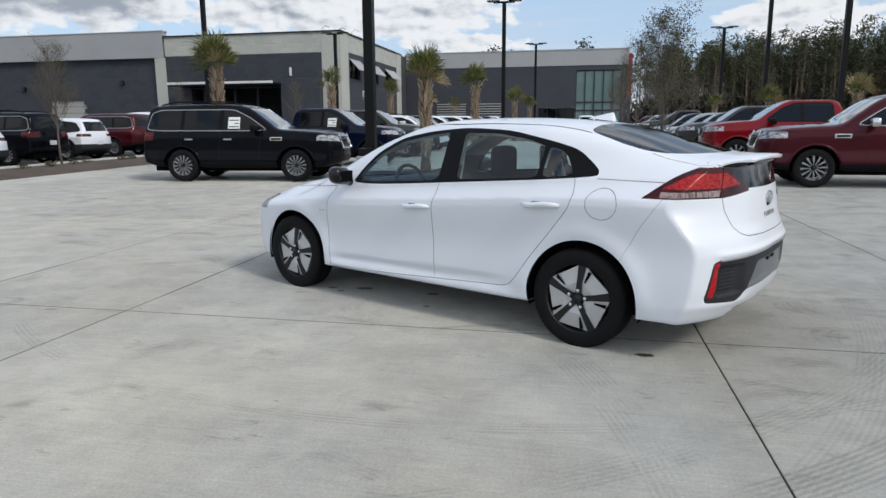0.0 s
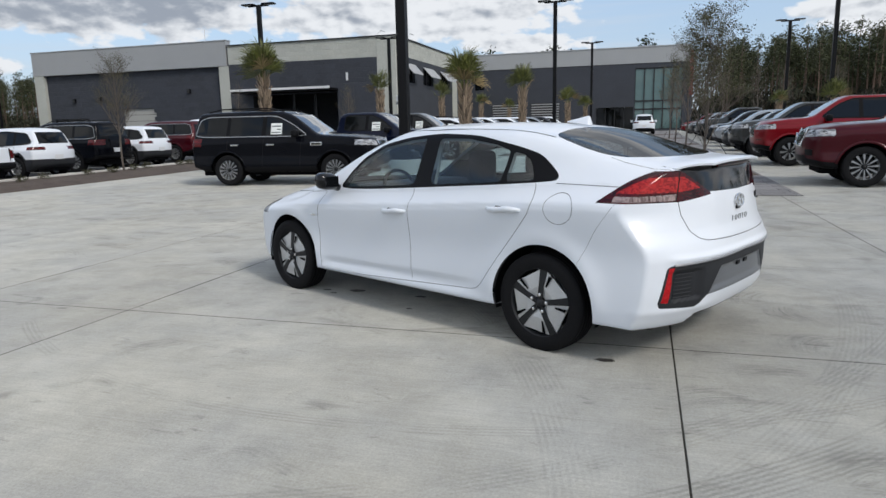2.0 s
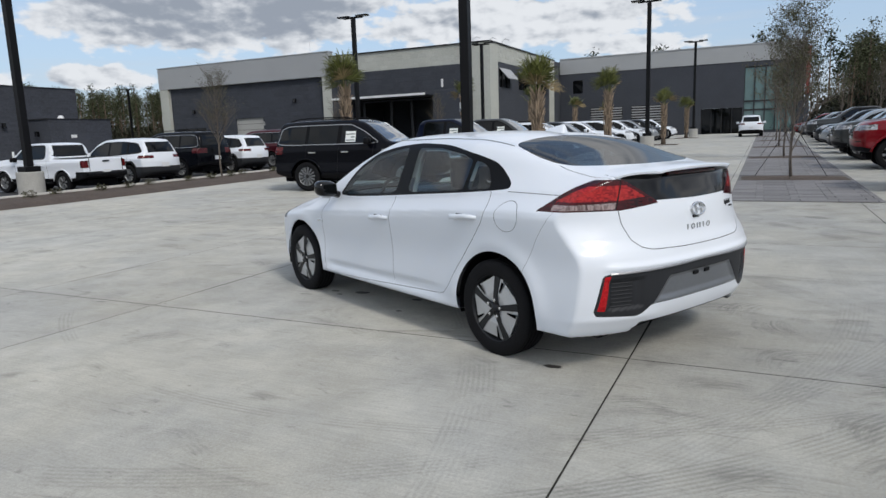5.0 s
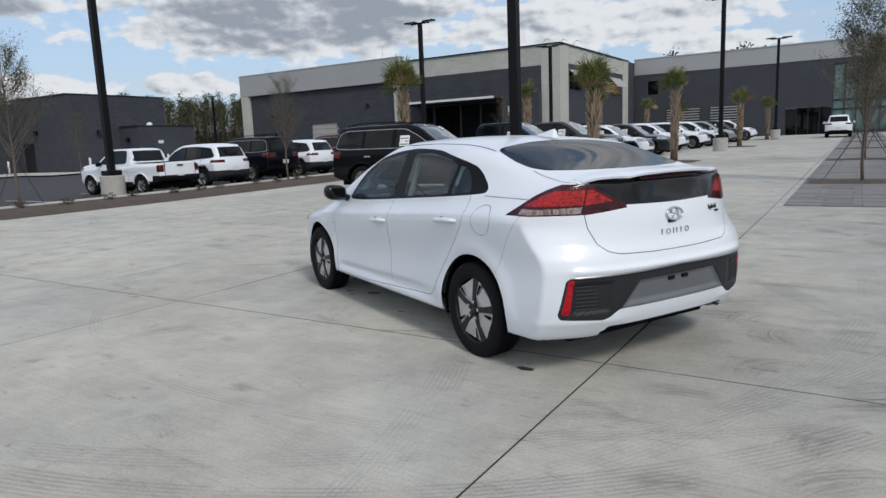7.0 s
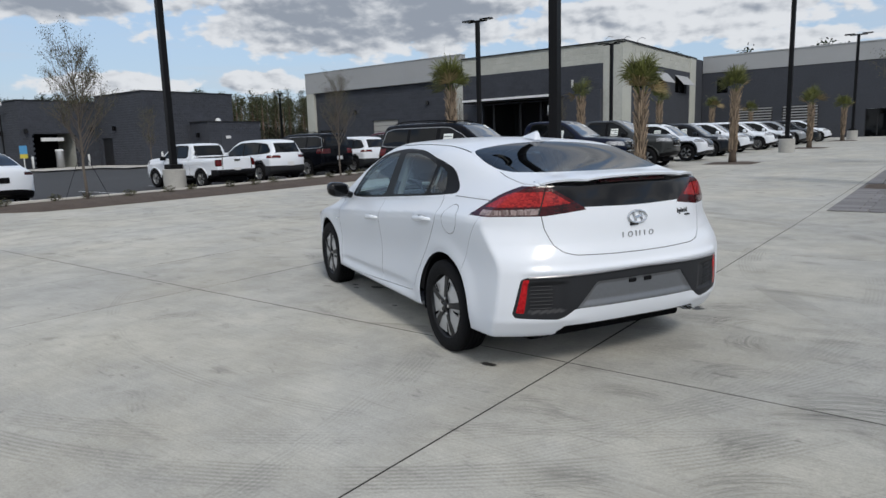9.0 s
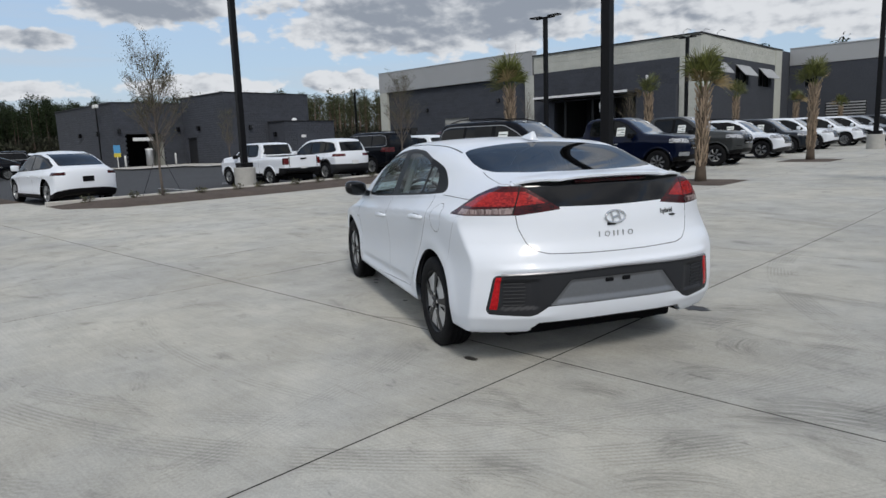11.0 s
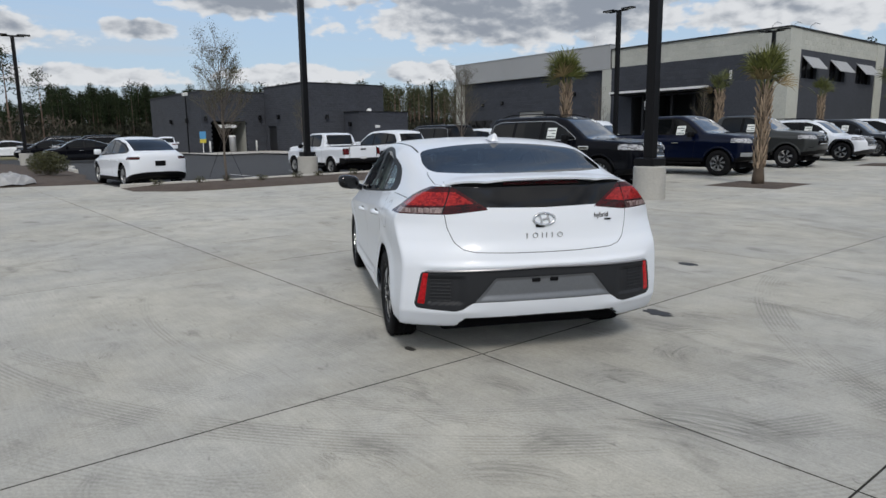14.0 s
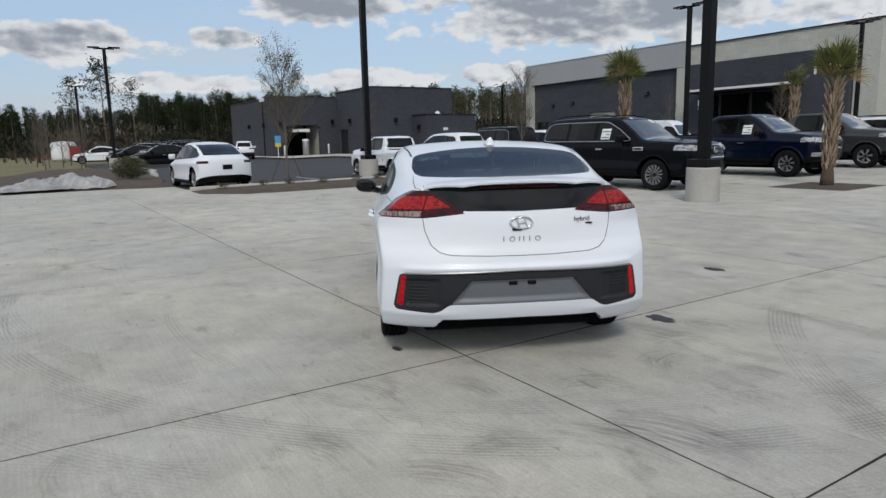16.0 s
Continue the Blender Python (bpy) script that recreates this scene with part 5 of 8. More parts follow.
# ---- vehicles ----
SPECS = {
    "suv_big": dict(wb=2.93, r=0.40, rim=0.265, tw=0.29, ty=0.83,
        top=[(-1.10, 1.60), (-1.0, 1.84), (-0.6, 1.90), (0.4, 1.925), (1.3, 1.91), (1.72, 1.83), (2.16, 1.54), (2.46, 1.34), (3.0, 1.29), (3.6, 1.23), (3.9, 1.13), (4.0, 0.9)],
        belt=[(-1.1, 1.22), (2.5, 1.18), (4, 1.1)], width=[(-1.1, 0.96), (-0.5, 1.0), (3.2, 1.0), (4.0, 0.93)],
        rear=[(0.3, -0.95), (0.5, -1.12), (0.8, -1.13), (1.2, -1.09), (1.6, -1.0), (1.9, -0.88)],
        front=[(0.3, 3.80), (0.5, 3.98), (0.8, 4.02), (1.05, 3.99), (1.25, 3.80)],
        sill=[(-1.1, 0.52), (-0.5, 0.36), (3.5, 0.36), (4.0, 0.45)], lift=0.2, edge=0.12, tumble=0.30, front_bow=0.30, rear_bow=0.16, tail_taper=0.05, crown=0.07, shoulder=0.12,
        side=[(-0.93, 1.27), (-0.80, 1.68), (-0.55, 1.76), (1.36, 1.76), (1.78, 1.56), (2.22, 1.26)], pillars=[(0.02, 0.05), (1.02, 0.06)], doors=[0.02, 1.02, 2.05],
        shield=(0.66, 1.28, 1.80), tailglass=(0.62, 1.34, 1.74)),
    "pickup": dict(wb=3.40, r=0.40, rim=0.25, tw=0.28, ty=0.82, bed=1.05,
        top=[(-1.25, 1.30), (0.35, 1.30), (0.62, 1.31), (0.76, 1.80), (1.12, 1.90), (1.95, 1.90), (2.25, 1.80), (2.60, 1.57), (2.88, 1.38), (3.3, 1.33), (3.8, 1.28), (4.2, 1.19), (4.35, 0.95)],
        belt=[(-1.2, 1.24), (4.2, 1.14)], width=[(-1.2, 0.96), (3.4, 0.97), (4.3, 0.92)],
        rear=[(0.3, -1.2), (0.6, -1.27), (1.0, -1.25), (1.4, -1.22)],
        front=[(0.3, 4.1), (0.6, 4.30), (0.9, 4.33), (1.1, 4.28), (1.25, 4.1)],
        sill=[(-1.2, 0.55), (-0.5, 0.42), (3.8, 0.42), (4.3, 0.5)], lift=0.25, edge=0.07, tail_edge=0.03, tumble=0.28, rear_bow=0.06, front_bow=0.30, tail_taper=0, crown=0.05, shoulder=0.10,
        side=[(0.93, 1.30), (0.98, 1.78), (1.92, 1.78), (2.25, 1.64), (2.68, 1.31)], pillars=[(1.72, 0.05)], doors=[0.80, 1.72, 2.62],
        shield=(0.62, 1.32, 1.78), tailglass=(0.66, 1.36, 1.80)),
    "crossover": dict(wb=2.75, r=0.37, rim=0.24, tw=0.24, ty=0.78,
        top=[(-0.95, 1.35), (-0.85, 1.58), (-0.4, 1.68), (0.5, 1.72), (1.3, 1.70), (1.7, 1.60), (2.15, 1.30), (2.45, 1.10), (3.0, 1.04), (3.4, 0.94), (3.6, 0.75)],
        belt=[(-0.9, 1.10), (2.4, 1.00), (3.5, 0.9)], width=[(-0.95, 0.88), (0, 0.925), (2.7, 0.92), (3.5, 0.82)],
        rear=[(0.3, -0.80), (0.5, -0.93), (0.8, -0.94), (1.1, -0.88), (1.4, -0.74), (1.65, -0.58)],
        front=[(0.25, 3.5), (0.5, 3.62), (0.75, 3.63), (0.95, 3.52)],
        sill=[(-0.9, 0.42), (-0.4, 0.25), (3.2, 0.25), (3.6, 0.34)], lift=0.1, tumble=0.38, tail_taper=0.08, edge=0.10,
        side=[(-0.62, 1.18), (-0.35, 1.50), (0.4, 1.57), (1.3, 1.56), (1.75, 1.40), (2.2, 1.06)], pillars=[(0.05, 0.05), (1.02, 0.05)], doors=[0.02, 1.02, 2.1],
        shield=(0.62, 1.12, 1.60), tailglass=(0.55, 1.18, 1.56)),
    "sedan": dict(wb=2.89, r=0.35, rim=0.25, tw=0.24, ty=0.79,
        top=[(-0.95, 1.00), (-0.8, 1.10), (-0.4, 1.26), (0.2, 1.48), (0.8, 1.60), (1.4, 1.62), (1.9, 1.48), (2.5, 1.12), (2.75, 1.02), (3.2, 0.96), (3.6, 0.82), (3.75, 0.65)],
        belt=[(-0.9, 1.05), (2.6, 0.97), (3.6, 0.85)], width=[(-0.95, 0.88), (0, 0.95), (2.8, 0.94), (3.6, 0.84)],
        rear=[(0.25, -0.80), (0.45, -0.90), (0.7, -0.92), (0.95, -0.90), (1.1, -0.86)],
        front=[(0.2, 3.6), (0.45, 3.74), (0.65, 3.74), (0.85, 3.62)],
        sill=[(-0.9, 0.36), (-0.4, 0.19), (3.3, 0.19), (3.7, 0.26)], tumble=0.42, tail_taper=0.14, edge=0.12, crown=0.11,
        side=[(-0.35, 1.12), (0.15, 1.36), (0.8, 1.48), (1.4, 1.49), (1.85, 1.36), (2.5, 1.02)], pillars=[(1.08, 0.05)], doors=[0.15, 1.08, 2.25],
        shield=(0.66, 1.05, 1.52), tailglass=(0.60, 1.16, 1.52)),
    "van": dict(wb=3.6, r=0.36, rim=0.22, tw=0.24, ty=0.80,
        top=[(-1.3, 2.2), (-1.2, 2.45), (0, 2.52), (2.6, 2.5), (3.1, 2.35), (3.7, 1.65), (4.0, 1.25), (4.3, 1.12), (4.5, 0.9)],
        belt=[(-1.3, 1.35), (4.3, 1.1)], width=[(-1.3, 0.98), (3.5, 1.0), (4.5, 0.85)],
        rear=[(0.3, -1.25), (0.6, -1.34), (1.5, -1.32), (2.5, -1.25)],
        front=[(0.3, 4.4), (0.6, 4.52), (0.9, 4.52), (1.2, 4.4)],
        sill=[(-1.3, 0.45), (-0.5, 0.30), (4.0, 0.30), (4.5, 0.4)], tumble=0.10, tail_taper=0.0, edge=0.12, rear_bow=0.08,
        side=[(2.55, 1.38), (2.6, 2.0), (3.2, 1.95), (3.75, 1.36)], pillars=[], doors=[2.45, 3.7],
        shield=(0.78, 1.42, 2.1), tailglass=(0.7, 1.5, 2.0)),
}


def arch_fn(cx, r):
    return lambda x, y, z: np.hypot(x - cx, z - 0.97 * r) - r


def parked(kind, paint, m, label, category, group="", sticker=False, spokes=10, wheels_dark=False, clad=True, rails=False):
    S = SPECS[kind]
    t = thing({"suv_big": "suv", "pickup": "pickup_truck", "crossover": "crossover_suv", "sedan": "sedan_car", "van": "delivery_van"}[kind], m, label, category, group)
    solid = car_solid(S)
    xr, xf = S["rear"][2][1], S["front"][2][1]
    sk = Skin(solid, xr + 0.75, xf - 0.75, 0.72, 88, 116, 24)
    wb, r = S["wb"], S["r"]
    arches = [arch_fn(0.0, r * 1.16), arch_fn(wb, r * 1.16)]
    flares = [arch_fn(0.0, r * 1.30), arch_fn(wb, r * 1.30)]
    win = poly_sd(rounded(S["side"], 4, 0.16))
    hw, zs0, zs1 = S["shield"]
    tw_, zt0, zt1 = S["tailglass"]
    sillz = curve(S["sill"])
    cladz = lambda x: sillz(x) + 0.13
    belt = curve(S["belt"])
    mid = wb * 0.55
    top = curve(S["top"])
    f_win = lambda x, y, z: win(x, z)
    f_frame = lambda x, y, z: win(x, z) - (0.035 if kind != "suv_big" else 0.02)

    def f_shield(x, y, z):
        return np.maximum(np.maximum(np.abs(y) - (hw + 0.28 * (zs1 - z) * 0.6), zs0 - z), np.maximum(z - zs1, mid - x))

    xt = 0.95 if kind == "pickup" else 0.0

    def f_tail(x, y, z):
        return np.maximum(np.maximum(np.abs(y) - (tw_ + 0.25 * (zt1 - z) * 0.5), zt0 - z), np.maximum(z - zt1, x - (0.97 if kind == "pickup" else 0.6)))

    for f in (*arches, *flares, f_win, f_frame, f_shield, f_tail):
        sk.cut(f)
    f_clad = lambda x, y, z: z - cladz(x)
    sk.cut(f_clad)
    for px, pw in S["pillars"]:
        sk.cut(lambda x, y, z: np.abs(x - px - 0.06 * (z - 1.2)) - pw)
    seam = [lambda x, y, z, d=d: np.abs(x - d + 0.05 * np.sin(3 * z)) - 0.005 for d in S["doors"]]
    for d, f in zip(S["doors"], seam):
        sk.cut(lambda x, y, z, d=d: x - d + 0.05 * np.sin(3 * z))
        sk.cut(f)
    # head and tail lamps, grille
    zb = belt(xf)
    zl1 = {"suv_big": 1.06, "pickup": 1.08, "crossover": 0.90, "sedan": 0.72, "van": 1.05}[kind]
    f_head = lambda x, y, z: np.maximum(np.maximum(np.abs(z - zl1 - 0.05 * (np.abs(y) - 0.7)) - 0.07, 0.52 - np.abs(y)), (xf - 0.55) - x)
    f_grille = lambda x, y, z: np.maximum(np.maximum(np.abs(y) - 0.46, np.abs(z - zl1 + 0.09) - 0.20), (xf - 0.45) - x)
    zt = {"suv_big": 1.12, "pickup": 1.06, "crossover": 1.02, "sedan": 0.93, "van": 1.1}[kind]
    th = {"suv_big": 0.10, "pickup": 0.14, "crossover": 0.055, "sedan": 0.045, "van": 0.2}[kind]
    ti = {"suv_big": 0.50, "pickup": 0.74, "crossover": 0.45, "sedan": 0.60, "van": 0.86}[kind]
    f_lamp = lambda x, y, z: np.maximum(np.maximum(np.abs(z - zt) - th, ti - np.abs(y)), x - (xr + (0.42 if kind != "pickup" else 0.2)))
    f_bump = lambda x, y, z: np.maximum(z - {"suv_big": 0.62, "pickup": 0.78, "crossover": 0.66, "sedan": 0.46, "van": 0.6}[kind], x - (xr + 0.5))
    for f in (f_head, f_grille, f_lamp, f_bump):
        sk.cut(f)
    w = sk.where
    arch = (w(arches[0]) < 0) | (w(arches[1]) < 0)
    side_up = w(lambda x, y, z: np.abs(y)) > 0.45
    keep = ~arch
    inwin = (w(f_win) < 0) & side_up & keep
    frame_ = (w(f_frame) < 0) & side_up & ~inwin & keep
    pil = np.zeros(len(sk.t), bool)
    for px, pw in S["pillars"]:
        pil |= w(lambda x, y, z: np.abs(x - px - 0.06 * (z - 1.2)) - pw) < 0
    glass = inwin & ~pil
    trim = frame_ | (inwin & pil)
    shield = (w(f_shield) < 0) & keep & ~inwin & ~frame_
    tailg = (w(f_tail) < 0) & keep & ~inwin & ~frame_
    if kind == "van":
        tailg &= False
    rest = keep & ~glass & ~trim & ~shield & ~tailg
    head = (w(f_head) < 0) & rest
    grille = (w(f_grille) < 0) & rest
    lamp = (w(f_lamp) < 0) & rest
    rest &= ~head & ~grille & ~lamp
    flare = ((w(flares[0]) < 0) | (w(flares[1]) < 0)) & rest & (w(lambda x, y, z: z) < r * 2.4)
    cl = (w(f_clad) < 0) & rest
    bump = (w(f_bump) < 0) & rest
    dark = (cl | bump | (flare if clad else False)) if clad else (cl | bump if kind == "pickup" else cl)
    gapm = np.zeros(len(sk.t), bool)
    for f in seam:
        gapm |= w(f) < 0
    gapm &= rest & ~dark & (w(lambda x, y, z: np.abs(y)) > 0.5) & (w(lambda x, y, z: z - belt(x)) < 0.02)
    body = rest & ~dark & ~gapm
    sk.part("body", body, paint, t)
    sk.part("panel_gap", gapm, "gap", t, sink=0.003)
    sk.part("cladding", dark, "plastic" if clad else "black_trim", t)
    cc = sk.v[sk.t].mean(1)
    bounds = [-9] + [q[0] for q in S["pillars"]] + [9]
    for sg in (1, -1):
        for lo, hi in zip(bounds[:-1], bounds[1:]):
            sk.part("side_window", glass & (cc[:, 1] * sg > 0) & (cc[:, 0] > lo) & (cc[:, 0] < hi), "glass_dark", t)
    for sg in (1, -1):
        for px, pw in S["pillars"]:
            sk.part("window_pillar", (inwin & pil) & (cc[:, 1] * sg > 0) & (np.abs(cc[:, 0] - px) < 0.25), "black_trim", t)
        sk.part("window_moulding", frame_ & (cc[:, 1] * sg > 0), "alloy_mid" if kind == "suv_big" else "black_trim", t)
    sk.part("windscreen", shield, "glass_screen", t)
    sk.part("rear_window", tailg, "glass_dark", t)
    c = sk.v[sk.t].mean(1)
    for sg in (1, -1):
        sk.part("headlamp", head & (c[:, 1] * sg > 0), "headlamp", t)
        sk.part("tail_lamp", lamp & (c[:, 1] * sg > 0), "lamp_mid" if kind != "sedan" else "lamp_dark_red", t)
    sk.part("grille", grille, "gloss_black", t)
    for k in range(4):
        z = zl1 - 0.24 + 0.10 * k
        fx = float(curve(S["front"])(z))
        v, f = tube([(fx - 0.30 * (a / 1.0) ** 2 + 0.008, a, z) for a in np.linspace(-0.43, 0.43, 9)], 0.012, 5)
        part("grille_bar", (v, f), "chrome" if k in (0, 3) else "black_trim", t)
    # mirrors, handles, wheels, liners, plate
    d0 = S["doors"][-1] - 0.08
    wy = float(curve(S["width"])(d0))
    bz = float(belt(d0))
    for sg in (1, -1):
        part("mirror", box_bm(d0 - 0.10, d0 + 0.06, *sorted((sg * (wy - 0.02), sg * (wy + 0.20))), bz + 0.03, bz + 0.21, 0.04), paint if kind in ("crossover", "sedan") else "chrome" if paint == "paint_maroon" else "black_trim", t, smooth=True)
        for d in S["doors"][:-1]:
            part("door_handle", box_bm(d + 0.10, d + 0.32, *sorted((sg * (float(curve(S["width"])(d)) - 0.03), sg * (float(curve(S["width"])(d)) + 0.025))), bz - 0.17, bz - 0.13, 0.012), paint if paint == "paint_white" else "chrome", t)
    for x in (0.0, wb):
        for sg in (1, -1):
            wheel(t, x, sg * S["ty"], r, S["tw"], S["rim"], spokes, sg, dark=wheels_dark)
            arch_liner(x, sg * 0.42, sg * (S["ty"] + 0.085), r * 0.97, r * 1.17, 16, t)
    part("underbody", box_bm(xr + 0.25, xf - 0.35, -0.66, 0.66, r * 0.62, r * 1.2, 0.03), "void", t)
    part("number_plate", box_bm(xr - 0.018, xr + 0.01, -0.16, 0.16, zt - 0.38 + (0.13 if kind == "sedan" else 0), zt - 0.22 + (0.13 if kind == "sedan" else 0), 0.004), "black_trim" if kind == "sedan" else "plate", t)
    # fender lips, running boards, bumper pieces and grille frame of the taller vehicles
    frontx, wmax, pf = curve(S["front"]), max(q[1] for q in S["width"]), S.get("front_bow", 0.36)
    nose = lambda y, z: float(frontx(z)) - pf * (abs(y) / wmax) ** 2.6

    def band(name, y0, y1, z0, z1, material, parent=t, out=0.012, label=""):
        ys_ = np.linspace(y0, y1, 11)
        zs_ = np.linspace(z0, z1, 4)
        vs = [(nose(y, z) + out, y, z) for z in zs_ for y in ys_] + [(nose(y, z) - 0.04, y, z) for z in zs_ for y in ys_]
        fs = []
        for a in range(3):
            for b in range(10):
                k = a * 11 + b
                fs += [(k, k + 1, k + 12, k + 11), (44 + k, 44 + k + 11, 44 + k + 12, 44 + k + 1)]
        for b in range(10):
            fs += [(b, 44 + b, 45 + b, b + 1), (33 + b, 34 + b, 78 + b, 77 + b)]
        return part(name, (vs, fs), material, parent, label)

    if kind in ("suv_big", "pickup"):
        wid = curve(S["width"])
        for cx in (0.0, wb):
            for sg in (1, -1):
                yy = sg * (float(wid(cx)) - 0.012)
                pts = [(cx + r * 1.24 * math.cos(a), yy - sg * 0.10 * max(0.0, 0.62 - r - r * 1.24 * math.sin(a)), r * 0.97 + r * 1.24 * math.sin(a)) for a in np.linspace(radians(8), radians(172), 17)]
                part("fender_lip", tube(pts, 0.030, 6), paint, t, smooth=True)
        for sg in (1, -1):
            part("running_board", box_bm(0.55, wb - 0.55, *sorted((sg * 0.82, sg * 0.97)), r * 0.86, r * 0.86 + 0.07, 0.02), "black_trim", t)
        band("lower_intake", -0.62, 0.62, 0.50, 0.62, "black_trim")
        band("skid_plate", -0.40, 0.40, 0.40, 0.48, "satin")
        for sg in (1, -1):
            band("fog_lamp_recess", sg * 0.84, sg * 0.62, 0.62, 0.74, "black_trim")
        if kind == "suv_big":
            gp = [(-0.44, zl1 + 0.10), (-0.40, zl1 - 0.24), (0.40, zl1 - 0.24), (0.44, zl1 + 0.10)]
            part("grille_frame", tube([(nose(y, z) + 0.012, y, z) for y, z in gp], 0.026, 8), "chrome", t)
        else:
            for sg in (1, -1):
                band("bumper_end", sg * 0.90, sg * 0.52, 0.60, 0.72, "chrome" if paint == "paint_navy" else paint, out=0.02)
        v, f = lathe([(0.001, 0.02), (0.075, 0.018), (0.082, 0.0)], 20, "z")
        part("front_emblem", ([(nose(0, zl1 - 0.06) + 0.02 + p[2], p[0], zl1 - 0.06 + p[1]) for p in v], f), "chrome", t)
    if sticker:
        for y0, x0, sz in ((0.42, 0.30, 0.15), (-0.28, 0.42, 0.10)):
            xs0 = S["doors"][-1] - x0 - (0.0 if kind != "crossover" else 0.05)
            topz = lambda x: float(top(x)) - S.get("crown", 0.09) * y0 * y0 + 0.012
            part("windscreen_paper", ([(xs0, y0, topz(xs0)), (xs0, y0 + sz, topz(xs0)), (xs0 + sz, y0 + sz, topz(xs0 + sz)), (xs0 + sz, y0, topz(xs0 + sz))], [(0, 1, 2, 3)]), "paper", t)
    if rails:
        for sg in (1, -1):
            part("roof_rail", tube([(x, sg * 0.62, float(top(x)) + (0.045 if 0 < i < 6 else -0.01)) for i, x in enumerate(np.linspace(-0.6, 1.5, 7))], 0.018, 6), "black_trim", t)
    if kind == "suv_big":
        for sg in (1, -1):
            yv = float(curve(S["width"])(2.45))
            vent = part("fender_vent", box_bm(2.30, 2.62, *sorted((sg * (yv - 0.055), sg * (yv + 0.006))), 1.00, 1.10, 0.02), "chrome", t, "chrome fender vent")
            part("vent_slot", box_bm(2.34, 2.58, *sorted((sg * (yv - 0.03), sg * (yv + 0.010))), 1.03, 1.07, 0.008), "black_trim", vent)
    if kind == "pickup":
        # flat black sheet on the closed top, for the shade in an open bed
        part("bed", box_bm(-1.12, 0.60, -0.78, 0.78, 1.302, 1.312), "void", t)
        part("tailgate_handle", box_bm(xr - 0.022, xr + 0.02, -0.14, 0.14, 1.13, 1.19, 0.01), "black_trim", t)
        for sg in (1, -1):
            part("tailgate_gap", box_bm(xr - 0.008, xr + 0.03, *sorted((sg * 0.715, sg * 0.722)), 0.80, 1.27), "gap", t)
        part("bumper_step", box_bm(xr - 0.09, xr + 0.06, -0.86, 0.86, 0.60, 0.74, 0.03), "black_trim", t)
    if sticker:
        dx = S["doors"][-2] + 0.35
        for sg in (1, -1):
            zz = bz + 0.24
            yy = float(curve(S["width"])(dx)) - S.get("hip", 0.045) - S["tumble"] * 0.24 + 0.012
            st = part("window_sticker", ([(dx - 0.14, sg * (yy + 0.05), zz - 0.13), (dx + 0.16, sg * (yy + 0.05), zz - 0.13), (dx + 0.16, sg * (yy - 0.045), zz + 0.15), (dx - 0.14, sg * (yy - 0.045), zz + 0.15)], [(0, 1, 2, 3)]), "paper", t, "white window sticker with printed bars")
            for k in range(3):
                u0 = 0.12 + 0.28 * k
                part("print_bar", ([(dx - 0.12 + (0.14 if k % 2 else 0), sg * (yy + 0.053 - 0.095 * u), zz - 0.13 + 0.28 * u) for u in (u0,)] + [(dx + 0.13, sg * (yy + 0.053 - 0.095 * u0), zz - 0.13 + 0.28 * u0), (dx + 0.13, sg * (yy + 0.053 - 0.095 * (u0 + 0.1)), zz - 0.13 + 0.28 * (u0 + 0.1)), (dx - 0.12 + (0.14 if k % 2 else 0), sg * (yy + 0.053 - 0.095 * (u0 + 0.1)), zz - 0.13 + 0.28 * (u0 + 0.1))], [(0, 1, 2, 3)]), "ink", st)
    return t


def lot(x, y, heading):
    return pose(x, y, ground_z(y), 0, 0, heading)


ROW = "vehicles parked along the drive"
parked("suv_big", "paint_black", lot(-9.9, 15.95, 6), "glossy black full-size suv with roof rails and chrome handles", "suv", ROW, sticker=True, rails=True, clad=False, spokes=14)
parked("pickup", "paint_navy", lot(-10.2, 21.8, 2), "dark navy blue crew-cab pickup with window sticker", "pickup truck", ROW, sticker=True, clad=False, spokes=8)
parked("pickup", "paint_grey", lot(-10.3, 26.6, 2), "dark grey pickup with off-road wheels", "pickup truck", ROW, sticker=True, clad=False, spokes=6)
parked("crossover", "paint_white", lot(-9.8, 32.0, 0), "white three-row crossover suv with black wheel arches", "suv", ROW, sticker=True, rails=True, spokes=5)
dark_suv = parked("crossover", "paint_dark", lot(-10.0, 36.4, 0), "dark blue-grey crossover suv with window sticker", "suv", ROW, sticker=True)
white_suv = parked("crossover", "paint_white", lot(-10.0, 40.4, 0), "white crossover suv with dark windows", "suv", ROW, clad=False)
copy_thing(white_suv, lot(-9.6, 44.6, 0))
copy_thing(white_suv, lot(-9.4, 48.6, 0))
silver_suv = parked("crossover", "paint_silver", lot(-9.2, 52.4, 0), "silver crossover suv with black cladding", "suv", ROW)
copy_thing(dark_suv, lot(-9.0, 56.0, 0))
copy_thing(white_suv, lot(-8.8, 60.0, 4))
far_white = copy_thing(white_suv, lot(0.5, 60.0, 91))
tagged(far_white, "white crossover suv driving lane parked before the showroom", "suv")
# row across the drive
EAST = "vehicles parked across the drive"
parked("suv_big", "paint_maroon", lot(7.95, 16.1, 176) @ Matrix.Scale(1.035, 4), "dark maroon full-size suv with chrome mirrors", "suv", EAST, clad=False, rails=True, spokes=12)
parked("pickup", "paint_red", lot(8.25, 22.4, 178) @ Matrix.Scale(1.05, 4), "bright red crew-cab pickup truck", "pickup truck", EAST, clad=False, spokes=8)
grey_truck = parked("pickup", "paint_grey", lot(7.9, 27.0, 180), "dark grey pickup truck nose out", "pickup truck", EAST, clad=False)
copy_thing(dark_suv, lot(7.4, 31.2, 180))
copy_thing(silver_suv, lot(7.4, 35.4, 180))
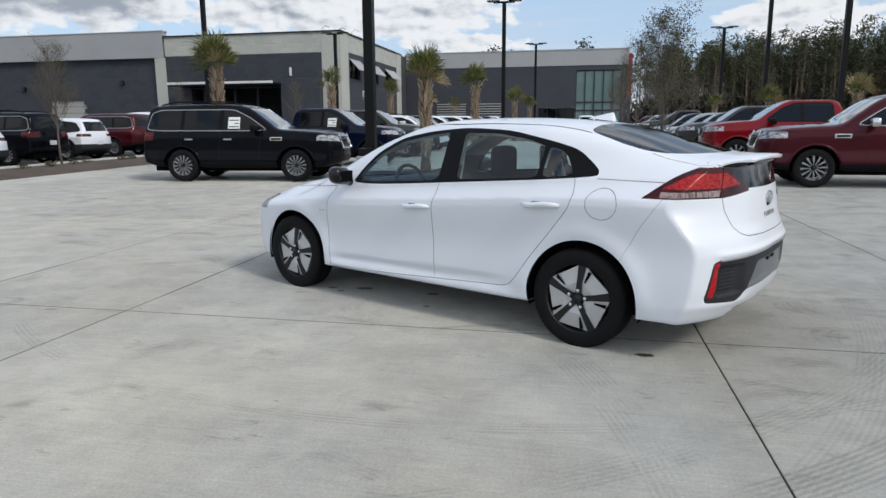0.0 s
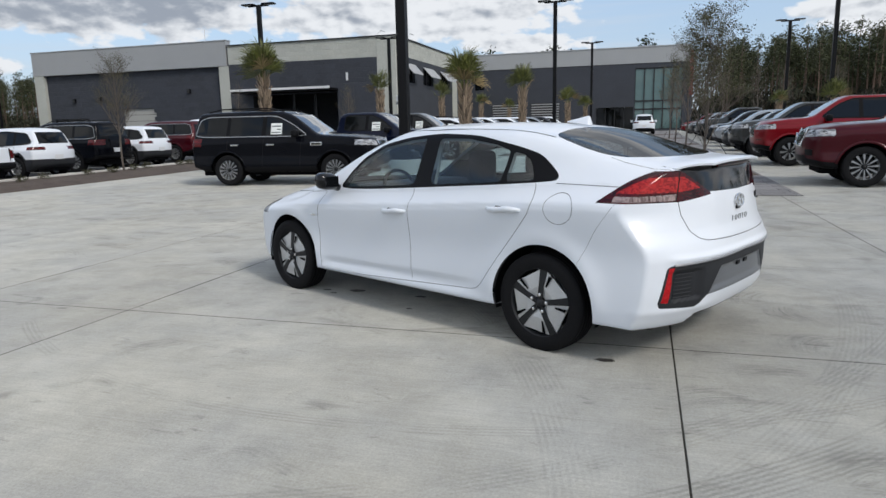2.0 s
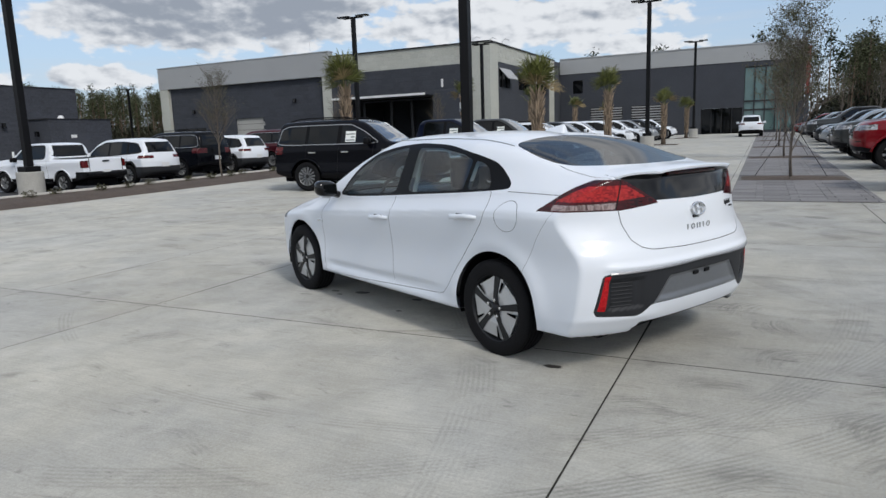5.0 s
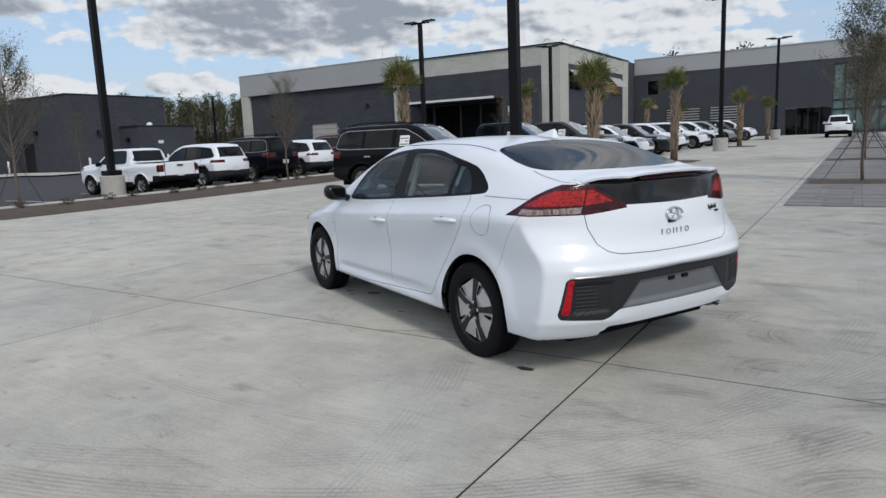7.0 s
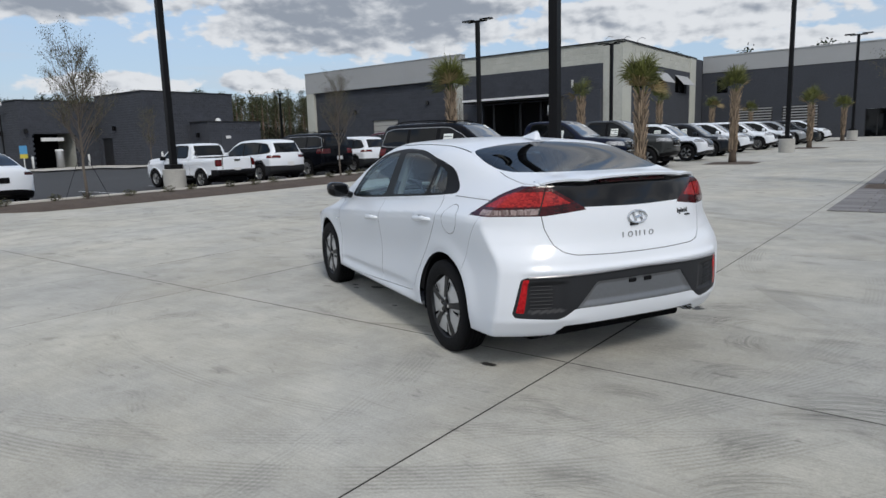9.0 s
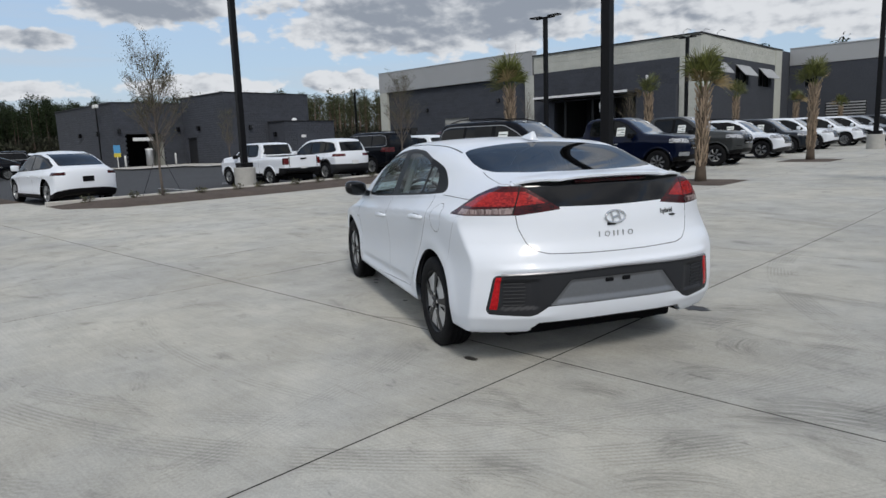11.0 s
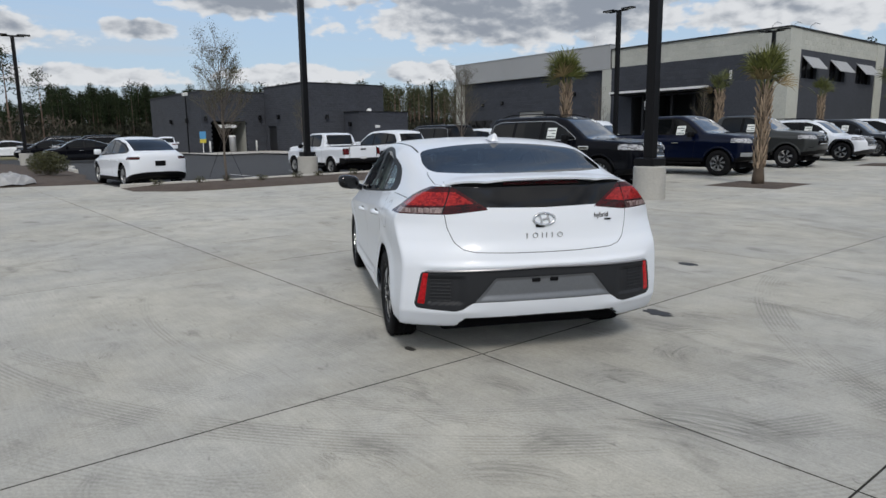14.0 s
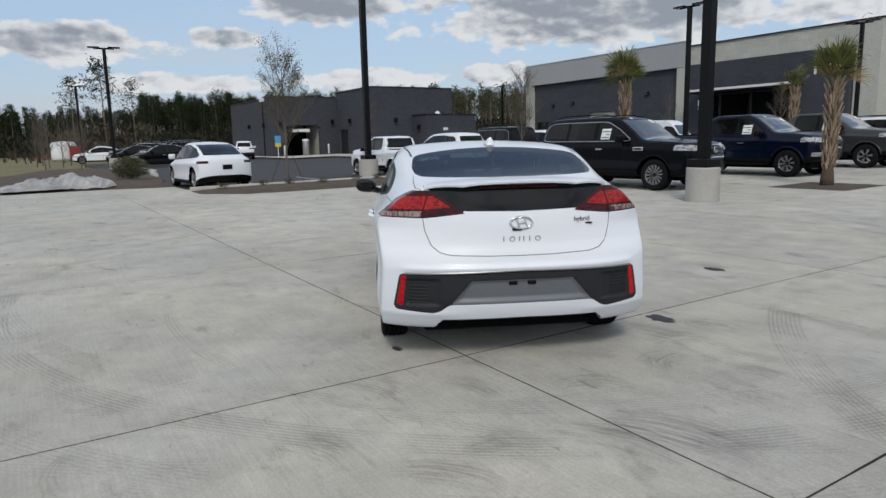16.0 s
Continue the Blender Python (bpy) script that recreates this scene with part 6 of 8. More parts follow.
copy_thing(dark_suv, lot(7.4, 39.6, 180))
copy_thing(grey_truck, lot(7.9, 43.8, 180))
copy_thing(silver_suv, lot(7.4, 48.0, 180))
copy_thing(dark_suv, lot(7.4, 52.2, 180))
copy_thing(silver_suv, lot(7.4, 56.4, 180))
parked("sedan", "paint_red", lot(7.2, 60.6, 180), "red sedan parked nose out", "car", EAST)
# row beyond the mulch island, tails to the drive
WEST_ROW = "vehicles parked on the asphalt lot"


def lot_w(x, y, heading):
    return pose(x, y, ground_z(y) - 0.05, 0, 0, heading)


white_ev = parked("sedan", "paint_white", lot_w(-19.3, 7.65, 183), "white electric hatchback with dark glass roof and black bumper", "car", WEST_ROW, clad=False)
parked("pickup", "paint_white", lot_w(-19.2, 15.15, 182) @ Matrix.Scale(0.87, 4), "white crew-cab pickup with black rear bumper", "pickup truck", WEST_ROW, clad=False, spokes=6)
wsuv = parked("crossover", "paint_white", lot_w(-19.6, 18.1, 180), "white compact crossover with black lower cladding", "suv", WEST_ROW)
parked("suv_big", "paint_black", lot_w(-20.2, 21.2, 180), "black full-size suv seen from behind", "suv", WEST_ROW, clad=False, rails=True)
copy_thing(wsuv, lot_w(-20.4, 24.2, 180))
parked("suv_big", "paint_maroon", lot_w(-20.6, 27.4, 180), "dark maroon full-size suv seen from behind", "suv", WEST_ROW, clad=False)
parked("van", "paint_white", lot_w(-26.2, 36.9, 10) @ Matrix.Scale(0.84, 4), "plain white delivery van", "van", WEST_ROW, clad=False)
bsuv = parked("suv_big", "paint_black", lot_w(-54.5, 14.0, 262), "black suv on the far asphalt lot", "suv", "vehicles on the far lot", clad=False)
bcar = parked("sedan", "paint_black", lot_w(-48.6, 12.2, 262), "black sedan on the far asphalt lot", "car", "vehicles on the far lot", clad=False)
copy_thing(bcar, lot_w(-58.0, 11.6, 262))
copy_thing(bsuv, lot_w(-62.5, 12.6, 258))
copy_thing(white_ev, lot_w(-66.5, 9.6, 262))
copy_thing(wsuv, lot_w(-64.0, 17.5, 170))
copy_thing(wsuv, lot_w(-58.0, 19.5, 165))

# ---- the white hatchback ----
HERO = dict(soft=0.20,
    top=[(-0.92, 1.155), (-0.80, 1.180), (-0.55, 1.218), (-0.33, 1.267), (-0.1, 1.333), (0.1, 1.388), (0.28, 1.418), (0.5, 1.435), (0.9, 1.449), (1.25, 1.446), (1.55, 1.420), (1.8, 1.352), (2.1, 1.222), (2.45, 1.048), (2.65, 0.965), (3.0, 0.915), (3.3, 0.835), (3.5, 0.72), (3.58, 0.60)],
    belt=[(-0.9, 1.07), (-0.5, 1.065), (0.07, 1.045), (1.1, 0.975), (1.95, 0.92), (2.4, 0.90), (3.5, 0.80)],
    width=[(-0.95, 0.885), (-0.4, 0.908), (0.3, 0.914), (2.4, 0.908), (3.0, 0.88), (3.58, 0.80)],
    rear=[(0.20, -0.79), (0.30, -0.865), (0.45, -0.91), (0.62, -0.915), (0.72, -0.90), (0.80, -0.878), (0.92, -0.865), (1.0, -0.85), (1.08, -0.83), (1.17, -0.805), (1.25, -0.78)],
    front=[(0.18, 3.46), (0.32, 3.56), (0.5, 3.58), (0.65, 3.56), (0.8, 3.48), (0.95, 3.3)],
    sill=[(-0.9, 0.225), (-0.5, 0.215), (0.3, 0.135), (3.0, 0.125), (3.58, 0.2)],
    tumble=0.43, hip=0.05, crown=0.085, edge=0.11, tail_edge=0.019, bow_z=[(0.2, 0.225), (0.5, 0.24), (0.69, 0.245), (0.80, 0.29), (0.91, 0.345), (1.0, 0.335), (1.2, 0.315)], bow_exp=(3.2, 2.8), front_bow=0.40, tail_taper=0.17, tail_x=0.35)
car = thing("hatchback_car", pose(0.372, 4.867, 0.004, 0, 0, 153.78), "white five-door hybrid hatchback standing on the concrete", "car")
base_solid = car_solid(HERO)
screen_top = curve(HERO["top"], HERO["soft"])
crease_z = curve([(-0.9, 0.955), (-0.34, 0.952), (0.04, 0.938), (0.41, 0.918), (1.14, 0.866), (2.14, 0.806), (2.6, 0.78), (3.5, 0.74)])


def hero_solid(x, y, z):
    """The body with its shoulder crease, sill crease, wheel-arch swell and the dished number-plate panel."""
    g = base_solid(x, y, z)
    ay = np.abs(y)
    g = smax(g, 0.9 * (z - (screen_top(x) - (0.085 + 0.16 * ramp(x, 1.15, 1.75)) * ay ** 2)), 0.05)
    side = ramp(ay, 0.70, 0.84)
    zc = crease_z(x)
    up = np.where(z > zc, np.clip(1 - (z - zc) / 0.085, 0, 1) ** 1.6, 1 - 0.36 * ramp(zc - z, 0.0, 0.035) - 0.64 * ramp(zc - z, 0.02, 0.26))
    g = g - side * 0.017 * up * ramp(x, -0.55, -0.3) * ramp(3.0 - x, 0.0, 0.5)
    for cx in (0.0, 2.70):
        d = np.hypot(x - cx, z - 0.31)
        g = g - side * 0.014 * np.exp(-((d - 0.40) / 0.07) ** 2) * ramp(z, 0.2, 0.4)
    g = g - side * 0.010 * np.exp(-((z - 0.255) / 0.04) ** 2) * ramp(x, 0.3, 0.5) * ramp(2.4 - x, 0, 0.2)
    tuck = ramp(0.385 - 0.02 * (x - 1.2) - z, 0.0, 0.05) * ramp(z, 0.27, 0.33)
    g = g + side * 0.014 * tuck * ramp(x, 0.45, 0.75) * ramp(2.30 - x, 0.0, 0.25)
    rear_ = ramp(-x, 0.55, 0.75)
    lift = ramp(0.555 - ay, 0.0, 0.05) * ramp(-x, 0.40, 0.55)
    g = smax(g, 0.236 + 0.062 * lift - z, 0.012)
    plate = ramp(0.47 - ay - 0.8 * (0.41 - z) * -1, 0.0, 0.05) * ramp(z, 0.415, 0.46) * ramp(0.575 - z, 0.0, 0.03)
    fog = ramp(ay, 0.50, 0.56) * ramp(0.755 - ay, 0, 0.04) * ramp(z, 0.395, 0.42) * ramp(0.59 - z, 0, 0.03)
    g = g + rear_ * (0.014 * plate + 0.018 * fog)
    g = g - rear_ * 0.012 * np.exp(-((z - 0.645) / 0.02) ** 2) * ramp(0.80 - ay, 0, 0.1)
    g = g - rear_ * 0.008 * np.exp(-((z - 0.345) / 0.03) ** 2) * ramp(ay, 0.3, 0.55)
    return g


sk = Skin(hero_solid, -0.12, 2.75, 0.62, 190, 264, 120)
AB = np.abs
DLO = rounded([(2.02, 0.915), (1.92, 1.055), (1.79, 1.18), (1.59, 1.285), (1.30, 1.338), (0.99, 1.362), (0.62, 1.345), (0.28, 1.278), (0.09, 1.225), (-0.075, 1.10), (-0.065, 1.058)], 4, 0.3)
sd_dlo = poly_sd(DLO)
sd_fg = poly_sd(rounded([(1.955, 0.945), (1.90, 1.045), (1.77, 1.158), (1.57, 1.258), (1.29, 1.312), (1.125, 1.328), (1.14, 0.992)], 4, 0.12))
sd_rg = poly_sd(rounded([(0.975, 1.005), (0.985, 1.325), (0.71, 1.322), (0.43, 1.280), (0.315, 1.245), (0.335, 1.045)], 4, 0.12))
sd_qg = poly_sd(rounded([(0.300, 1.050), (0.285, 1.238), (0.21, 1.222), (0.155, 1.185), (0.085, 1.066)], 4, 0.2))
SEAMS = (
    [(2.17, 0.905), (2.235, 0.80), (2.26, 0.64), (2.25, 0.37), (2.23, 0.245)],
    [(1.12, 0.98), (1.13, 0.90), (1.15, 0.80), (1.15, 0.62), (1.135, 0.29)],
    [(0.07, 1.05), (0.05, 0.95), (0.075, 0.87), (0.13, 0.80), (0.33, 0.55), (0.45, 0.38), (0.50, 0.33), (0.56, 0.315)],
    [(2.23, 0.245), (1.65, 0.262), (1.135, 0.288), (0.56, 0.315)],
    [(-0.075, 1.052), (-0.48, 1.045)],
    [(-0.50, 0.955), (-0.38, 0.785), (-0.26, 0.565)],
    [(2.17, 0.905), (2.6, 0.875), (3.1, 0.83)])
seams = [line_sd(p) for p in SEAMS]
f_mid = [lambda x, y, z, s=line_side(p): s(x, z) for p in SEAMS]
fuel = lambda x, y, z: AB(np.hypot((x + 0.14) / 1.08, z - 0.908) - 0.093) - 0.0015
f_seams = [lambda x, y, z, s=s, wd=(0.0008 if k == 5 else 0.0018): s(x, z) - wd for k, s in enumerate(seams)]
f_dlo = lambda x, y, z: sd_dlo(x, z)
f_fg, f_rg, f_qg = (lambda x, y, z: sd_fg(x, z)), (lambda x, y, z: sd_rg(x, z)), (lambda x, y, z: sd_qg(x, z))
A1, A2 = (lambda x, y, z: np.hypot(x + 0.015, z - 0.305) - 0.372), (lambda x, y, z: np.hypot(x - 2.685, z - 0.295) - 0.378)
# rear glass in plan, upper
half_glass = [(0.15, 0.30), (0.10, 0.55), (0.05, 0.615), (-0.15, 0.640), (-0.30, 0.630), (-0.42, 0.585), (-0.52, 0.40), (-0.585, 0.15)]
sd_hg = poly_sd(rounded([(0.17, 0.0), *half_glass, (-0.597, 0.0), *[(x, -y) for x, y in half_glass[::-1]]], 3, 0.3))
f_hg = lambda x, y, z: np.maximum(sd_hg(x, y), 1.10 - z)
sd_ws = poly_sd(rounded([(1.72, 0.0), (1.69, 0.30), (1.60, 0.57), (2.42, 0.76), (2.62, 0.40), (2.66, 0.0), (2.62, -0.40), (2.42, -0.76), (1.60, -0.57), (1.69, -0.30)], 3, 0.2))
f_ws = lambda x, y, z: np.maximum(sd_ws(x, y), 0.93 - z)
# tail lamps, gloss panel between them, hatch line
yin = lambda z: 0.355 + np.maximum(0, z - 0.992) * 1.50
lamp_top = lambda x: 0.978 + 0.64 * (-0.40 - x) + 0.020 * np.sin(np.pi * np.clip((-0.40 - x) / 0.26, 0, 1))
f_lamp = lambda x, y, z: np.maximum.reduce([0.957 + 0.12 * np.maximum(0, 0.60 - AB(y)) - z, z - lamp_top(x), yin(z) - AB(y), z - 1.131, x + 0.385])
f_panel = lambda x, y, z: np.maximum.reduce([AB(y) - yin(z) - 0.0, 1.0 - z - 0.006 + 0.02 * AB(y), z - 1.155, x + 0.5])
f_split = lambda x, y, z: AB(AB(y) - 0.615 + 0.35 * (z - 1.0)) - 0.004
f_low = lambda x, y, z: z - 1.001 + 0.03 * (AB(y) - 0.65)
f_core = lambda x, y, z: np.maximum(f_lamp(x, y, z) + 0.034, 1.012 - z)
f_low2 = lambda x, y, z: z - 1.012 - 0.10 * (0.60 - AB(y))
f_tip = lambda x, y, z: x + 0.475
HATCH = [(0.615, 0.965), (0.605, 0.88), (0.57, 0.79), (0.52, 0.747), (0.45, 0.729), (0.2, 0.72), (0, 0.718), (-0.2, 0.72), (-0.45, 0.729), (-0.52, 0.747), (-0.57, 0.79), (-0.605, 0.88), (-0.615, 0.965)]
PLAN, ROOF = [(-0.76, 0.60), (-0.62, 0.648), (-0.42, 0.648), (-0.34, 0.640)], [(0.07, 0.625), (0.5, 0.642), (1.1, 0.648), (1.62, 0.60)]
sd_hatch = line_sd(HATCH)
f_hatch = lambda x, y, z: np.maximum(sd_hatch(y, z) - 0.0021, x + 0.5)
sd_plan = line_sd(PLAN)
f_plan = lambda x, y, z: np.maximum(sd_plan(x, AB(y)) - 0.0022, 1.08 - z)
sd_roof = line_sd(ROOF)
f_roof = lambda x, y, z: np.maximum(sd_roof(x, AB(y)) - 0.006, 1.2 - z)
# bumper
sd_blk = poly_sd(rounded([(0.0, 0.632), (0.5, 0.624), (0.775, 0.612), (0.818, 0.40), (0.80, 0.372), (0.57, 0.354), (0.525, 0.368), (0.462, 0.412), (0.0, 0.412), (-0.462, 0.412), (-0.525, 0.368), (-0.57, 0.354), (-0.80, 0.372), (-0.818, 0.40), (-0.775, 0.612), (-0.5, 0.624)], 3, 0.12))
sd_plt = poly_sd([(0.325, 0.566), (0.455, 0.415), (-0.455, 0.415), (-0.325, 0.566)])
sd_ref = poly_sd([(0.734, 0.602), (0.764, 0.600), (0.800, 0.402), (0.758, 0.402)])
f_blk = lambda x, y, z: np.maximum(sd_blk(y, z), x + 0.45)
f_plt = lambda x, y, z: np.maximum(sd_plt(y, z), x + 0.6)
f_ref = lambda x, y, z: np.maximum(sd_ref(AB(y), z), x + 0.45)
sd_bot = poly_sd([(0.56, 0.10), (0.545, 0.262), (0.505, 0.306), (0, 0.310), (-0.505, 0.306), (-0.545, 0.262), (-0.56, 0.10)])
f_bot = lambda x, y, z: np.maximum(sd_bot(y, z), x + 0.55)
# nose
f_hd = lambda x, y, z: np.maximum.reduce([AB(z - 0.70 - 0.10 * (AB(y) - 0.6)) - 0.065, 0.48 - AB(y), 3.08 - x])
f_gr = lambda x, y, z: np.maximum.reduce([AB(y) - 0.50 + 0.2 * AB(z - 0.5), AB(z - 0.52) - 0.14, 3.2 - x])
mids = [*f_mid, lambda x, y, z: np.hypot((x + 0.14) / 1.08, z - 0.908) - 0.093, lambda x, y, z, s=line_side(HATCH): s(y, z), lambda x, y, z, s=line_side(PLAN): s(x, AB(y)),
        lambda x, y, z, s=line_side(ROOF): s(x, AB(y)), lambda x, y, z: AB(y) - 0.615 + 0.35 * (z - 1.0)]
f_edge = lambda x, y, z: np.maximum.reduce([z - lamp_top(x) + 0.026, 0.957 - z + 0.008, z - 1.131 + 0.014])
for f in (A1, A2, f_dlo, f_fg, f_rg, f_qg, *mids, *f_seams, fuel, f_hg, f_ws, f_lamp, f_edge, f_panel, f_split, f_low, f_low2, f_core, f_tip, f_hatch, f_plan, f_roof, f_blk, f_plt, f_ref, f_bot, f_hd, f_gr):
    sk.cut(f)
w = sk.where
cen = sk.v[sk.t].mean(1)
on_side = AB(cen[:, 1]) > 0.55
arch = ((w(A1) < 0) | (w(A2) < 0)) & (AB(cen[:, 1]) > 0.45)
free = ~arch


def take(mask):
    global free
    got = free & mask
    free = free & ~got
    return got


left, right = cen[:, 1] > 0, cen[:, 1] <= 0
fg, rg, qg = take((w(f_fg) < 0) & on_side), take((w(f_rg) < 0) & on_side), take((w(f_qg) < 0) & on_side)
dlo = take((w(f_dlo) < 0) & on_side)
lamp = take((w(f_lamp) < 0) & (cen[:, 0] < -0.3))
panel = take((w(f_panel) < 0))
hglass, shield = take(w(f_hg) < 0), take(w(f_ws) < 0)
refl = take(w(f_ref) < 0)
plate_m = take(w(f_plt) < 0)
blk = take(w(f_blk) < 0)
bot = take(w(f_bot) < 0)
headl, grille_m = take(w(f_hd) < 0), take(w(f_gr) < 0)
gaps = np.zeros(len(sk.t), bool)
for f in f_seams:
    gaps |= (w(f) < 0) & on_side
gaps |= ((w(fuel) < 0) & left & on_side & (cen[:, 0] < 0.2)) | (w(f_hatch) < 0) | (w(f_plan) < 0) | (w(f_roof) < 0)
gaps = take(gaps)
# doors and flap become panels of their own
d_front = poly_sd([(2.17, 0.905), (2.235, 0.80), (2.26, 0.64), (2.25, 0.37), (2.23, 0.245), (1.135, 0.288), (1.15, 0.62), (1.15, 0.80), (1.13, 0.90), (1.12, 0.98), (1.12, 1.1), (2.1, 1.1)])
d_rear = poly_sd([(1.12, 1.1), (1.12, 0.98), (1.13, 0.90), (1.15, 0.80), (1.15, 0.62), (1.135, 0.288), (0.56, 0.315), (0.50, 0.33), (0.45, 0.38), (0.33, 0.55), (0.13, 0.80), (0.075, 0.87), (0.05, 0.95), (0.07, 1.05), (0.1, 1.1)])
df = take((d_front(cen[:, 0], cen[:, 2]) < 0) & on_side)
dr = take((d_rear(cen[:, 0], cen[:, 2]) < 0) & on_side)
flap = take(left & on_side & (np.hypot((cen[:, 0] + 0.14) / 1.08, cen[:, 2] - 0.908) < 0.093))
hatch_m = take((cen[:, 0] < -0.45) & (poly_sd([*HATCH, (-0.66, 1.3), (0.66, 1.3)])(cen[:, 1], cen[:, 2]) < 0))
bumper_m = take((cen[:, 0] < -0.2) & (cen[:, 2] < 0.957) & ((cen[:, 0] < -0.72) | (cen[:, 2] - 0.57 < (-(cen[:, 0]) - 0.26) * 1.64)))
tailgate = sk.part("tailgate", hatch_m, "paint_white", car)
bumper = sk.part("rear_bumper", bumper_m, "paint_white", car)
body = sk.part("body", free, "paint_white", car)
sk.part("panel_gap", gaps, "gap", car, sink=0.004)
lining = (free | dlo | hatch_m | df | dr) & (cen[:, 2] > 0.35) & (cen[:, 0] < 2.7)
sk.part("cabin_lining", lining & (cen[:, 2] < 1.12), "interior", car, "dark cabin lining", sink=0.035, flip=True)
sk.part("headliner", lining & (cen[:, 2] >= 1.12), "headliner", car, "pale grey roof lining", sink=0.035, flip=True)
for sg, half in ((1, left), (-1, right)):
    a = sk.part("front_door", df & half, "paint_white", car)
    b = sk.part("rear_door", dr & half, "paint_white", car)
    sk.part("door_window", fg & half, "glass", a, "lightly tinted clear glass")
    sk.part("door_window", rg & half, "glass", b, "lightly tinted clear glass")
    sk.part("quarter_window", qg & half, "glass", car, "lightly tinted clear glass")
    sk.part("window_surround", dlo & half, "black_trim", car, "black window surround")
    up = np.where(AB(cen[:, 1]) > 0.615 - 0.35 * (cen[:, 2] - 1.0), w(f_low), w(f_low2)) > 0
    tip = w(f_tip) > 0
    spl = w(f_split) < 0
    outer = AB(cen[:, 1]) > 0.615 - 0.35 * (cen[:, 2] - 1.0)
    rim_ = w(f_edge) > 0
    tip = (tip | rim_) & outer
    inner_rim = rim_ & ~outer
    core = (w(f_core) < 0) & up & ~tip & ~spl
    tl = sk.part("tail_lamp", lamp & half & outer & up & ~tip & ~spl & ~core, "lamp_red", car, "red tail lamp lens")
    sk.part("lamp_tip", lamp & half & tip & ~spl, "lamp_dark_red", tl)
    sk.part("reversing_lens", lamp & half & outer & ~up & ~tip & ~spl, "lamp_clear", tl, "clear lower lens")
    tl2 = sk.part("tailgate_lamp", lamp & half & ~outer & up & ~spl & ~inner_rim & ~core, "lamp_red", tailgate, "red tail lamp lens")
    sk.part("lamp_core", lamp & half & outer & core, "lamp_core", tl, "bright red inner lens")
    sk.part("lamp_core", lamp & half & ~outer & core & ~inner_rim, "lamp_core", tl2, "bright red inner lens")
    sk.part("lower_lens", lamp & half & ~outer & (~up | inner_rim) & ~spl, "lamp_dark_red", tl2, "dark lower lens")
    sk.part("lamp_gap", lamp & half & spl, "gap", tl, sink=0.003)
    sk.part("reflector", refl & half, "reflector_red", bumper, "red reflector strip")
    sk.part("headlamp", headl & half, "headlamp", car)
sk.part("fuel_flap", flap, "paint_white", car)
sk.part("lower_tailgate_window", panel, "gloss_black", tailgate, "gloss black lower tailgate glass")
sk.part("tailgate_window", hglass, "glass_rear", tailgate, "dark tinted rear window")
sk.part("windscreen", shield, "glass", car)
sk.part("bumper_insert", blk, "plastic", bumper, "dark grey textured bumper insert")
plate_panel = sk.part("plate_panel", plate_m, "plate_grey", bumper, "bare grey number-plate panel")
sk.part("lower_valance", bot, "black_trim", bumper)
sk.part("grille", grille_m, "gloss_black", car)


def rear_x(y, z):
    """The body's rear surface at a place."""
    xs_ = np.linspace(-1.0, -0.4, 601)
    return float(xs_[np.argmax(hero_solid(xs_, np.full(601, y), np.full(601, z)) < 0)])


def side_y(x, z):
    ys_ = np.linspace(1.0, 0.4, 601)
    return float(ys_[np.argmax(hero_solid(np.full(601, x), ys_, np.full(601, z)) < 0)])


def top_z(x, y):
    """The body's upper surface at a place."""
    zs_ = np.linspace(1.30, 0.95, 701)
    return float(zs_[np.argmax(hero_solid(np.full(701, x), np.full(701, y), zs_) < 0)])


# spoiler blade over the lower glass, with the brake light under it
vs, fs = [], []
ys_sp = np.linspace(-0.60, 0.60, 41)
for y in ys_sp:
    e = 1 - 0.55 * (AB(y) / 0.625) ** 4
    t0 = lambda x: top_z(x, y)
    fade = 1 - (AB(y) / 0.60) ** 6
    back = -0.895 + 0.19 * (AB(y) / 0.625) ** 2.6
    zt = t0(max(-0.78, back + 0.07)) + 0.024 * fade - 0.003
    front_x = -0.575
    vs += [(front_x, y, t0(front_x) - 0.001), (0.5 * front_x + 0.5 * (back + 0.03), y, t0(0.5 * front_x + 0.5 * (back + 0.03)) + 0.014 * fade - 0.002), (back + 0.03, y, zt + 0.004 * fade), (back, y, zt - 0.004), (back + 0.004, y, zt - 0.016), (back + 0.10, y, zt - 0.026), (front_x - 0.06, y, t0(front_x - 0.06) - 0.03)]
n = 7
for i in range(len(ys_sp) - 1):
    for j in range(n):
        j2 = (j + 1) % n
        fs.append((i * n + j, i * n + j2, (i + 1) * n + j2, (i + 1) * n + j))
fs += [tuple(range(n))[::-1], tuple(range((len(ys_sp) - 1) * n, len(ys_sp) * n))]
sp = part("spoiler", (vs, fs), "paint_white", tailgate, smooth=False)
for p in sp.data.polygons:
    p.use_smooth = len(p.vertices) == 4
sp.data.set_sharp_from_angle(angle=radians(40))
part("brake_light", tube([(rear_x(y, 1.135) - 0.010, y, 1.148) for y in np.linspace(-0.25, 0.25, 13)], 0.012, 8), "lamp_dark_red", tailgate, "dark red high brake light")


def ring_badge(cx_z, half_w, half_h, r, material, parent, name):
    """An oval chrome ring lying on the tailgate."""
    pts = []
    for k in range(33):
        a = 2 * math.pi * k / 32
        y, z = half_w * math.cos(a), cx_z + half_h * math.sin(a)
        pts.append((rear_x(y, z) - 0.006, y, z))
    return part(name, tube(pts, r, 8, cap=False), material, parent, smooth=True)


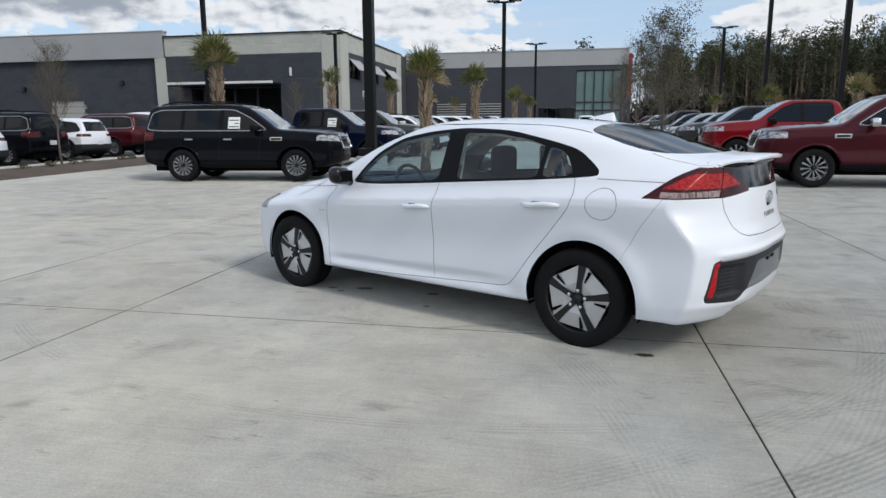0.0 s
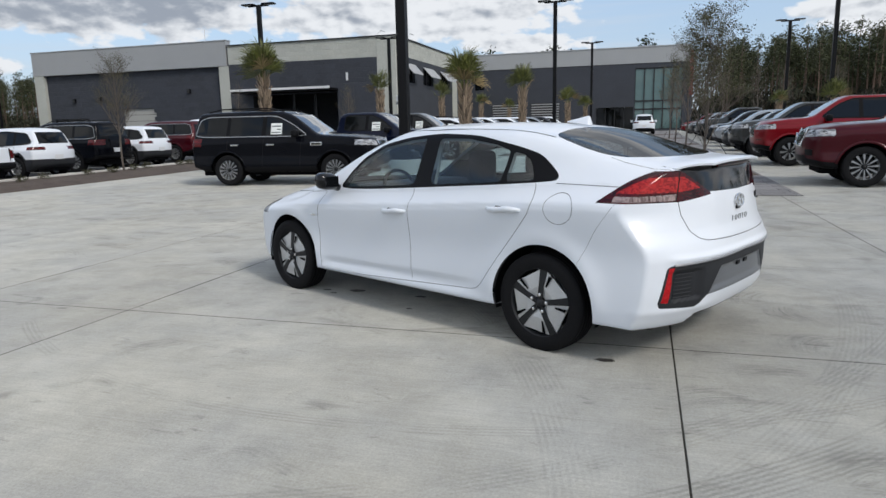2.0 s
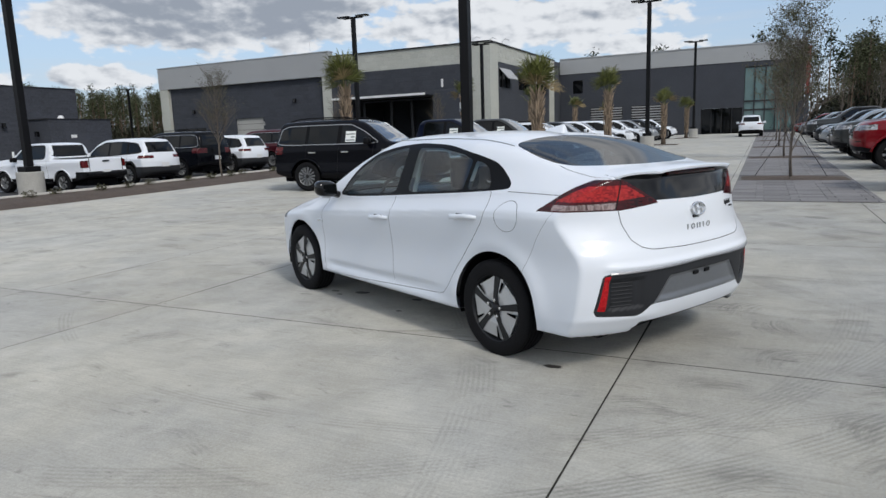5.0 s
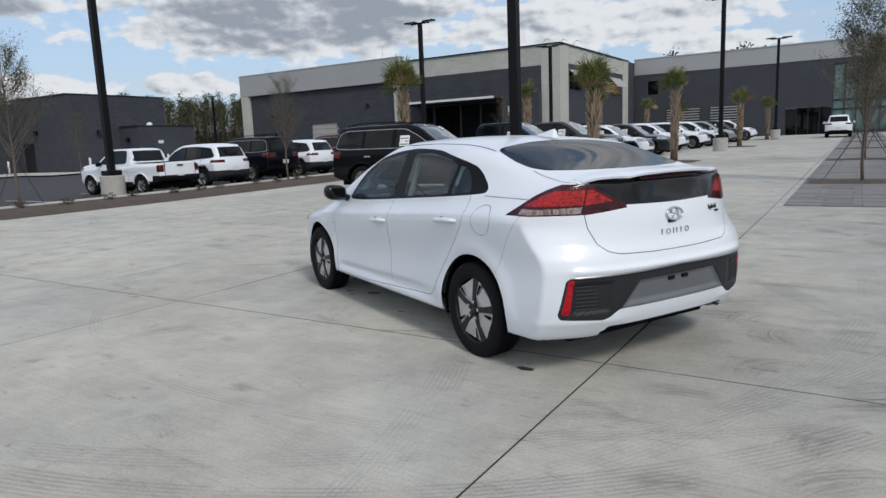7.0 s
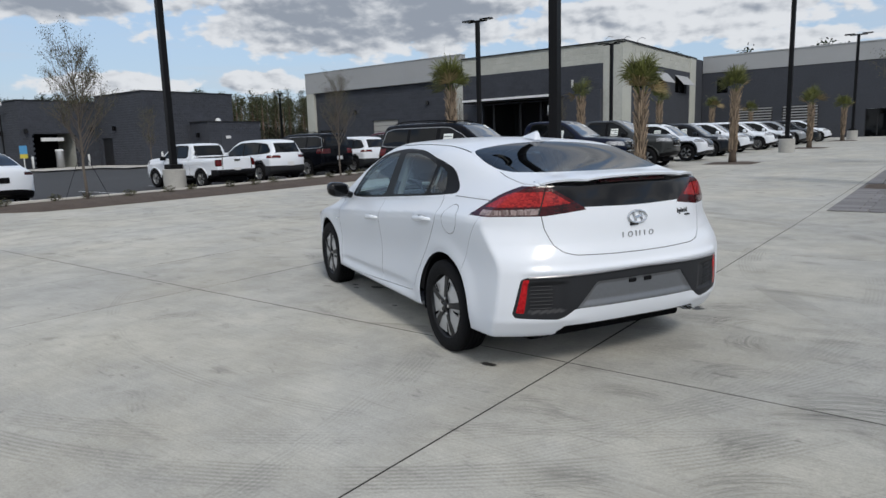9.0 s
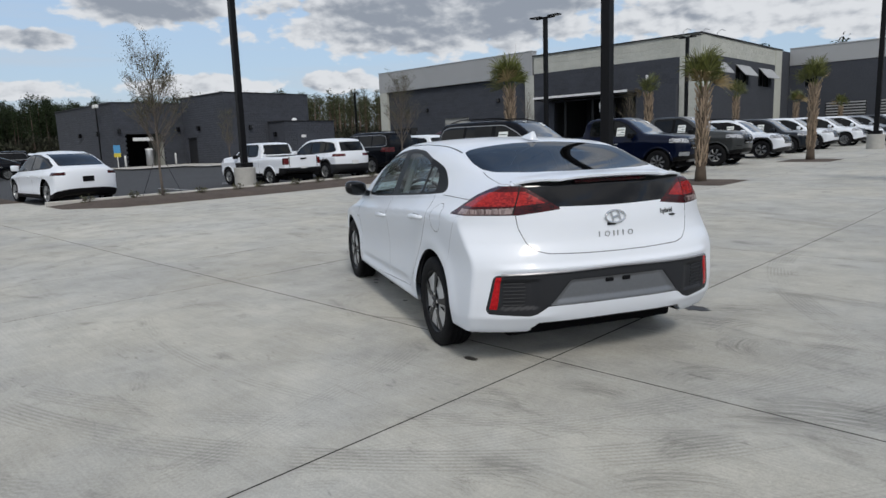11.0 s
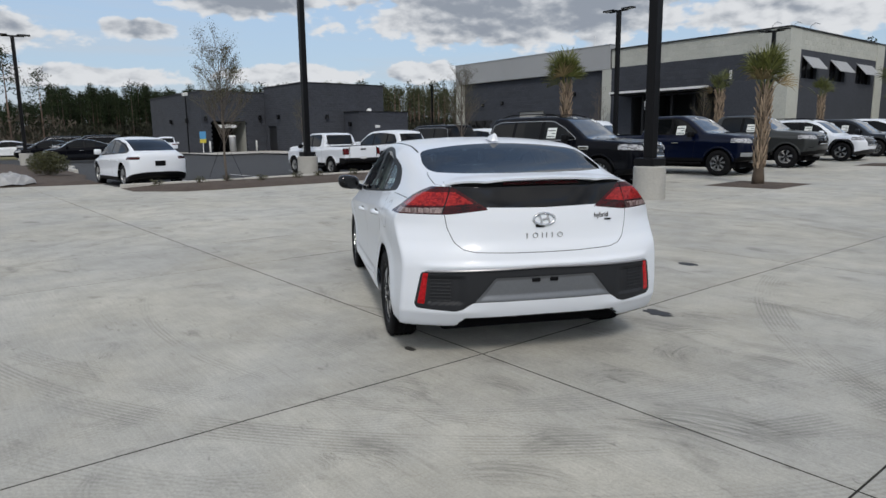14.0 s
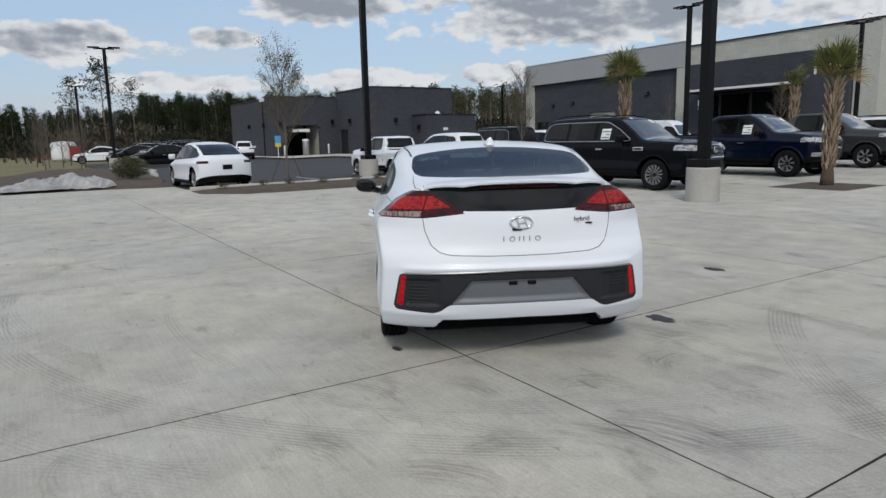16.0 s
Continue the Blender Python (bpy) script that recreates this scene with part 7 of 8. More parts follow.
emblem = ring_badge(0.922, 0.070, 0.037, 0.0075, "chrome", tailgate, "emblem")
for dy in (0.012, -0.040):
    pts = [(rear_x(y + dy, z) - 0.006, y + dy, z) for y, z in ((0.004, 0.896), (0.018, 0.948))]
    part("emblem_bar", tube(pts, 0.0075, 8), "chrome", emblem)
part("emblem_bar", tube([(rear_x(y, z) - 0.006, y, z) for y, z in ((0.022, 0.917), (-0.030, 0.928))], 0.007, 8), "chrome", emblem)
part("camera_bump", box_bm(rear_x(0, 0.885) - 0.012, rear_x(0, 0.885) + 0.004, -0.004, 0.058, 0.872, 0.890, 0.006), "gloss_black", emblem)


def lettering(text, size, y0, z0, parent, name, material="chrome", space=1.0):
    cu = bpy.data.curves.new(name, "FONT")
    cu.body, cu.size, cu.extrude, cu.space_character = text, size, 0.0025, space
    cu.align_x = "CENTER"
    ob = new(name, cu)
    dg = bpy.context.evaluated_depsgraph_get()
    me = bpy.data.meshes.new_from_object(ob.evaluated_get(dg))
    bpy.data.objects.remove(ob)
    bpy.data.curves.remove(cu)
    me.materials.clear()
    me.materials.append(M[material])
    # from the font's plane to the tailgate: its x runs to the car's right
    for v in me.vertices:
        y, z = y0 - v.co.x, z0 + v.co.y
        v.co = (rear_x(y, z) - 0.003 - v.co.z, y, z)
    ob = new(name, me)
    ob.parent = parent
    return ob


# model name and hybrid badge as plain bright strokes of their size
for k, (dy, shape) in enumerate(((0.115, "bar"), (0.060, "ring"), (0.0, "double"), (-0.052, "bar"), (-0.105, "ring"))):
    zc = 0.822
    if shape == "bar":
        part("name_stroke", box_bm(rear_x(dy, zc) - 0.006, rear_x(dy, zc) + 0.002, dy - 0.003, dy + 0.003, zc - 0.016, zc + 0.016), "alloy_mid", tailgate)
    elif shape == "ring":
        part("name_stroke", tube([(rear_x(dy, zc) - 0.004, dy + 0.016 * math.cos(a), zc + 0.015 * math.sin(a)) for a in np.linspace(0, 2 * math.pi, 17)], 0.0028, 6, cap=False), "alloy_mid", tailgate)
    else:
        for d2 in (0.014, -0.014):
            part("name_stroke", box_bm(rear_x(d2, zc) - 0.006, rear_x(d2, zc) + 0.002, d2 - 0.003, d2 + 0.003, zc - 0.016, zc + 0.016), "alloy_mid", tailgate)
lettering("hybrid", 0.044, -0.405, 0.917, tailgate, "hybrid_badge", "alloy_dark")
part("badge_bar", box_bm(rear_x(-0.44, 0.905) - 0.004, rear_x(-0.44, 0.905) + 0.004, -0.475, -0.405, 0.896, 0.907), "alloy_dark", tailgate)
part("satin_strip", tube([(rear_x(y, 0.626) - 0.004, y, 0.628 - 0.018 * abs(y)) for y in np.linspace(-0.74, 0.74, 41)], 0.007, 6), "satin", bumper, "thin satin grey strip")
# bumper ribs, plate screws
for sg in (1, -1):
    for k in range(7):
        z = 0.425 + 0.022 * k
        part("vent_rib", tube([(rear_x(sg * y, z) - 0.004, sg * y, z) for y in np.linspace(0.60, 0.724, 6)], 0.0036, 6), "plastic", bumper)
    part("plate_clip", box_bm(rear_x(sg * 0.06, 0.543) - 0.010, rear_x(sg * 0.06, 0.543) + 0.003, sg * 0.06 - 0.028, sg * 0.06 + 0.028, 0.530, 0.556, 0.006), "black_trim", plate_panel)
    # handles, with the shade of their dished cups put in as black tubes, mirrors
    for x0, x1, zz in ((1.17, 1.42, 0.803), (0.13, 0.40, 0.882)):
        xm = (x0 + x1) / 2
        pts = [(x, sg * (side_y(x, zz) + (0.026 if 0 < i < 6 else -0.004)), zz + 0.006 * math.sin(i)) for i, x in enumerate(np.linspace(x0, x1, 7))]
        v, f = tube(pts, [0.010, 0.017, 0.019, 0.019, 0.019, 0.017, 0.010], 10)
        hd_ = part("door_handle", (v, f), "paint_white", car, smooth=True)
        part("handle_cup", tube([(xm - 0.06, sg * (side_y(xm, zz + 0.012) - 0.004), zz + 0.008), (xm + 0.06, sg * (side_y(xm, zz + 0.012) - 0.004), zz + 0.008)], 0.012, 8), "black_trim", hd_)
    ms = bmesh.new()
    bmesh.ops.create_uvsphere(ms, u_segments=24, v_segments=16, radius=1.0)
    for v in ms.verts:
        p = v.co
        q = [math.copysign(abs(c) ** 0.72, c) for c in p]
        v.co = Vector((2.005 + 0.072 * q[0] + 0.02 * q[1] * sg * -1, sg * (0.988 + 0.108 * q[1] * 1.0), 0.998 + 0.070 * q[2] + 0.012 * q[1]))
    mir = part("door_mirror", ms, "gloss_black", car, "gloss black door mirror", smooth=True)
    part("mirror_stalk", tube([(2.03, sg * (side_y(2.03, 0.935) - 0.01), 0.935), (2.01, sg * 0.94, 0.965)], [0.03, 0.035], 8), "gloss_black", mir)
    part("mirror_glass", box_bm(1.928, 1.933, *sorted((sg * 0.925, sg * 1.045)), 0.955, 1.040, 0.001), "glass_dark", mir)
    part("fender_badge", box_bm(2.275, 2.345, *sorted((sg * (side_y(2.31, 0.70) - 0.002), sg * (side_y(2.31, 0.70) + 0.003))), 0.693, 0.708, 0.002), "chrome", car)
# shark fin
vs, fs = [], []
for x, hw, zt in ((0.385, 0.004, 0.0), (0.36, 0.028, 0.010), (0.31, 0.036, 0.024), (0.26, 0.038, 0.040), (0.215, 0.034, 0.055), (0.195, 0.030, 0.058), (0.187, 0.032, 0.03), (0.180, 0.034, 0.0)):
    zb = float(curve(HERO["top"])(x)) - 0.004
    vs += [(x, -hw, zb), (x, -hw * 0.55, zb + zt * 0.75), (x, 0, zb + zt + 0.003), (x, hw * 0.55, zb + zt * 0.75), (x, hw, zb)]
for i in range(7):
    for j in range(4):
        a = i * 5 + j
        fs.append((a, a + 1, a + 6, a + 5))
fin = part("shark_fin_aerial", (vs, fs), "paint_white", car, smooth=True)
# cabin
def seat(x, y, wide, rear=False):
    s = new("rear_seat" if rear else "front_seat")
    s.parent = car
    s.matrix_basis = pose(x, y, 0.30)
    part("cushion", box_bm(-0.05, 0.46, -wide, wide, 0.02, 0.20, 0.06, 3), "seat", s, smooth=True)
    bk = box_bm(-0.10, 0.06, -wide, wide, 0.14, 0.68, 0.06, 3)
    bmesh.ops.rotate(bk, verts=bk.verts, cent=(0, 0, 0.14), matrix=Matrix.Rotation(radians(-20), 3, "Y"))
    part("backrest", bk, "seat", s, smooth=True)
    for dy in ((-0.36, 0.36) if rear else (0,)):
        hr = box_bm(-0.36, -0.25, dy - 0.13, dy + 0.13, 0.70, 0.93, 0.05, 3)
        part("headrest", hr, "seat", s, smooth=True)


seat(1.20, 0.36, 0.25)
seat(1.20, -0.36, 0.25)
seat(0.28, 0.0, 0.62, True)
part("dashboard", box_bm(1.92, 2.35, -0.70, 0.70, 0.55, 0.93, 0.06, 3), "interior", car, smooth=True)
part("cabin_floor", box_bm(-0.5, 2.3, -0.74, 0.74, 0.26, 0.30), "interior", car)
part("parcel_shelf", box_bm(-0.62, 0.02, -0.56, 0.56, 0.93, 0.96, 0.01), "interior", car)
v, f = tube([(1.80 + 0.06 * math.sin(a), 0.36 + 0.185 * math.cos(a), 0.88 + 0.175 * math.sin(a)) for a in np.linspace(0, 2 * math.pi, 25)], 0.015, 8, cap=False)
part("steering_wheel", merge((v, f), tube([(1.80, 0.19, 0.88), (1.83, 0.36, 0.875), (1.80, 0.53, 0.88)], 0.02, 6)), "interior", car, smooth=True)
for sg in (1, -1):
    part("pillar_trim", tube([(0.99, sg * 0.80, 0.62), (1.02, sg * 0.79, 0.98), (1.06, sg * 0.64, 1.32)], 0.035, 8), "headliner", car, "pale grey pillar trim")
for x in (0.0, 2.70):
    for sg in (1, -1):
        wheel(car, x + 0.006, sg * 0.803, 0.317, 0.195, 0.228, 5, sg, fancy=1, drop=0.016)
        arch_liner(x - 0.012, sg * 0.45, sg * 0.878, 0.30, 0.382, 32, car)
part("underbody", box_bm(-0.62, 3.2, -0.62, 0.62, 0.17, 0.29, 0.03), "void", car)
part("exhaust_box", box_bm(-0.62, -0.35, -0.55, -0.20, 0.20, 0.30, 0.04), "alloy_dark", car)

# ---- lamps ----
def street_lamp(x, y, h, plinth=True, turn=0.0, junction=False, half=0.105, base_r=0.39):
    t = thing("street_lamp", pose(x, y, ground_z(y), 0, 0, turn), "tall black square lamp post on a round concrete plinth" if plinth else "tall black lamp post with twin flat heads", "street lamp", "lamp posts of the lot")
    z0 = 0.0
    if plinth:
        part("plinth", lathe([(0.001, -0.1), (base_r, -0.1), (base_r, 0.69), (base_r - 0.015, 0.715), (0.001, 0.72)], 36), "plinth", t)
        z0 = 0.72
        part("base_cover", box_bm(-0.24, 0.24, -0.24, 0.24, z0, z0 + 0.17, 0.02), "pole", t)
    part("pole", box_bm(-half, half, -half, half, z0, h, 0.012), "pole", t)
    part("cross_arm", box_bm(-0.62, 0.62, -0.05, 0.05, h - 0.06, h + 0.04, 0.01), "pole", t)
    for sg in (1, -1):
        hd = part("lamp_head", box_bm(*sorted((sg * 0.25, sg * 0.98)), -0.19, 0.19, h + 0.02, h + 0.10, 0.03), "pole", t)
        part("lens", box_bm(*sorted((sg * 0.40, sg * 0.92)), -0.14, 0.14, h + 0.008, h + 0.02), "white_metal", hd)
    if junction:
        jb = part("camera_box", box_bm(-0.165, -0.106, -0.06, 0.06, 1.98, 2.12, 0.02), "white_metal", t, "small pale grey box on the post")
        part("camera_eye", lathe([(0.001, 0.0), (0.05, 0.0), (0.045, 0.05), (0.001, 0.06)], 14), "plate_grey", jb).location = (-0.14, 0.0, 1.92)
    return t


street_lamp(-4.525, 14.04, 8.6, junction=True, base_r=0.345)
street_lamp(-4.5, 39.5, 8.05)
street_lamp(-4.3, 64.5, 8.3)
street_lamp(-19.6, 13.55, 8.6)
street_lamp(-19.7, 33.1, 7.95)
street_lamp(-17.6, 47.0, 7.6)
street_lamp(-46.3, 7.3, 8.0, turn=80)
street_lamp(-75.5, 7.4, 7.8, turn=80)
street_lamp(-70.0, 59.0, 7.9)
for yy in (31.0, 43.0, 56.0):
    street_lamp(10.6, yy, 8.2, plinth=False)


# ---- palms ----
def palm(x, y, trunk, seed, crown=1.0, dry=0.12, upright=0.0, fronds=16):
    rng = random.Random(seed)
    t = thing("palm_tree", pose(x, y, ground_z(y), 0, 0, rng.uniform(0, 360)), "young palm with criss-cross husk trunk and fan fronds", "palm tree", "palms of the lot")
    lean = (rng.uniform(-0.05, 0.05), rng.uniform(-0.05, 0.05))
    n = 10
    axis = [Vector((lean[0] * k / n, lean[1] * k / n, trunk * k / n)) for k in range(n + 1)]
    rad = [0.165 if k == 0 else 0.150 if k == 1 else 0.108 + 0.012 * math.sin(k) for k in range(n + 1)]
    part("trunk", tube(axis, rad, 14), "trunk_palm_core", t, smooth=True)
    # husks: old leaf bases that cross in rings
    vs, fs = [], []
    rings = int(trunk / 0.11)
    for k in range(4, rings + 2):
        z = 0.11 * k
        for j in range(8):
            a = 2 * math.pi * (j + 0.5 * (k % 2)) / 8 + rng.uniform(-0.12, 0.12)
            c, s = math.cos(a), math.sin(a)
            r0, r1 = 0.092, 0.118 + 0.085 * z / trunk + rng.uniform(-0.02, 0.05)
            hw0, hw1, ln_ = 0.040, 0.012, rng.uniform(0.20, 0.30)
            bx, by = lean[0] * z / trunk, lean[1] * z / trunk
            base = len(vs)
            for rr, zz, hw in ((r0, z - 0.03, hw0), (r0 + 0.05, z + 0.08, hw0 * 0.75), (r1, z + ln_, hw1)):
                vs.append((bx + rr * c - hw * s, by + rr * s + hw * c, zz))
                vs.append((bx + (rr + 0.022) * c, by + (rr + 0.022) * s, zz - 0.01))
                vs.append((bx + rr * c + hw * s, by + rr * s - hw * c, zz))
            for q in range(2):
                o = base + q * 3
                fs += [(o, o + 3, o + 4, o + 1), (o + 1, o + 4, o + 5, o + 2), (o + 2, o + 5, o + 3, o)]
            fs.append((base + 6, base + 8, base + 7))
    hk = part("husk", (vs, fs), "trunk_palm", t)
    hk["kind"] = "stuff"
    top = axis[-1]
    for i in range(fronds):
        a = 2.399 * i + rng.uniform(-0.3, 0.3)
        u = i / (fronds - 1)
        el = radians(88 - (19 * u + 26 * u ** 4) * (1 - 0.5 * upright) + rng.uniform(-8, 8))
        isdry = u > 1 - dry and rng.random() < 0.8
        L = crown * rng.uniform(0.40, 0.86) * (1 - 0.30 * u ** 3)
        c, s = math.cos(a), math.sin(a)
        d0 = Vector((math.cos(el) * c, math.cos(el) * s, math.sin(el)))
        start = top + Vector((0.05 * c, 0.05 * s, 0.10 * rng.random()))
        stem = [start, start + d0 * L * 0.5, start + d0 * L + Vector((0.04 * c, 0.04 * s, -0.07 * L))]
        fr = part("frond", tube(stem, [0.016, 0.010, 0.007], 5), "frond_dry" if isdry else "frond", t)
        hub = stem[-1]
        out = (stem[-1] - stem[-2]).normalized()
        twist = rng.uniform(-0.7, 0.7)
        side = Vector((-s, c, 0))
        nrm = out.cross(side).normalized()
        side = side * math.cos(twist) + nrm * math.sin(twist)
        nrm = out.cross(side).normalized()
        bv, bf = [], []
        nb = 25
        for b in range(nb):
            ang = radians(-78 + 156 * b / (nb - 1) + rng.uniform(-3, 3))
            ld = (out * math.cos(ang) + side * math.sin(ang)).normalized()
            ll = crown * rng.uniform(0.52, 0.80) * (1 - 0.35 * (abs(ang) / 1.36) ** 2)
            droop = Vector((0, 0, -0.22 * ll * rng.uniform(0.3, 1.5) * (0.25 + 0.75 * math.hypot(ld.x, ld.y))))
            w_ = 0.0150 * crown
            fold = nrm * (0.05 * math.cos(ang))
            wd = ld.cross(nrm).normalized() * w_
            m1, m2, m3 = hub + ld * ll * 0.42 + fold, hub + ld * ll * 0.74 + droop * 0.30 + fold, hub + ld * ll * 0.96 + droop
            o = len(bv)
            bv += [hub, m1 - wd, m1 + wd, m2 - wd * 0.75, m2 + wd * 0.75, m3]
            bf += [(o, o + 1, o + 2), (o + 1, o + 3, o + 4, o + 2), (o + 3, o + 5, o + 4)]
        bl = part("blade", (bv, bf), "frond_dry" if isdry else "frond", fr)
    return t


palm(-4.4, 18.75, 2.35, 1, 0.92, fronds=22, dry=0.12)
palm(-4.6, 29.3, 2.7, 2, 0.98, fronds=14)
palm(-4.4, 45.5, 2.4, 3, 1.0)
palm(-4.5, 60.5, 2.3, 4, 0.95)
palm(-10.6, 18.3, 2.75, 5, 0.99, fronds=22, dry=0.12)
palm(-10.9, 28.4, 2.75, 6, 0.85, fronds=11)
palm(-11.5, 40.0, 2.8, 7, 0.95, fronds=14)
palm(-11.8, 51.5, 2.6, 8, 0.95, fronds=14)
palm(-11.8, 63.0, 2.4, 9, 0.9, fronds=14)
palm(9.4, 37.0, 1.9, 10, 1.0)
palm(12.0, 33.0, 2.2, 11, 0.95, fronds=10, dry=0.6)
palm(9.2, 50.0, 2.0, 12, 0.95)


# ---- young trees ----
def grow(rng, vs, fs, p, d, length, r, depth, tips, spread, n=5):
    k = 3 if depth > 1 else 2
    pts = [p]
    cur = d.copy()
    for i in range(k):
        cur = (cur + Vector((rng.uniform(-1, 1), rng.uniform(-1, 1), rng.uniform(-0.4, 0.9))) * 0.10).normalized()
        pts.append(pts[-1] + cur * length / k)
    v, f = tube(pts, [r * (1 - 0.55 * i / k) for i in range(k + 1)], n if depth > 1 else 3, cap=False)
    o = len(vs)
    vs += v
    fs += [tuple(a + o for a in q) for q in f]
    if depth == 0:
        tips.append((pts[-1], cur))
        return
    for i in range(rng.randint(3, 4)):
        u = rng.uniform(0.35, 1.0)
        q = pts[0].lerp(pts[-1], u)
        a = rng.uniform(0, 2 * math.pi)
        side = Vector((math.cos(a), math.sin(a), rng.uniform(0.1, 0.5)))
        grow(rng, vs, fs, q, (cur + side * spread).normalized(), length * rng.uniform(0.50, 0.72), r * 0.50, depth - 1, tips, spread, n)


def young_tree(x, y, h, seed, leaves=6, clear=0.30, spread=0.55, stakes=False, label="slender young tree with bare twigs and sparse olive leaves", leaf_mat="leaf", density=1.0, fine=False, reach=0.25):
    rng = random.Random(seed)
    t = thing("young_tree", pose(x, y, ground_z(y)), label, "tree", "young trees of the lot")
    vs, fs, tips = [], [], []
    r = 0.007 * h + 0.008
    stem = [Vector((0.02 * math.sin(k * 1.7 + seed), 0.02 * math.cos(k * 2.1 + seed), h * 0.80 * k / 8)) for k in range(9)]
    part("trunk", tube(stem, [r * (1 - 0.75 * k / 8) for k in range(9)], 9), "bark", t, smooth=True)
    for i in range(int(24 * density)):
        u = clear + (0.98 - clear) * (i + rng.random()) / (24 * density)
        p = Vector((0, 0, h * 0.80 * u))
        a = 2.4 * i + rng.uniform(-0.4, 0.4)
        d = Vector((math.cos(a), math.sin(a), rng.uniform(1.3, 2.3))).normalized()
        L = h * reach * (1 - 0.50 * u) * rng.uniform(0.7, 1.1)
        grow(rng, vs, fs, p, d, L, r * 0.42 * (1 - 0.6 * u), 3 if fine else 2, tips, spread)
    br = part("branchwork", (vs, fs), "bark", t)
    br["kind"] = "stuff"
    lv, lf = [], []
    for p, d in tips:
        for _ in range(leaves if rng.random() < 0.85 else 0):
            q = p + Vector((rng.gauss(0, 0.06), rng.gauss(0, 0.06), rng.gauss(0, 0.06))) - d * rng.uniform(0, 0.25)
            a = Vector((rng.gauss(0, 1), rng.gauss(0, 1), rng.gauss(0, 1))).normalized()
            b = a.cross(Vector((rng.gauss(0, 1), rng.gauss(0, 1), rng.gauss(0, 1)))).normalized()
            s = rng.uniform(0.015, 0.026)
            o = len(lv)
            lv += [q - a * s, q + b * s * 0.55, q + a * s, q - b * s * 0.55]
            lf.append((o, o + 1, o + 2, o + 3))
    cr = part("crown", (lv, lf), leaf_mat, t)
    cr["kind"] = "stuff"
    if stakes:
        for k in range(3):
            a = 2 * math.pi * k / 3 + 0.5
            part("stake", tube([(0.03 * math.cos(a), 0.03 * math.sin(a), h * 0.30), (0.95 * math.cos(a), 0.62 * math.sin(a), 0.03)], 0.0065, 6), "pole", t)
    return t


young_tree(2.12, 18.9, 4.5, 21, 8, stakes=True, clear=0.18, spread=0.70, fine=True, reach=0.31, density=1.5)
young_tree(2.2, 28.5, 4.6, 22, 6, stakes=True, clear=0.20, spread=0.70, fine=True, reach=0.31, density=1.0)
young_tree(2.2, 38.2, 5.0, 23, 7, stakes=True)
young_tree(2.2, 47.9, 5.0, 24, 7, stakes=True)
young_tree(-17.0, 9.3, 4.9, 25, 4, stakes=True, spread=0.42, fine=True, density=1.7)
young_tree(-17.4, 19.6, 4.5, 26, 2, spread=0.40, fine=True, density=1.5)
young_tree(-24.0, 37.0, 4.6, 27, 1, label="small bare leafless tree beside the building")
young_tree(-16.0, 36.0, 4.2, 28, 3, label="small bare leafless tree beside the building")
young_tree(-37.5, 22.5, 4.4, 29, 9, label="small olive-leaved tree before the low building")
for k, (tx, ty, th) in enumerate(((-46.0, 5.2, 3.6), (-49.0, 3.2, 4.0), (-51.2, 5.8, 4.4), (-53.5, 3.6, 4.6), (-55.4, 4.6, 4.4), (-58.0, 2.9, 4.6), (-60.0, 5.4, 4.8), (-63.0, 3.4, 4.8))):
    young_tree(tx, ty, th, 130 + k, 1, clear=0.15, spread=0.6, label="bare brown multi-twigged tree in rough grass", leaf_mat="rust_shrub")
for k, (tx, ty) in enumerate(((9.0, 58.0), (12.0, 64.0), (14.0, 56.0), (7.5, 68.0))):
    young_tree(tx, ty, 6.0, 40 + k, 5, spread=0.6, label="bare grey-brown tree behind the parked cars")


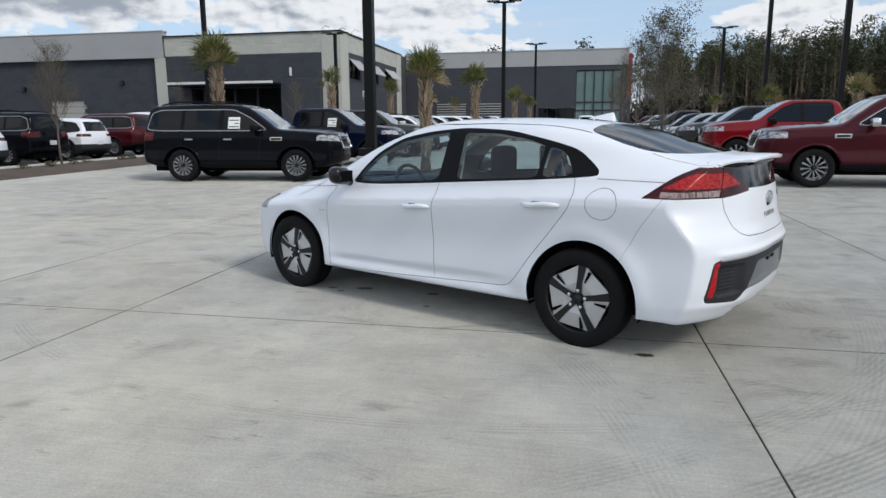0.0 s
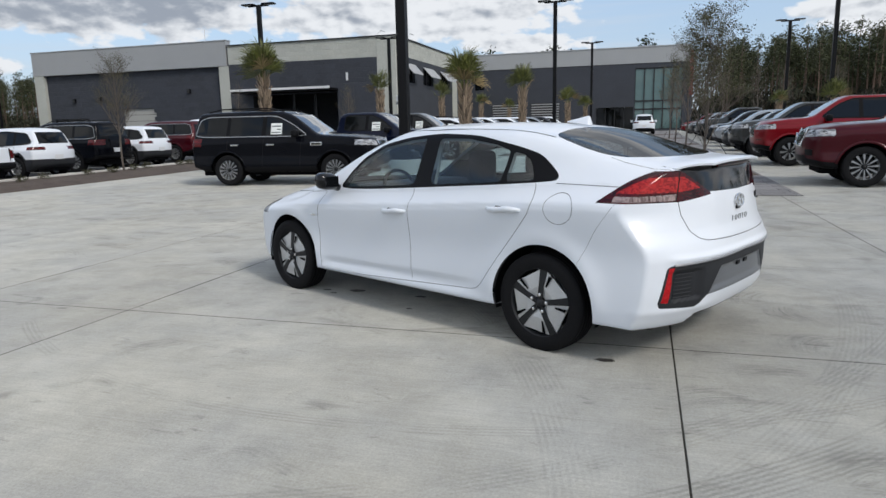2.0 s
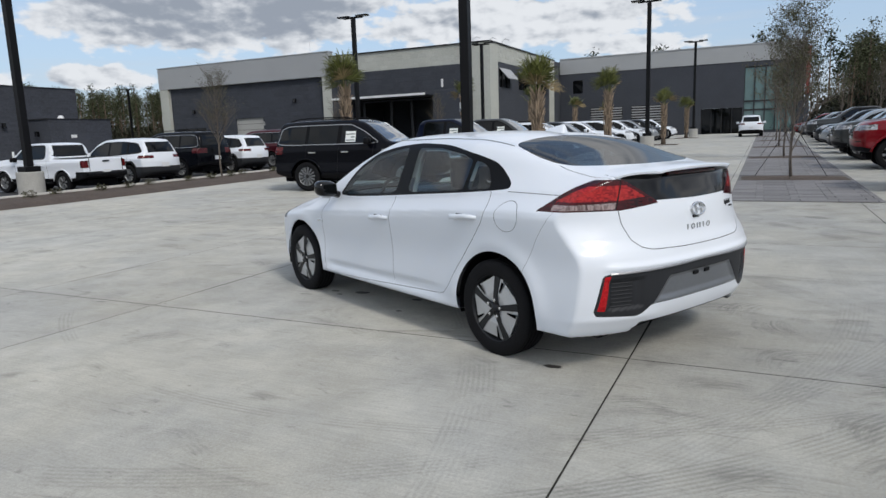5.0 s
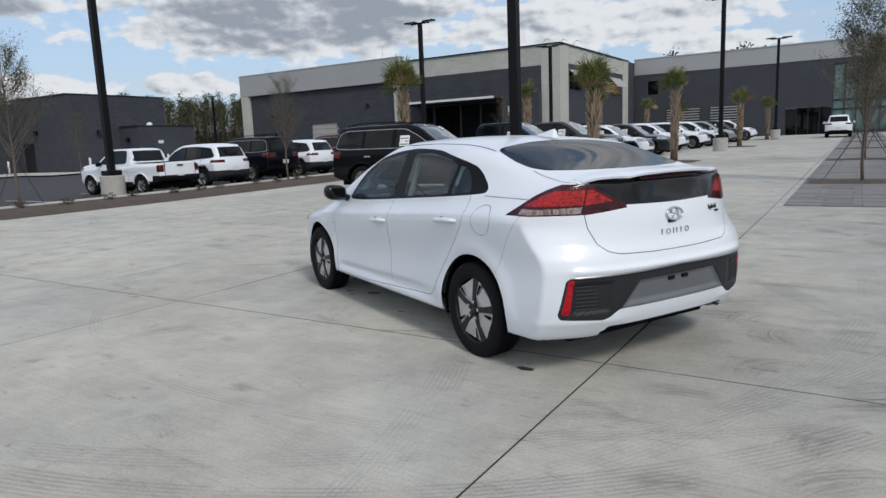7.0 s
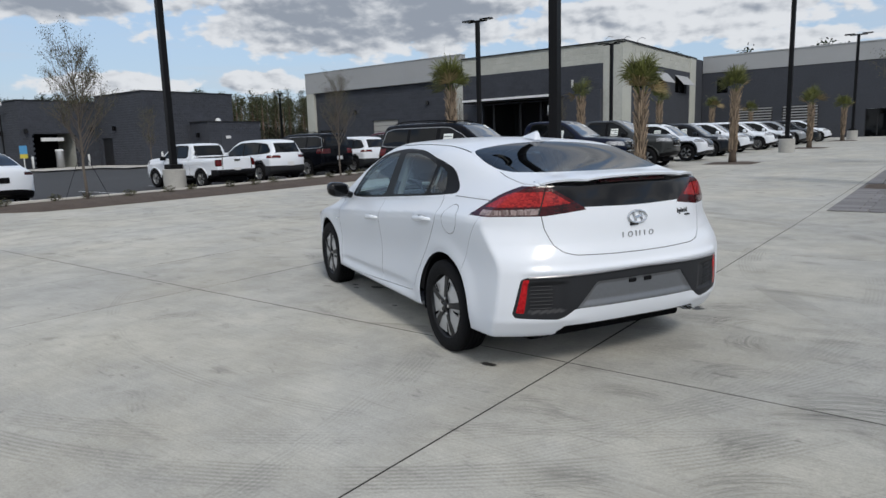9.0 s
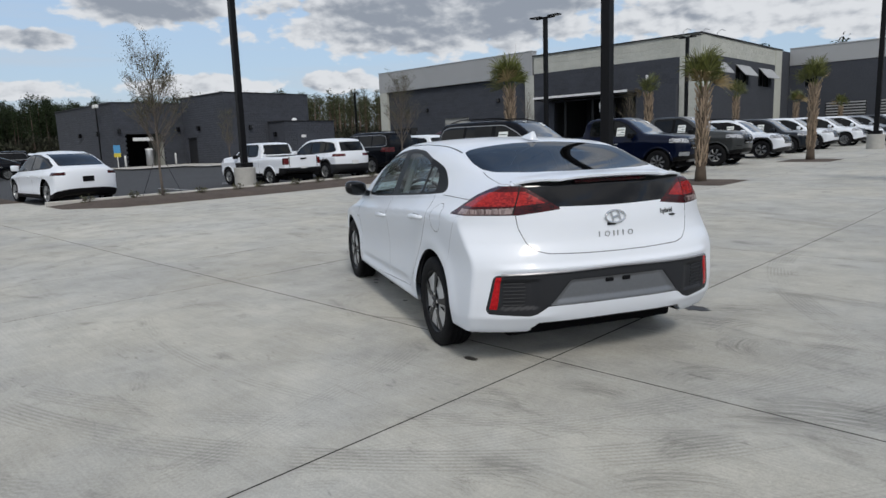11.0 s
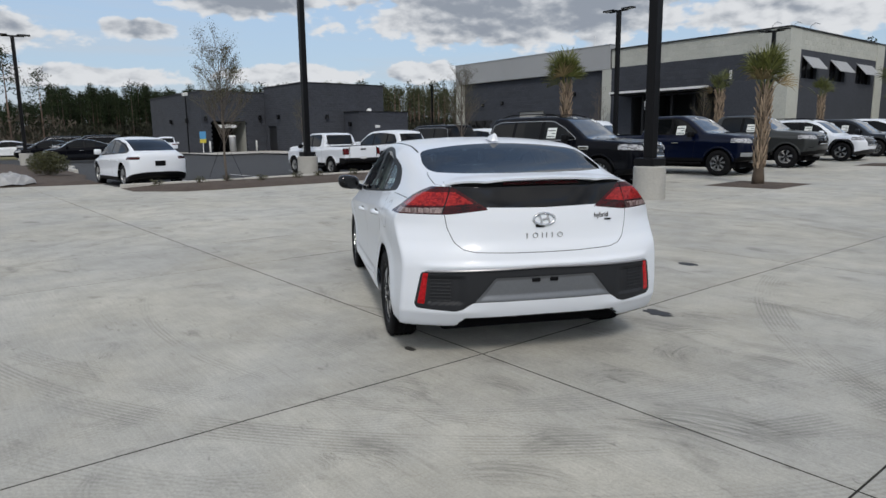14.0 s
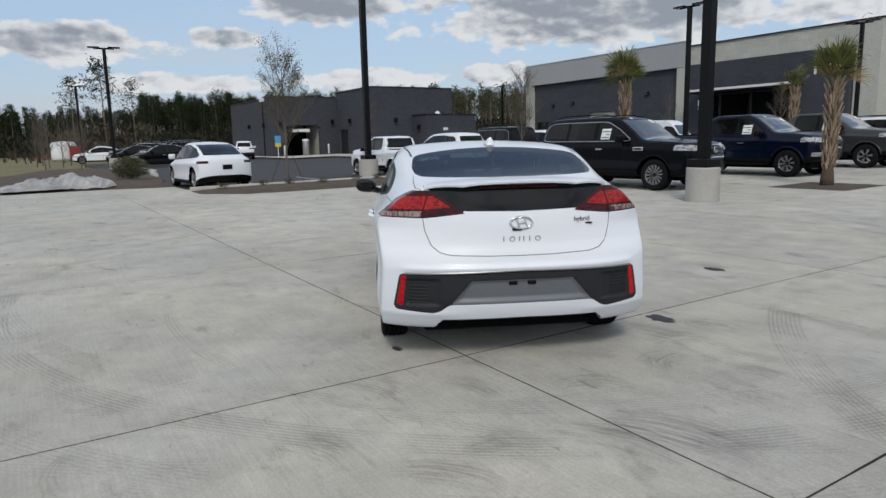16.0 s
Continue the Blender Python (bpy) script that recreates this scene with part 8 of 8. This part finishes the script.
# ---- woods ----
def woods(name, places, label, seed, bark="bark_pine", needle="pine", bushy=0.4, fine=1.0, under="thicket", full=1.0, wide=1.0):
    """Tall pines as one body of stuff: straight trunks, ragged tufted crowns with gaps."""
    rng = random.Random(seed)
    tv, tf, nv, nf, uv_, uf = [], [], [], [], [], []
    for x, y, h in places:
        g = ground_z(y) - 0.2
        bend = rng.uniform(-0.4, 0.4)
        v, f = tube([(x, y, g), (x + bend * 0.4, y, g + h * 0.5), (x + bend, y, g + h * 0.96)], [0.011 * h, 0.008 * h, 0.002 * h], 5, cap=False)
        o = len(tv)
        tv += v
        tf += [tuple(a + o for a in q) for q in f]
        low = rng.uniform(0.40, 0.62) if rng.random() > bushy else rng.uniform(0.12, 0.35)
        for _ in range(int(full * rng.randint(24, 34) / fine ** 1.5)):
            u = low + (1 - low) * rng.random() ** 0.85
            rr = h * 0.15 * wide * (1.12 - u) / (1.12 - low) * rng.uniform(0.25, 1.0)
            a = rng.uniform(0, 6.2832)
            c = Vector((x + bend * u + rr * math.cos(a), y + rr * math.sin(a), g + h * u + rng.uniform(-0.02, 0.03) * h))
            size = h * rng.uniform(0.020, 0.042) * (0.6 + 0.4 * fine)
            for _ in range(9):
                p = c + Vector((rng.gauss(0, 1), rng.gauss(0, 1), rng.gauss(0, 0.6))) * size
                d1 = Vector((rng.gauss(0, 1), rng.gauss(0, 1), rng.gauss(0, 0.8))).normalized() * size * 0.64 * fine
                d2 = Vector((rng.gauss(0, 1), rng.gauss(0, 1), rng.gauss(0, 0.8))).normalized() * size * 0.36 * fine
                o = len(nv)
                nv += [p - d1, p + d2, p + d1, p - d2]
                nf.append((o, o + 1, o + 2, o + 3))
        for _ in range(int(12 * full / fine)):
            q = Vector((x + rng.gauss(0, 2.2), y + rng.gauss(0, 2.2), g + h * 0.38 * rng.random() ** 1.2))
            for _ in range(7):
                p = q + Vector((rng.gauss(0, 0.5), rng.gauss(0, 0.5), rng.gauss(0, 0.5)))
                d1 = Vector((rng.gauss(0, 0.5), rng.gauss(0, 0.5), rng.gauss(0, 1))).normalized() * 0.75 * fine
                d2 = Vector((rng.gauss(0, 1), rng.gauss(0, 1), rng.gauss(0, 0.4))).normalized() * 0.30 * fine ** 2
                o = len(uv_)
                uv_ += [p - d1, p + d2, p + d1, p - d2]
                uf.append((o, o + 1, o + 2, o + 3))
    w = thing(name, pose(0, 0, 0), label, "woods", kind="stuff")
    c = part("low_growth", (uv_, uf), under, w)
    c["kind"] = "stuff"
    a = part("trunks", (tv, tf), bark, w)
    a["kind"] = "stuff"
    b = part("crowns", (nv, nf), needle, w)
    b["kind"] = "stuff"


def belt_of(cx, cy, a0, a1, d0, d1, n, h0, h1, seed):
    """Places along a belt seen from (cx, cy) between two bearings (degrees from +x)."""
    rng = random.Random(seed)
    out = []
    for _ in range(n):
        a, d = radians(rng.uniform(a0, a1)), rng.uniform(d0, d1)
        out.append((cx + d * math.cos(a), cy + d * math.sin(a), rng.uniform(h0, h1)))
    return out


# sunny and shaded belts are told apart by needle, bark and thicket colour
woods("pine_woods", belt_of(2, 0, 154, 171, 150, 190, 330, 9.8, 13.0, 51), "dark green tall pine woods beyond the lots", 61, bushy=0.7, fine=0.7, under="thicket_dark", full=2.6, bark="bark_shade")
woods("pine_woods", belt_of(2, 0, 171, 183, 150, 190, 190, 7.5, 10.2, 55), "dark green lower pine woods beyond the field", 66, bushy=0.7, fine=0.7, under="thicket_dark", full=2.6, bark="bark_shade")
woods("pine_woods", belt_of(2, 0, 128, 154, 150, 185, 360, 10.5, 13.5, 52), "tall pine woods behind the buildings, with sunlight put into the needle colour", 62, needle="pine_sun_tint", bushy=0.45, fine=0.7, under="thicket_dark", full=1.4)
woods("pine_woods", belt_of(0, 0, 64, 84, 105, 150, 390, 10.4, 14.6, 53), "tall mixed pine woods behind the parked cars", 63, needle="pine_sun_tint", bushy=0.3, fine=0.7, under="thicket_dark", full=1.4)
# belt out of view, added only to be reflected in car glass
woods("pine_woods", belt_of(0, 0, 30, 64, 108, 135, 45, 11.0, 14.0, 56), "unseen mixed pine woods added beyond the lot for reflections", 67, needle="pine_sun_tint", bushy=0.4)
woods("pine_woods", belt_of(0, 0, 84, 128, 150, 175, 70, 14.5, 19.5, 54), "pine tops showing over the showroom roof", 64)
woods("lone_pine", [(-118, 14, 15.5), (-122, 19, 13.0), (-110, 9, 12.0)], "loose tall pines at the edge of the woods", 65, bushy=0.0, fine=0.7, full=2.6, wide=1.7)


def brush(name, x0, x1, y0, y1, n, h, seed, material, label):
    rng = random.Random(seed)
    vs, fs = [], []
    for _ in range(n):
        x, y, hh = rng.uniform(x0, x1), rng.uniform(y0, y1), h * rng.uniform(0.4, 1.1)
        g = ground_z(y) - 0.1
        for _ in range(16):
            a, tilt = rng.uniform(0, 6.2832), rng.uniform(0, 0.7)
            e = Vector((x + math.cos(a) * tilt * hh, y + math.sin(a) * tilt * hh, g + hh * rng.uniform(0.5, 1)))
            s = Vector((-math.sin(a), math.cos(a), 0)) * 0.02 * hh
            o = len(vs)
            vs += [Vector((x, y, g)) - s, Vector((x, y, g)) + s, e]
            fs.append((o, o + 1, o + 2))
    w = link_mesh(name, vs, fs, material)
    tagged(w, label, "brush", kind="stuff")


brush("undergrowth", -150, -78, 0, 60, 420, 1.7, 71, "rust_shrub", "rust-brown winter undergrowth before the woods")
brush("undergrowth", 10, 75, 96, 120, 420, 3.6, 72, "rust_shrub", "rust-brown winter undergrowth before the woods")


# ---- shrubs, tarpaulin, small things ----
def shrub(x, y, r, h, seed, n, material="shrub", label="small clipped dark green shrub in the mulch", group="shrubs of the beds"):
    rng = random.Random(seed)
    t = thing("shrub", pose(x, y, ground_z(y) + 0.03), label, "shrub", group)
    vs, fs = [], []
    for _ in range(7):
        a = rng.uniform(0, 6.2832)
        v, f = tube([(0, 0, 0), (0.5 * r * math.cos(a), 0.5 * r * math.sin(a), h * 0.5), (0.85 * r * math.cos(a), 0.85 * r * math.sin(a), h * 0.85)], [0.010, 0.007, 0.003], 4, cap=False)
        o = len(vs)
        vs += v
        fs += [tuple(k + o for k in q) for q in f]
    part("stem", (vs, fs), "bark", t)["kind"] = "stuff"
    lv, lf = [], []
    for _ in range(n):
        d = Vector((rng.gauss(0, 1), rng.gauss(0, 1), rng.gauss(0, 1))).normalized() * rng.random() ** 0.4
        q = Vector((d.x * r, d.y * r, h * (0.55 + 0.5 * d.z)))
        a = Vector((rng.gauss(0, 1), rng.gauss(0, 1), rng.gauss(0, 1))).normalized()
        b = a.cross(Vector((0.3, 0.5, 0.8))).normalized()
        s = rng.uniform(0.025, 0.05)
        o = len(lv)
        lv += [q - a * s, q + b * s * 0.5, q + a * s, q - b * s * 0.5]
        lf.append((o, o + 1, o + 2, o + 3))
    c = part("leaves", (lv, lf), material, t)
    c["kind"] = "stuff"


shrub(-27.2, 5.8, 0.80, 1.0, 81, 5200, "brown_shrub", label="rounded clipped dark green shrub on bare soil")
rngs = random.Random(9)
for k in range(17):
    shrub(-16.9 + rngs.uniform(-0.35, 0.35), 7.2 + 1.12 * k + rngs.uniform(-0.25, 0.25), 0.20, 0.28, 90 + k, 110, "leaf", "tiny sparse olive shrub in brown mulch")


def tarp_pile(x, y):
    """A low heap under a crumpled tarpaulin with folds and open edges."""
    t = thing("tarpaulin_heap", pose(x, y, ground_z(y) + 0.05, 0, 0, 102), "crumpled grey-white tarpaulin over a low heap", "tarpaulin")
    nx, ny = 90, 54
    vs, fs = [], []
    for j in range(ny + 1):
        for i in range(nx + 1):
            u, v = i / nx * 2 - 1, j / ny * 2 - 1
            px, py = 1.75 * u * (1 + 0.12 * noise.noise((v * 2, 1, 5))), 0.85 * v * (1 + 0.2 * noise.noise((u * 2.3, 4, 1)))
            edge = max(0.0, 1 - max(abs(u), abs(v)) ** 4)
            hh = (0.30 + 0.16 * u) * edge ** 0.5 * (0.65 + 0.6 * noise.noise((u * 2.3 + 3, v * 1.1, 0)))
            fold = 0.30 * (0.4 - abs(noise.noise((u * 2.6 + v * 1.5, v * 2, 2)))) + 0.16 * (0.4 - abs(noise.noise((u * 6 - v * 3, v * 4, 7))))
            vs.append((px, py, max(0.004, hh + fold * (0.3 + edge))))
    for j in range(ny):
        for i in range(nx):
            a = j * (nx + 1) + i
            fs.append((a, a + 1, a + nx + 2, a + nx + 1))
    part("sheet", (vs, fs), "tarp", t)
    for k in range(5):
        a = -1.2 + 0.6 * k
        part("board", box_bm(a - 0.3, a + 0.25, 0.70, 0.80, 0.01, 0.09, 0.01), "bark", t)


tarp_pile(-22.1, 2.75)


def bollard(x, y):
    t = thing("bollard", pose(x, y, ground_z(y) + 0.05), "pale grey steel bollard before the building", "bollard", "bollards before the low building")
    part("post", lathe([(0.001, 0.0), (0.085, 0.0), (0.085, 1.0), (0.06, 1.06), (0.001, 1.08)], 14), "white_metal", t, smooth=True)
    part("base_ring", lathe([(0.13, 0.0), (0.13, 0.05), (0.09, 0.06)], 14), "plate_grey", t)


for bx, by in ((-58.6, 23.6), (-58.4, 28.1), (-50.2, 30.4), (-50.2, 31.8), (-50.2, 34.9 - 2.0), (-46.9, 35.2)):
    bollard(bx, by)
bin_ = thing("steel_bin", pose(-58.9, 25.9, ground_z(25.9) + 0.06), "tall silver steel cylinder bin beside the bay", "bin")
part("drum", lathe([(0.001, 0.0), (0.32, 0.0), (0.32, 1.45), (0.30, 1.5), (0.001, 1.55)], 24), "steel", bin_, smooth=True)
part("lid", lathe([(0.34, 1.42), (0.34, 1.52), (0.28, 1.58), (0.001, 1.60)], 24), "white_metal", bin_, smooth=True)
sign = thing("entrance_sign", pose(-58.7, 23.0, ground_z(23.0) + 0.05, 0, 0, 90), "blue and yellow printed sign on a white post", "sign")
part("post", tube([(0, 0.03, 0), (0, 0.03, 1.9)], 0.04, 8), "white_metal", sign)
part("upper_panel", box_bm(-0.29, 0.29, -0.03, 0.0, 1.30, 2.0, 0.004), "skyblue", sign)
part("lower_panel", box_bm(-0.29, 0.29, -0.03, 0.0, 0.95, 1.295, 0.004), "yellow", sign)
pole_cam = thing("camera_mast", pose(-61.6, 22.6, ground_z(22)), "grey mast with white camera heads", "mast")
part("mast", tube([(0, 0, 0), (0, 0, 5.6)], 0.07, 8), "pole", pole_cam)
for sg in (1, -1):
    part("camera_head", box_bm(sg * 0.3 - 0.2, sg * 0.3 + 0.2, -0.15, 0.1, 5.45, 5.75, 0.04), "white_metal", pole_cam)

lift = thing("scissor_lift", pose(-45.0, 38.6, ground_z(38.6) - 0.05, 0, 0, 30), "blue scissor lift standing folded on the asphalt", "lift")
part("chassis", box_bm(-1.2, 1.2, -0.55, 0.55, 0.25, 0.75, 0.04), "blue_paint", lift)
part("platform", box_bm(-1.2, 1.2, -0.55, 0.55, 1.25, 1.40, 0.02), "blue_paint", lift)
for sg in (1, -1):
    part("scissor_arm", tube([(-1.0 * sg, 0.45, 0.75), (1.0 * sg, 0.45, 1.25)], 0.06, 6), "blue_paint", lift)
    for xx in (-0.85, 0.85):
        v, f = lathe([(0.001, -0.1), (0.25, -0.1), (0.25, 0.1), (0.001, 0.1)], 18, "y")
        part("wheel", ([(p[0] + xx, p[1] + sg * 0.5, p[2] + 0.25) for p in v], f), "tyre", lift)

# far left: warehouse, tank, red box, clay bank
wh = thing("warehouse", pose(-165, -18, 0.0), "pale grey metal warehouse far beyond the field", "building")
part("wall", box_bm(-8, 8, -12, 16, 0, 6.4, 0.05), "fascia", wh)
part("roof", box_bm(-8.3, 8.3, -12.3, 16.3, 6.4, 6.9, 0.05), "white_metal", wh)
tank = thing("water_tank", pose(-86, 6.2, 0.0), "small white plastic tank on the ground", "tank")
part("tank_body", lathe([(0.001, 0.1), (1.3, 0.1), (1.35, 0.3), (1.35, 1.9), (1.1, 2.2), (0.001, 2.3)], 24), "white_metal", tank, smooth=True)
redb = thing("red_box", pose(-84.5, 7.4, 0.0), "red painted metal equipment box", "box")
part("cabinet", box_bm(-0.6, 0.6, -0.7, 0.7, 0.1, 1.7, 0.04), "red_paint", redb)
part("skid", box_bm(-0.7, 0.7, -0.8, 0.8, 0.0, 0.12, 0.01), "plastic", redb)
clay = thing("clay_bank", pose(-112, 19, 0.0, 0, 0, 8), "low bank of red clay before the woods", "bank", kind="stuff")
cv, cf = [], []
for j in range(9):
    for i in range(41):
        v_ = j / 8
        cv.append((-3 + 6 * v_, -16 + 32 * i / 40, (1.0 + 0.4 * noise.noise((i * 0.35, j * 0.5, 0))) * math.sin(math.pi * v_) ** 0.7 * min(1, i / 4, (40 - i) / 4)))
for j in range(8):
    for i in range(40):
        a = j * 41 + i
        cf.append((a, a + 41, a + 42, a + 1))
part("bank_soil", (cv, cf), "clay", clay, smooth=True)["kind"] = "stuff"
# spots of oil and a drain lid on the concrete
for ox, oy, r1, sd in ((0.39, 3.97, 0.055, 1), (0.97, 6.05, 0.13, 2), (0.05, 8.05, 0.12, 3), (-2.11, 5.27, 0.04, 4), (-1.83, 5.29, 0.07, 5), (-2.0, 5.17, 0.03, 6), (-1.2, 5.2, 0.05, 7), (-1.17, 4.82, 0.03, 8)):
    rs = random.Random(sd)
    ring = [(ox + r1 * rs.uniform(0.75, 1.25) * math.cos(a), oy + 0.6 * r1 * rs.uniform(0.75, 1.25) * math.sin(a)) for a in np.linspace(0, 6.2832, 22)[:-1]]
    tagged(link_mesh("oil_stain", [(x, y, ground_z(y) + 0.003) for x, y in ring], [tuple(range(len(ring)))], "oil"), "small dark oil stain on the concrete", "stain", "oil stains", "structure")


def rubber_mat():
    """Worn rubber on concrete: thin curved streaks that fade out to the edges of the smear."""
    m = bpy.data.materials.new("worn_rubber_mark")
    m.use_nodes = True
    nt = m.node_tree
    nd, ln = nt.nodes, nt.links
    b, out = nd["Principled BSDF"], nd["Material Output"]
    b.inputs["Base Color"].default_value = (0.085, 0.082, 0.084, 1)
    b.inputs["Roughness"].default_value = 0.8
    co = nd.new("ShaderNodeTexCoord")
    sep = nd.new("ShaderNodeSeparateXYZ")
    ln.new(co.outputs["Generated"], sep.inputs[0])

    def op(kind, a, c=0.0):
        n = nd.new("ShaderNodeMath")
        n.operation = kind
        n.use_clamp = kind == "POWER"
        for k, v in enumerate((a, c)):
            if isinstance(v, (int, float)):
                n.inputs[k].default_value = v
            else:
                ln.new(v, n.inputs[k])
        return n.outputs[0]

    u, v = op("SUBTRACT", op("MULTIPLY", sep.outputs["X"], 2.0), 1.0), op("SUBTRACT", op("MULTIPLY", sep.outputs["Y"], 2.0), 1.0)
    v = op("ADD", v, op("MULTIPLY", op("MULTIPLY", u, u), 0.55))
    fade = op("MULTIPLY", op("SUBTRACT", 1.0, op("MULTIPLY", u, u)), op("SUBTRACT", 1.0, op("MULTIPLY", v, v)))
    fade = op("MAXIMUM", fade, 0.0)
    ob = nd.new("ShaderNodeObjectInfo")
    cmb = nd.new("ShaderNodeCombineXYZ")
    ln.new(op("MULTIPLY", u, 0.9), cmb.inputs[0])
    ln.new(op("MULTIPLY", v, 5.5), cmb.inputs[1])
    ln.new(op("MULTIPLY", ob.outputs["Random"], 40.0), cmb.inputs[2])
    n = nd.new("ShaderNodeTexNoise")
    n.inputs["Scale"].default_value, n.inputs["Detail"].default_value, n.inputs["Roughness"].default_value = 1.3, 6, 0.62
    ln.new(cmb.outputs[0], n.inputs["Vector"])
    mr = nd.new("ShaderNodeMapRange")
    mr.inputs["From Min"].default_value, mr.inputs["From Max"].default_value, mr.inputs["To Max"].default_value = 0.42, 0.70, 0.36
    ln.new(n.outputs["Fac"], mr.inputs["Value"])
    tr = nd.new("ShaderNodeBsdfTransparent")
    mx = nd.new("ShaderNodeMixShader")
    ln.new(op("MULTIPLY", op("POWER", fade, 0.7), mr.outputs[0]), mx.inputs[0])
    ln.new(tr.outputs[0], mx.inputs[1])
    ln.new(b.outputs[0], mx.inputs[2])
    ln.new(mx.outputs[0], out.inputs[0])
    return m


M["rubber"] = rubber_mat()


def scuff(x, y, length, width, turn):
    a, b = length / 2, width / 2
    c, s = math.cos(radians(turn)), math.sin(radians(turn))
    ob = link_mesh("tyre_scuff", [(px, py, ground_z(y + px * s + py * c) - ground_z(y)) for px, py in ((-a, -b), (a, -b), (a, b), (-a, b))], [(0, 1, 2, 3)], "rubber")
    ob.matrix_world = pose(x, y, ground_z(y) + 0.0035, 0, 0, turn)
    tagged(ob, "faint dark rubber smear on the pale concrete", "tyre mark", "tyre scuffs", "structure")


for sx, sy, sl, sw, st in ((2.62, 5.54, 0.42, 0.22, 20), (2.08, 3.32, 0.55, 0.26, 40), (1.50, 2.92, 0.42, 0.24, 30), (1.46, 2.74, 0.16, 0.12, 0), (1.96, 3.69, 0.40, 0.25, 60), (1.72, 6.98, 1.2, 0.26, -4), (-0.02, 8.15, 0.40, 0.2, 0),
                           (2.24, 4.21, 0.75, 0.36, 25), (2.40, 4.50, 0.85, 0.40, 20), (1.62, 4.62, 0.5, 0.34, 60), (1.38, 5.75, 0.5, 0.30, 70), (1.60, 5.28, 0.42, 0.3, 110), (-2.58, 3.55, 0.46, 0.24, 50), (-1.89, 3.6, 0.18, 0.13, 0),
                           (0.95, 3.55, 0.5, 0.3, 20), (1.05, 5.75, 0.7, 0.22, 15), (0.04, 7.62, 0.5, 0.2, -10), (1.30, 4.02, 0.42, 0.2, 10), (2.9, 3.6, 0.5, 0.3, 35), (3.4, 5.2, 0.5, 0.25, 60)):
    scuff(sx, sy, sl, sw, st)
rsc = random.Random(77)
for _ in range(46):
    sx, sy = rsc.uniform(-13.5, -2.6), rsc.uniform(5.2, 13.0)
    if math.hypot(sx + 2.4, sy - 5.6) > 1.0:
        scuff(sx, sy, rsc.uniform(0.35, 1.1), rsc.uniform(0.12, 0.3), rsc.uniform(-30, 30))
for _ in range(30):
    scuff(rsc.uniform(1.2, 6.5), rsc.uniform(5.5, 15.0), rsc.uniform(0.3, 0.9), rsc.uniform(0.14, 0.34), rsc.uniform(-60, 60))
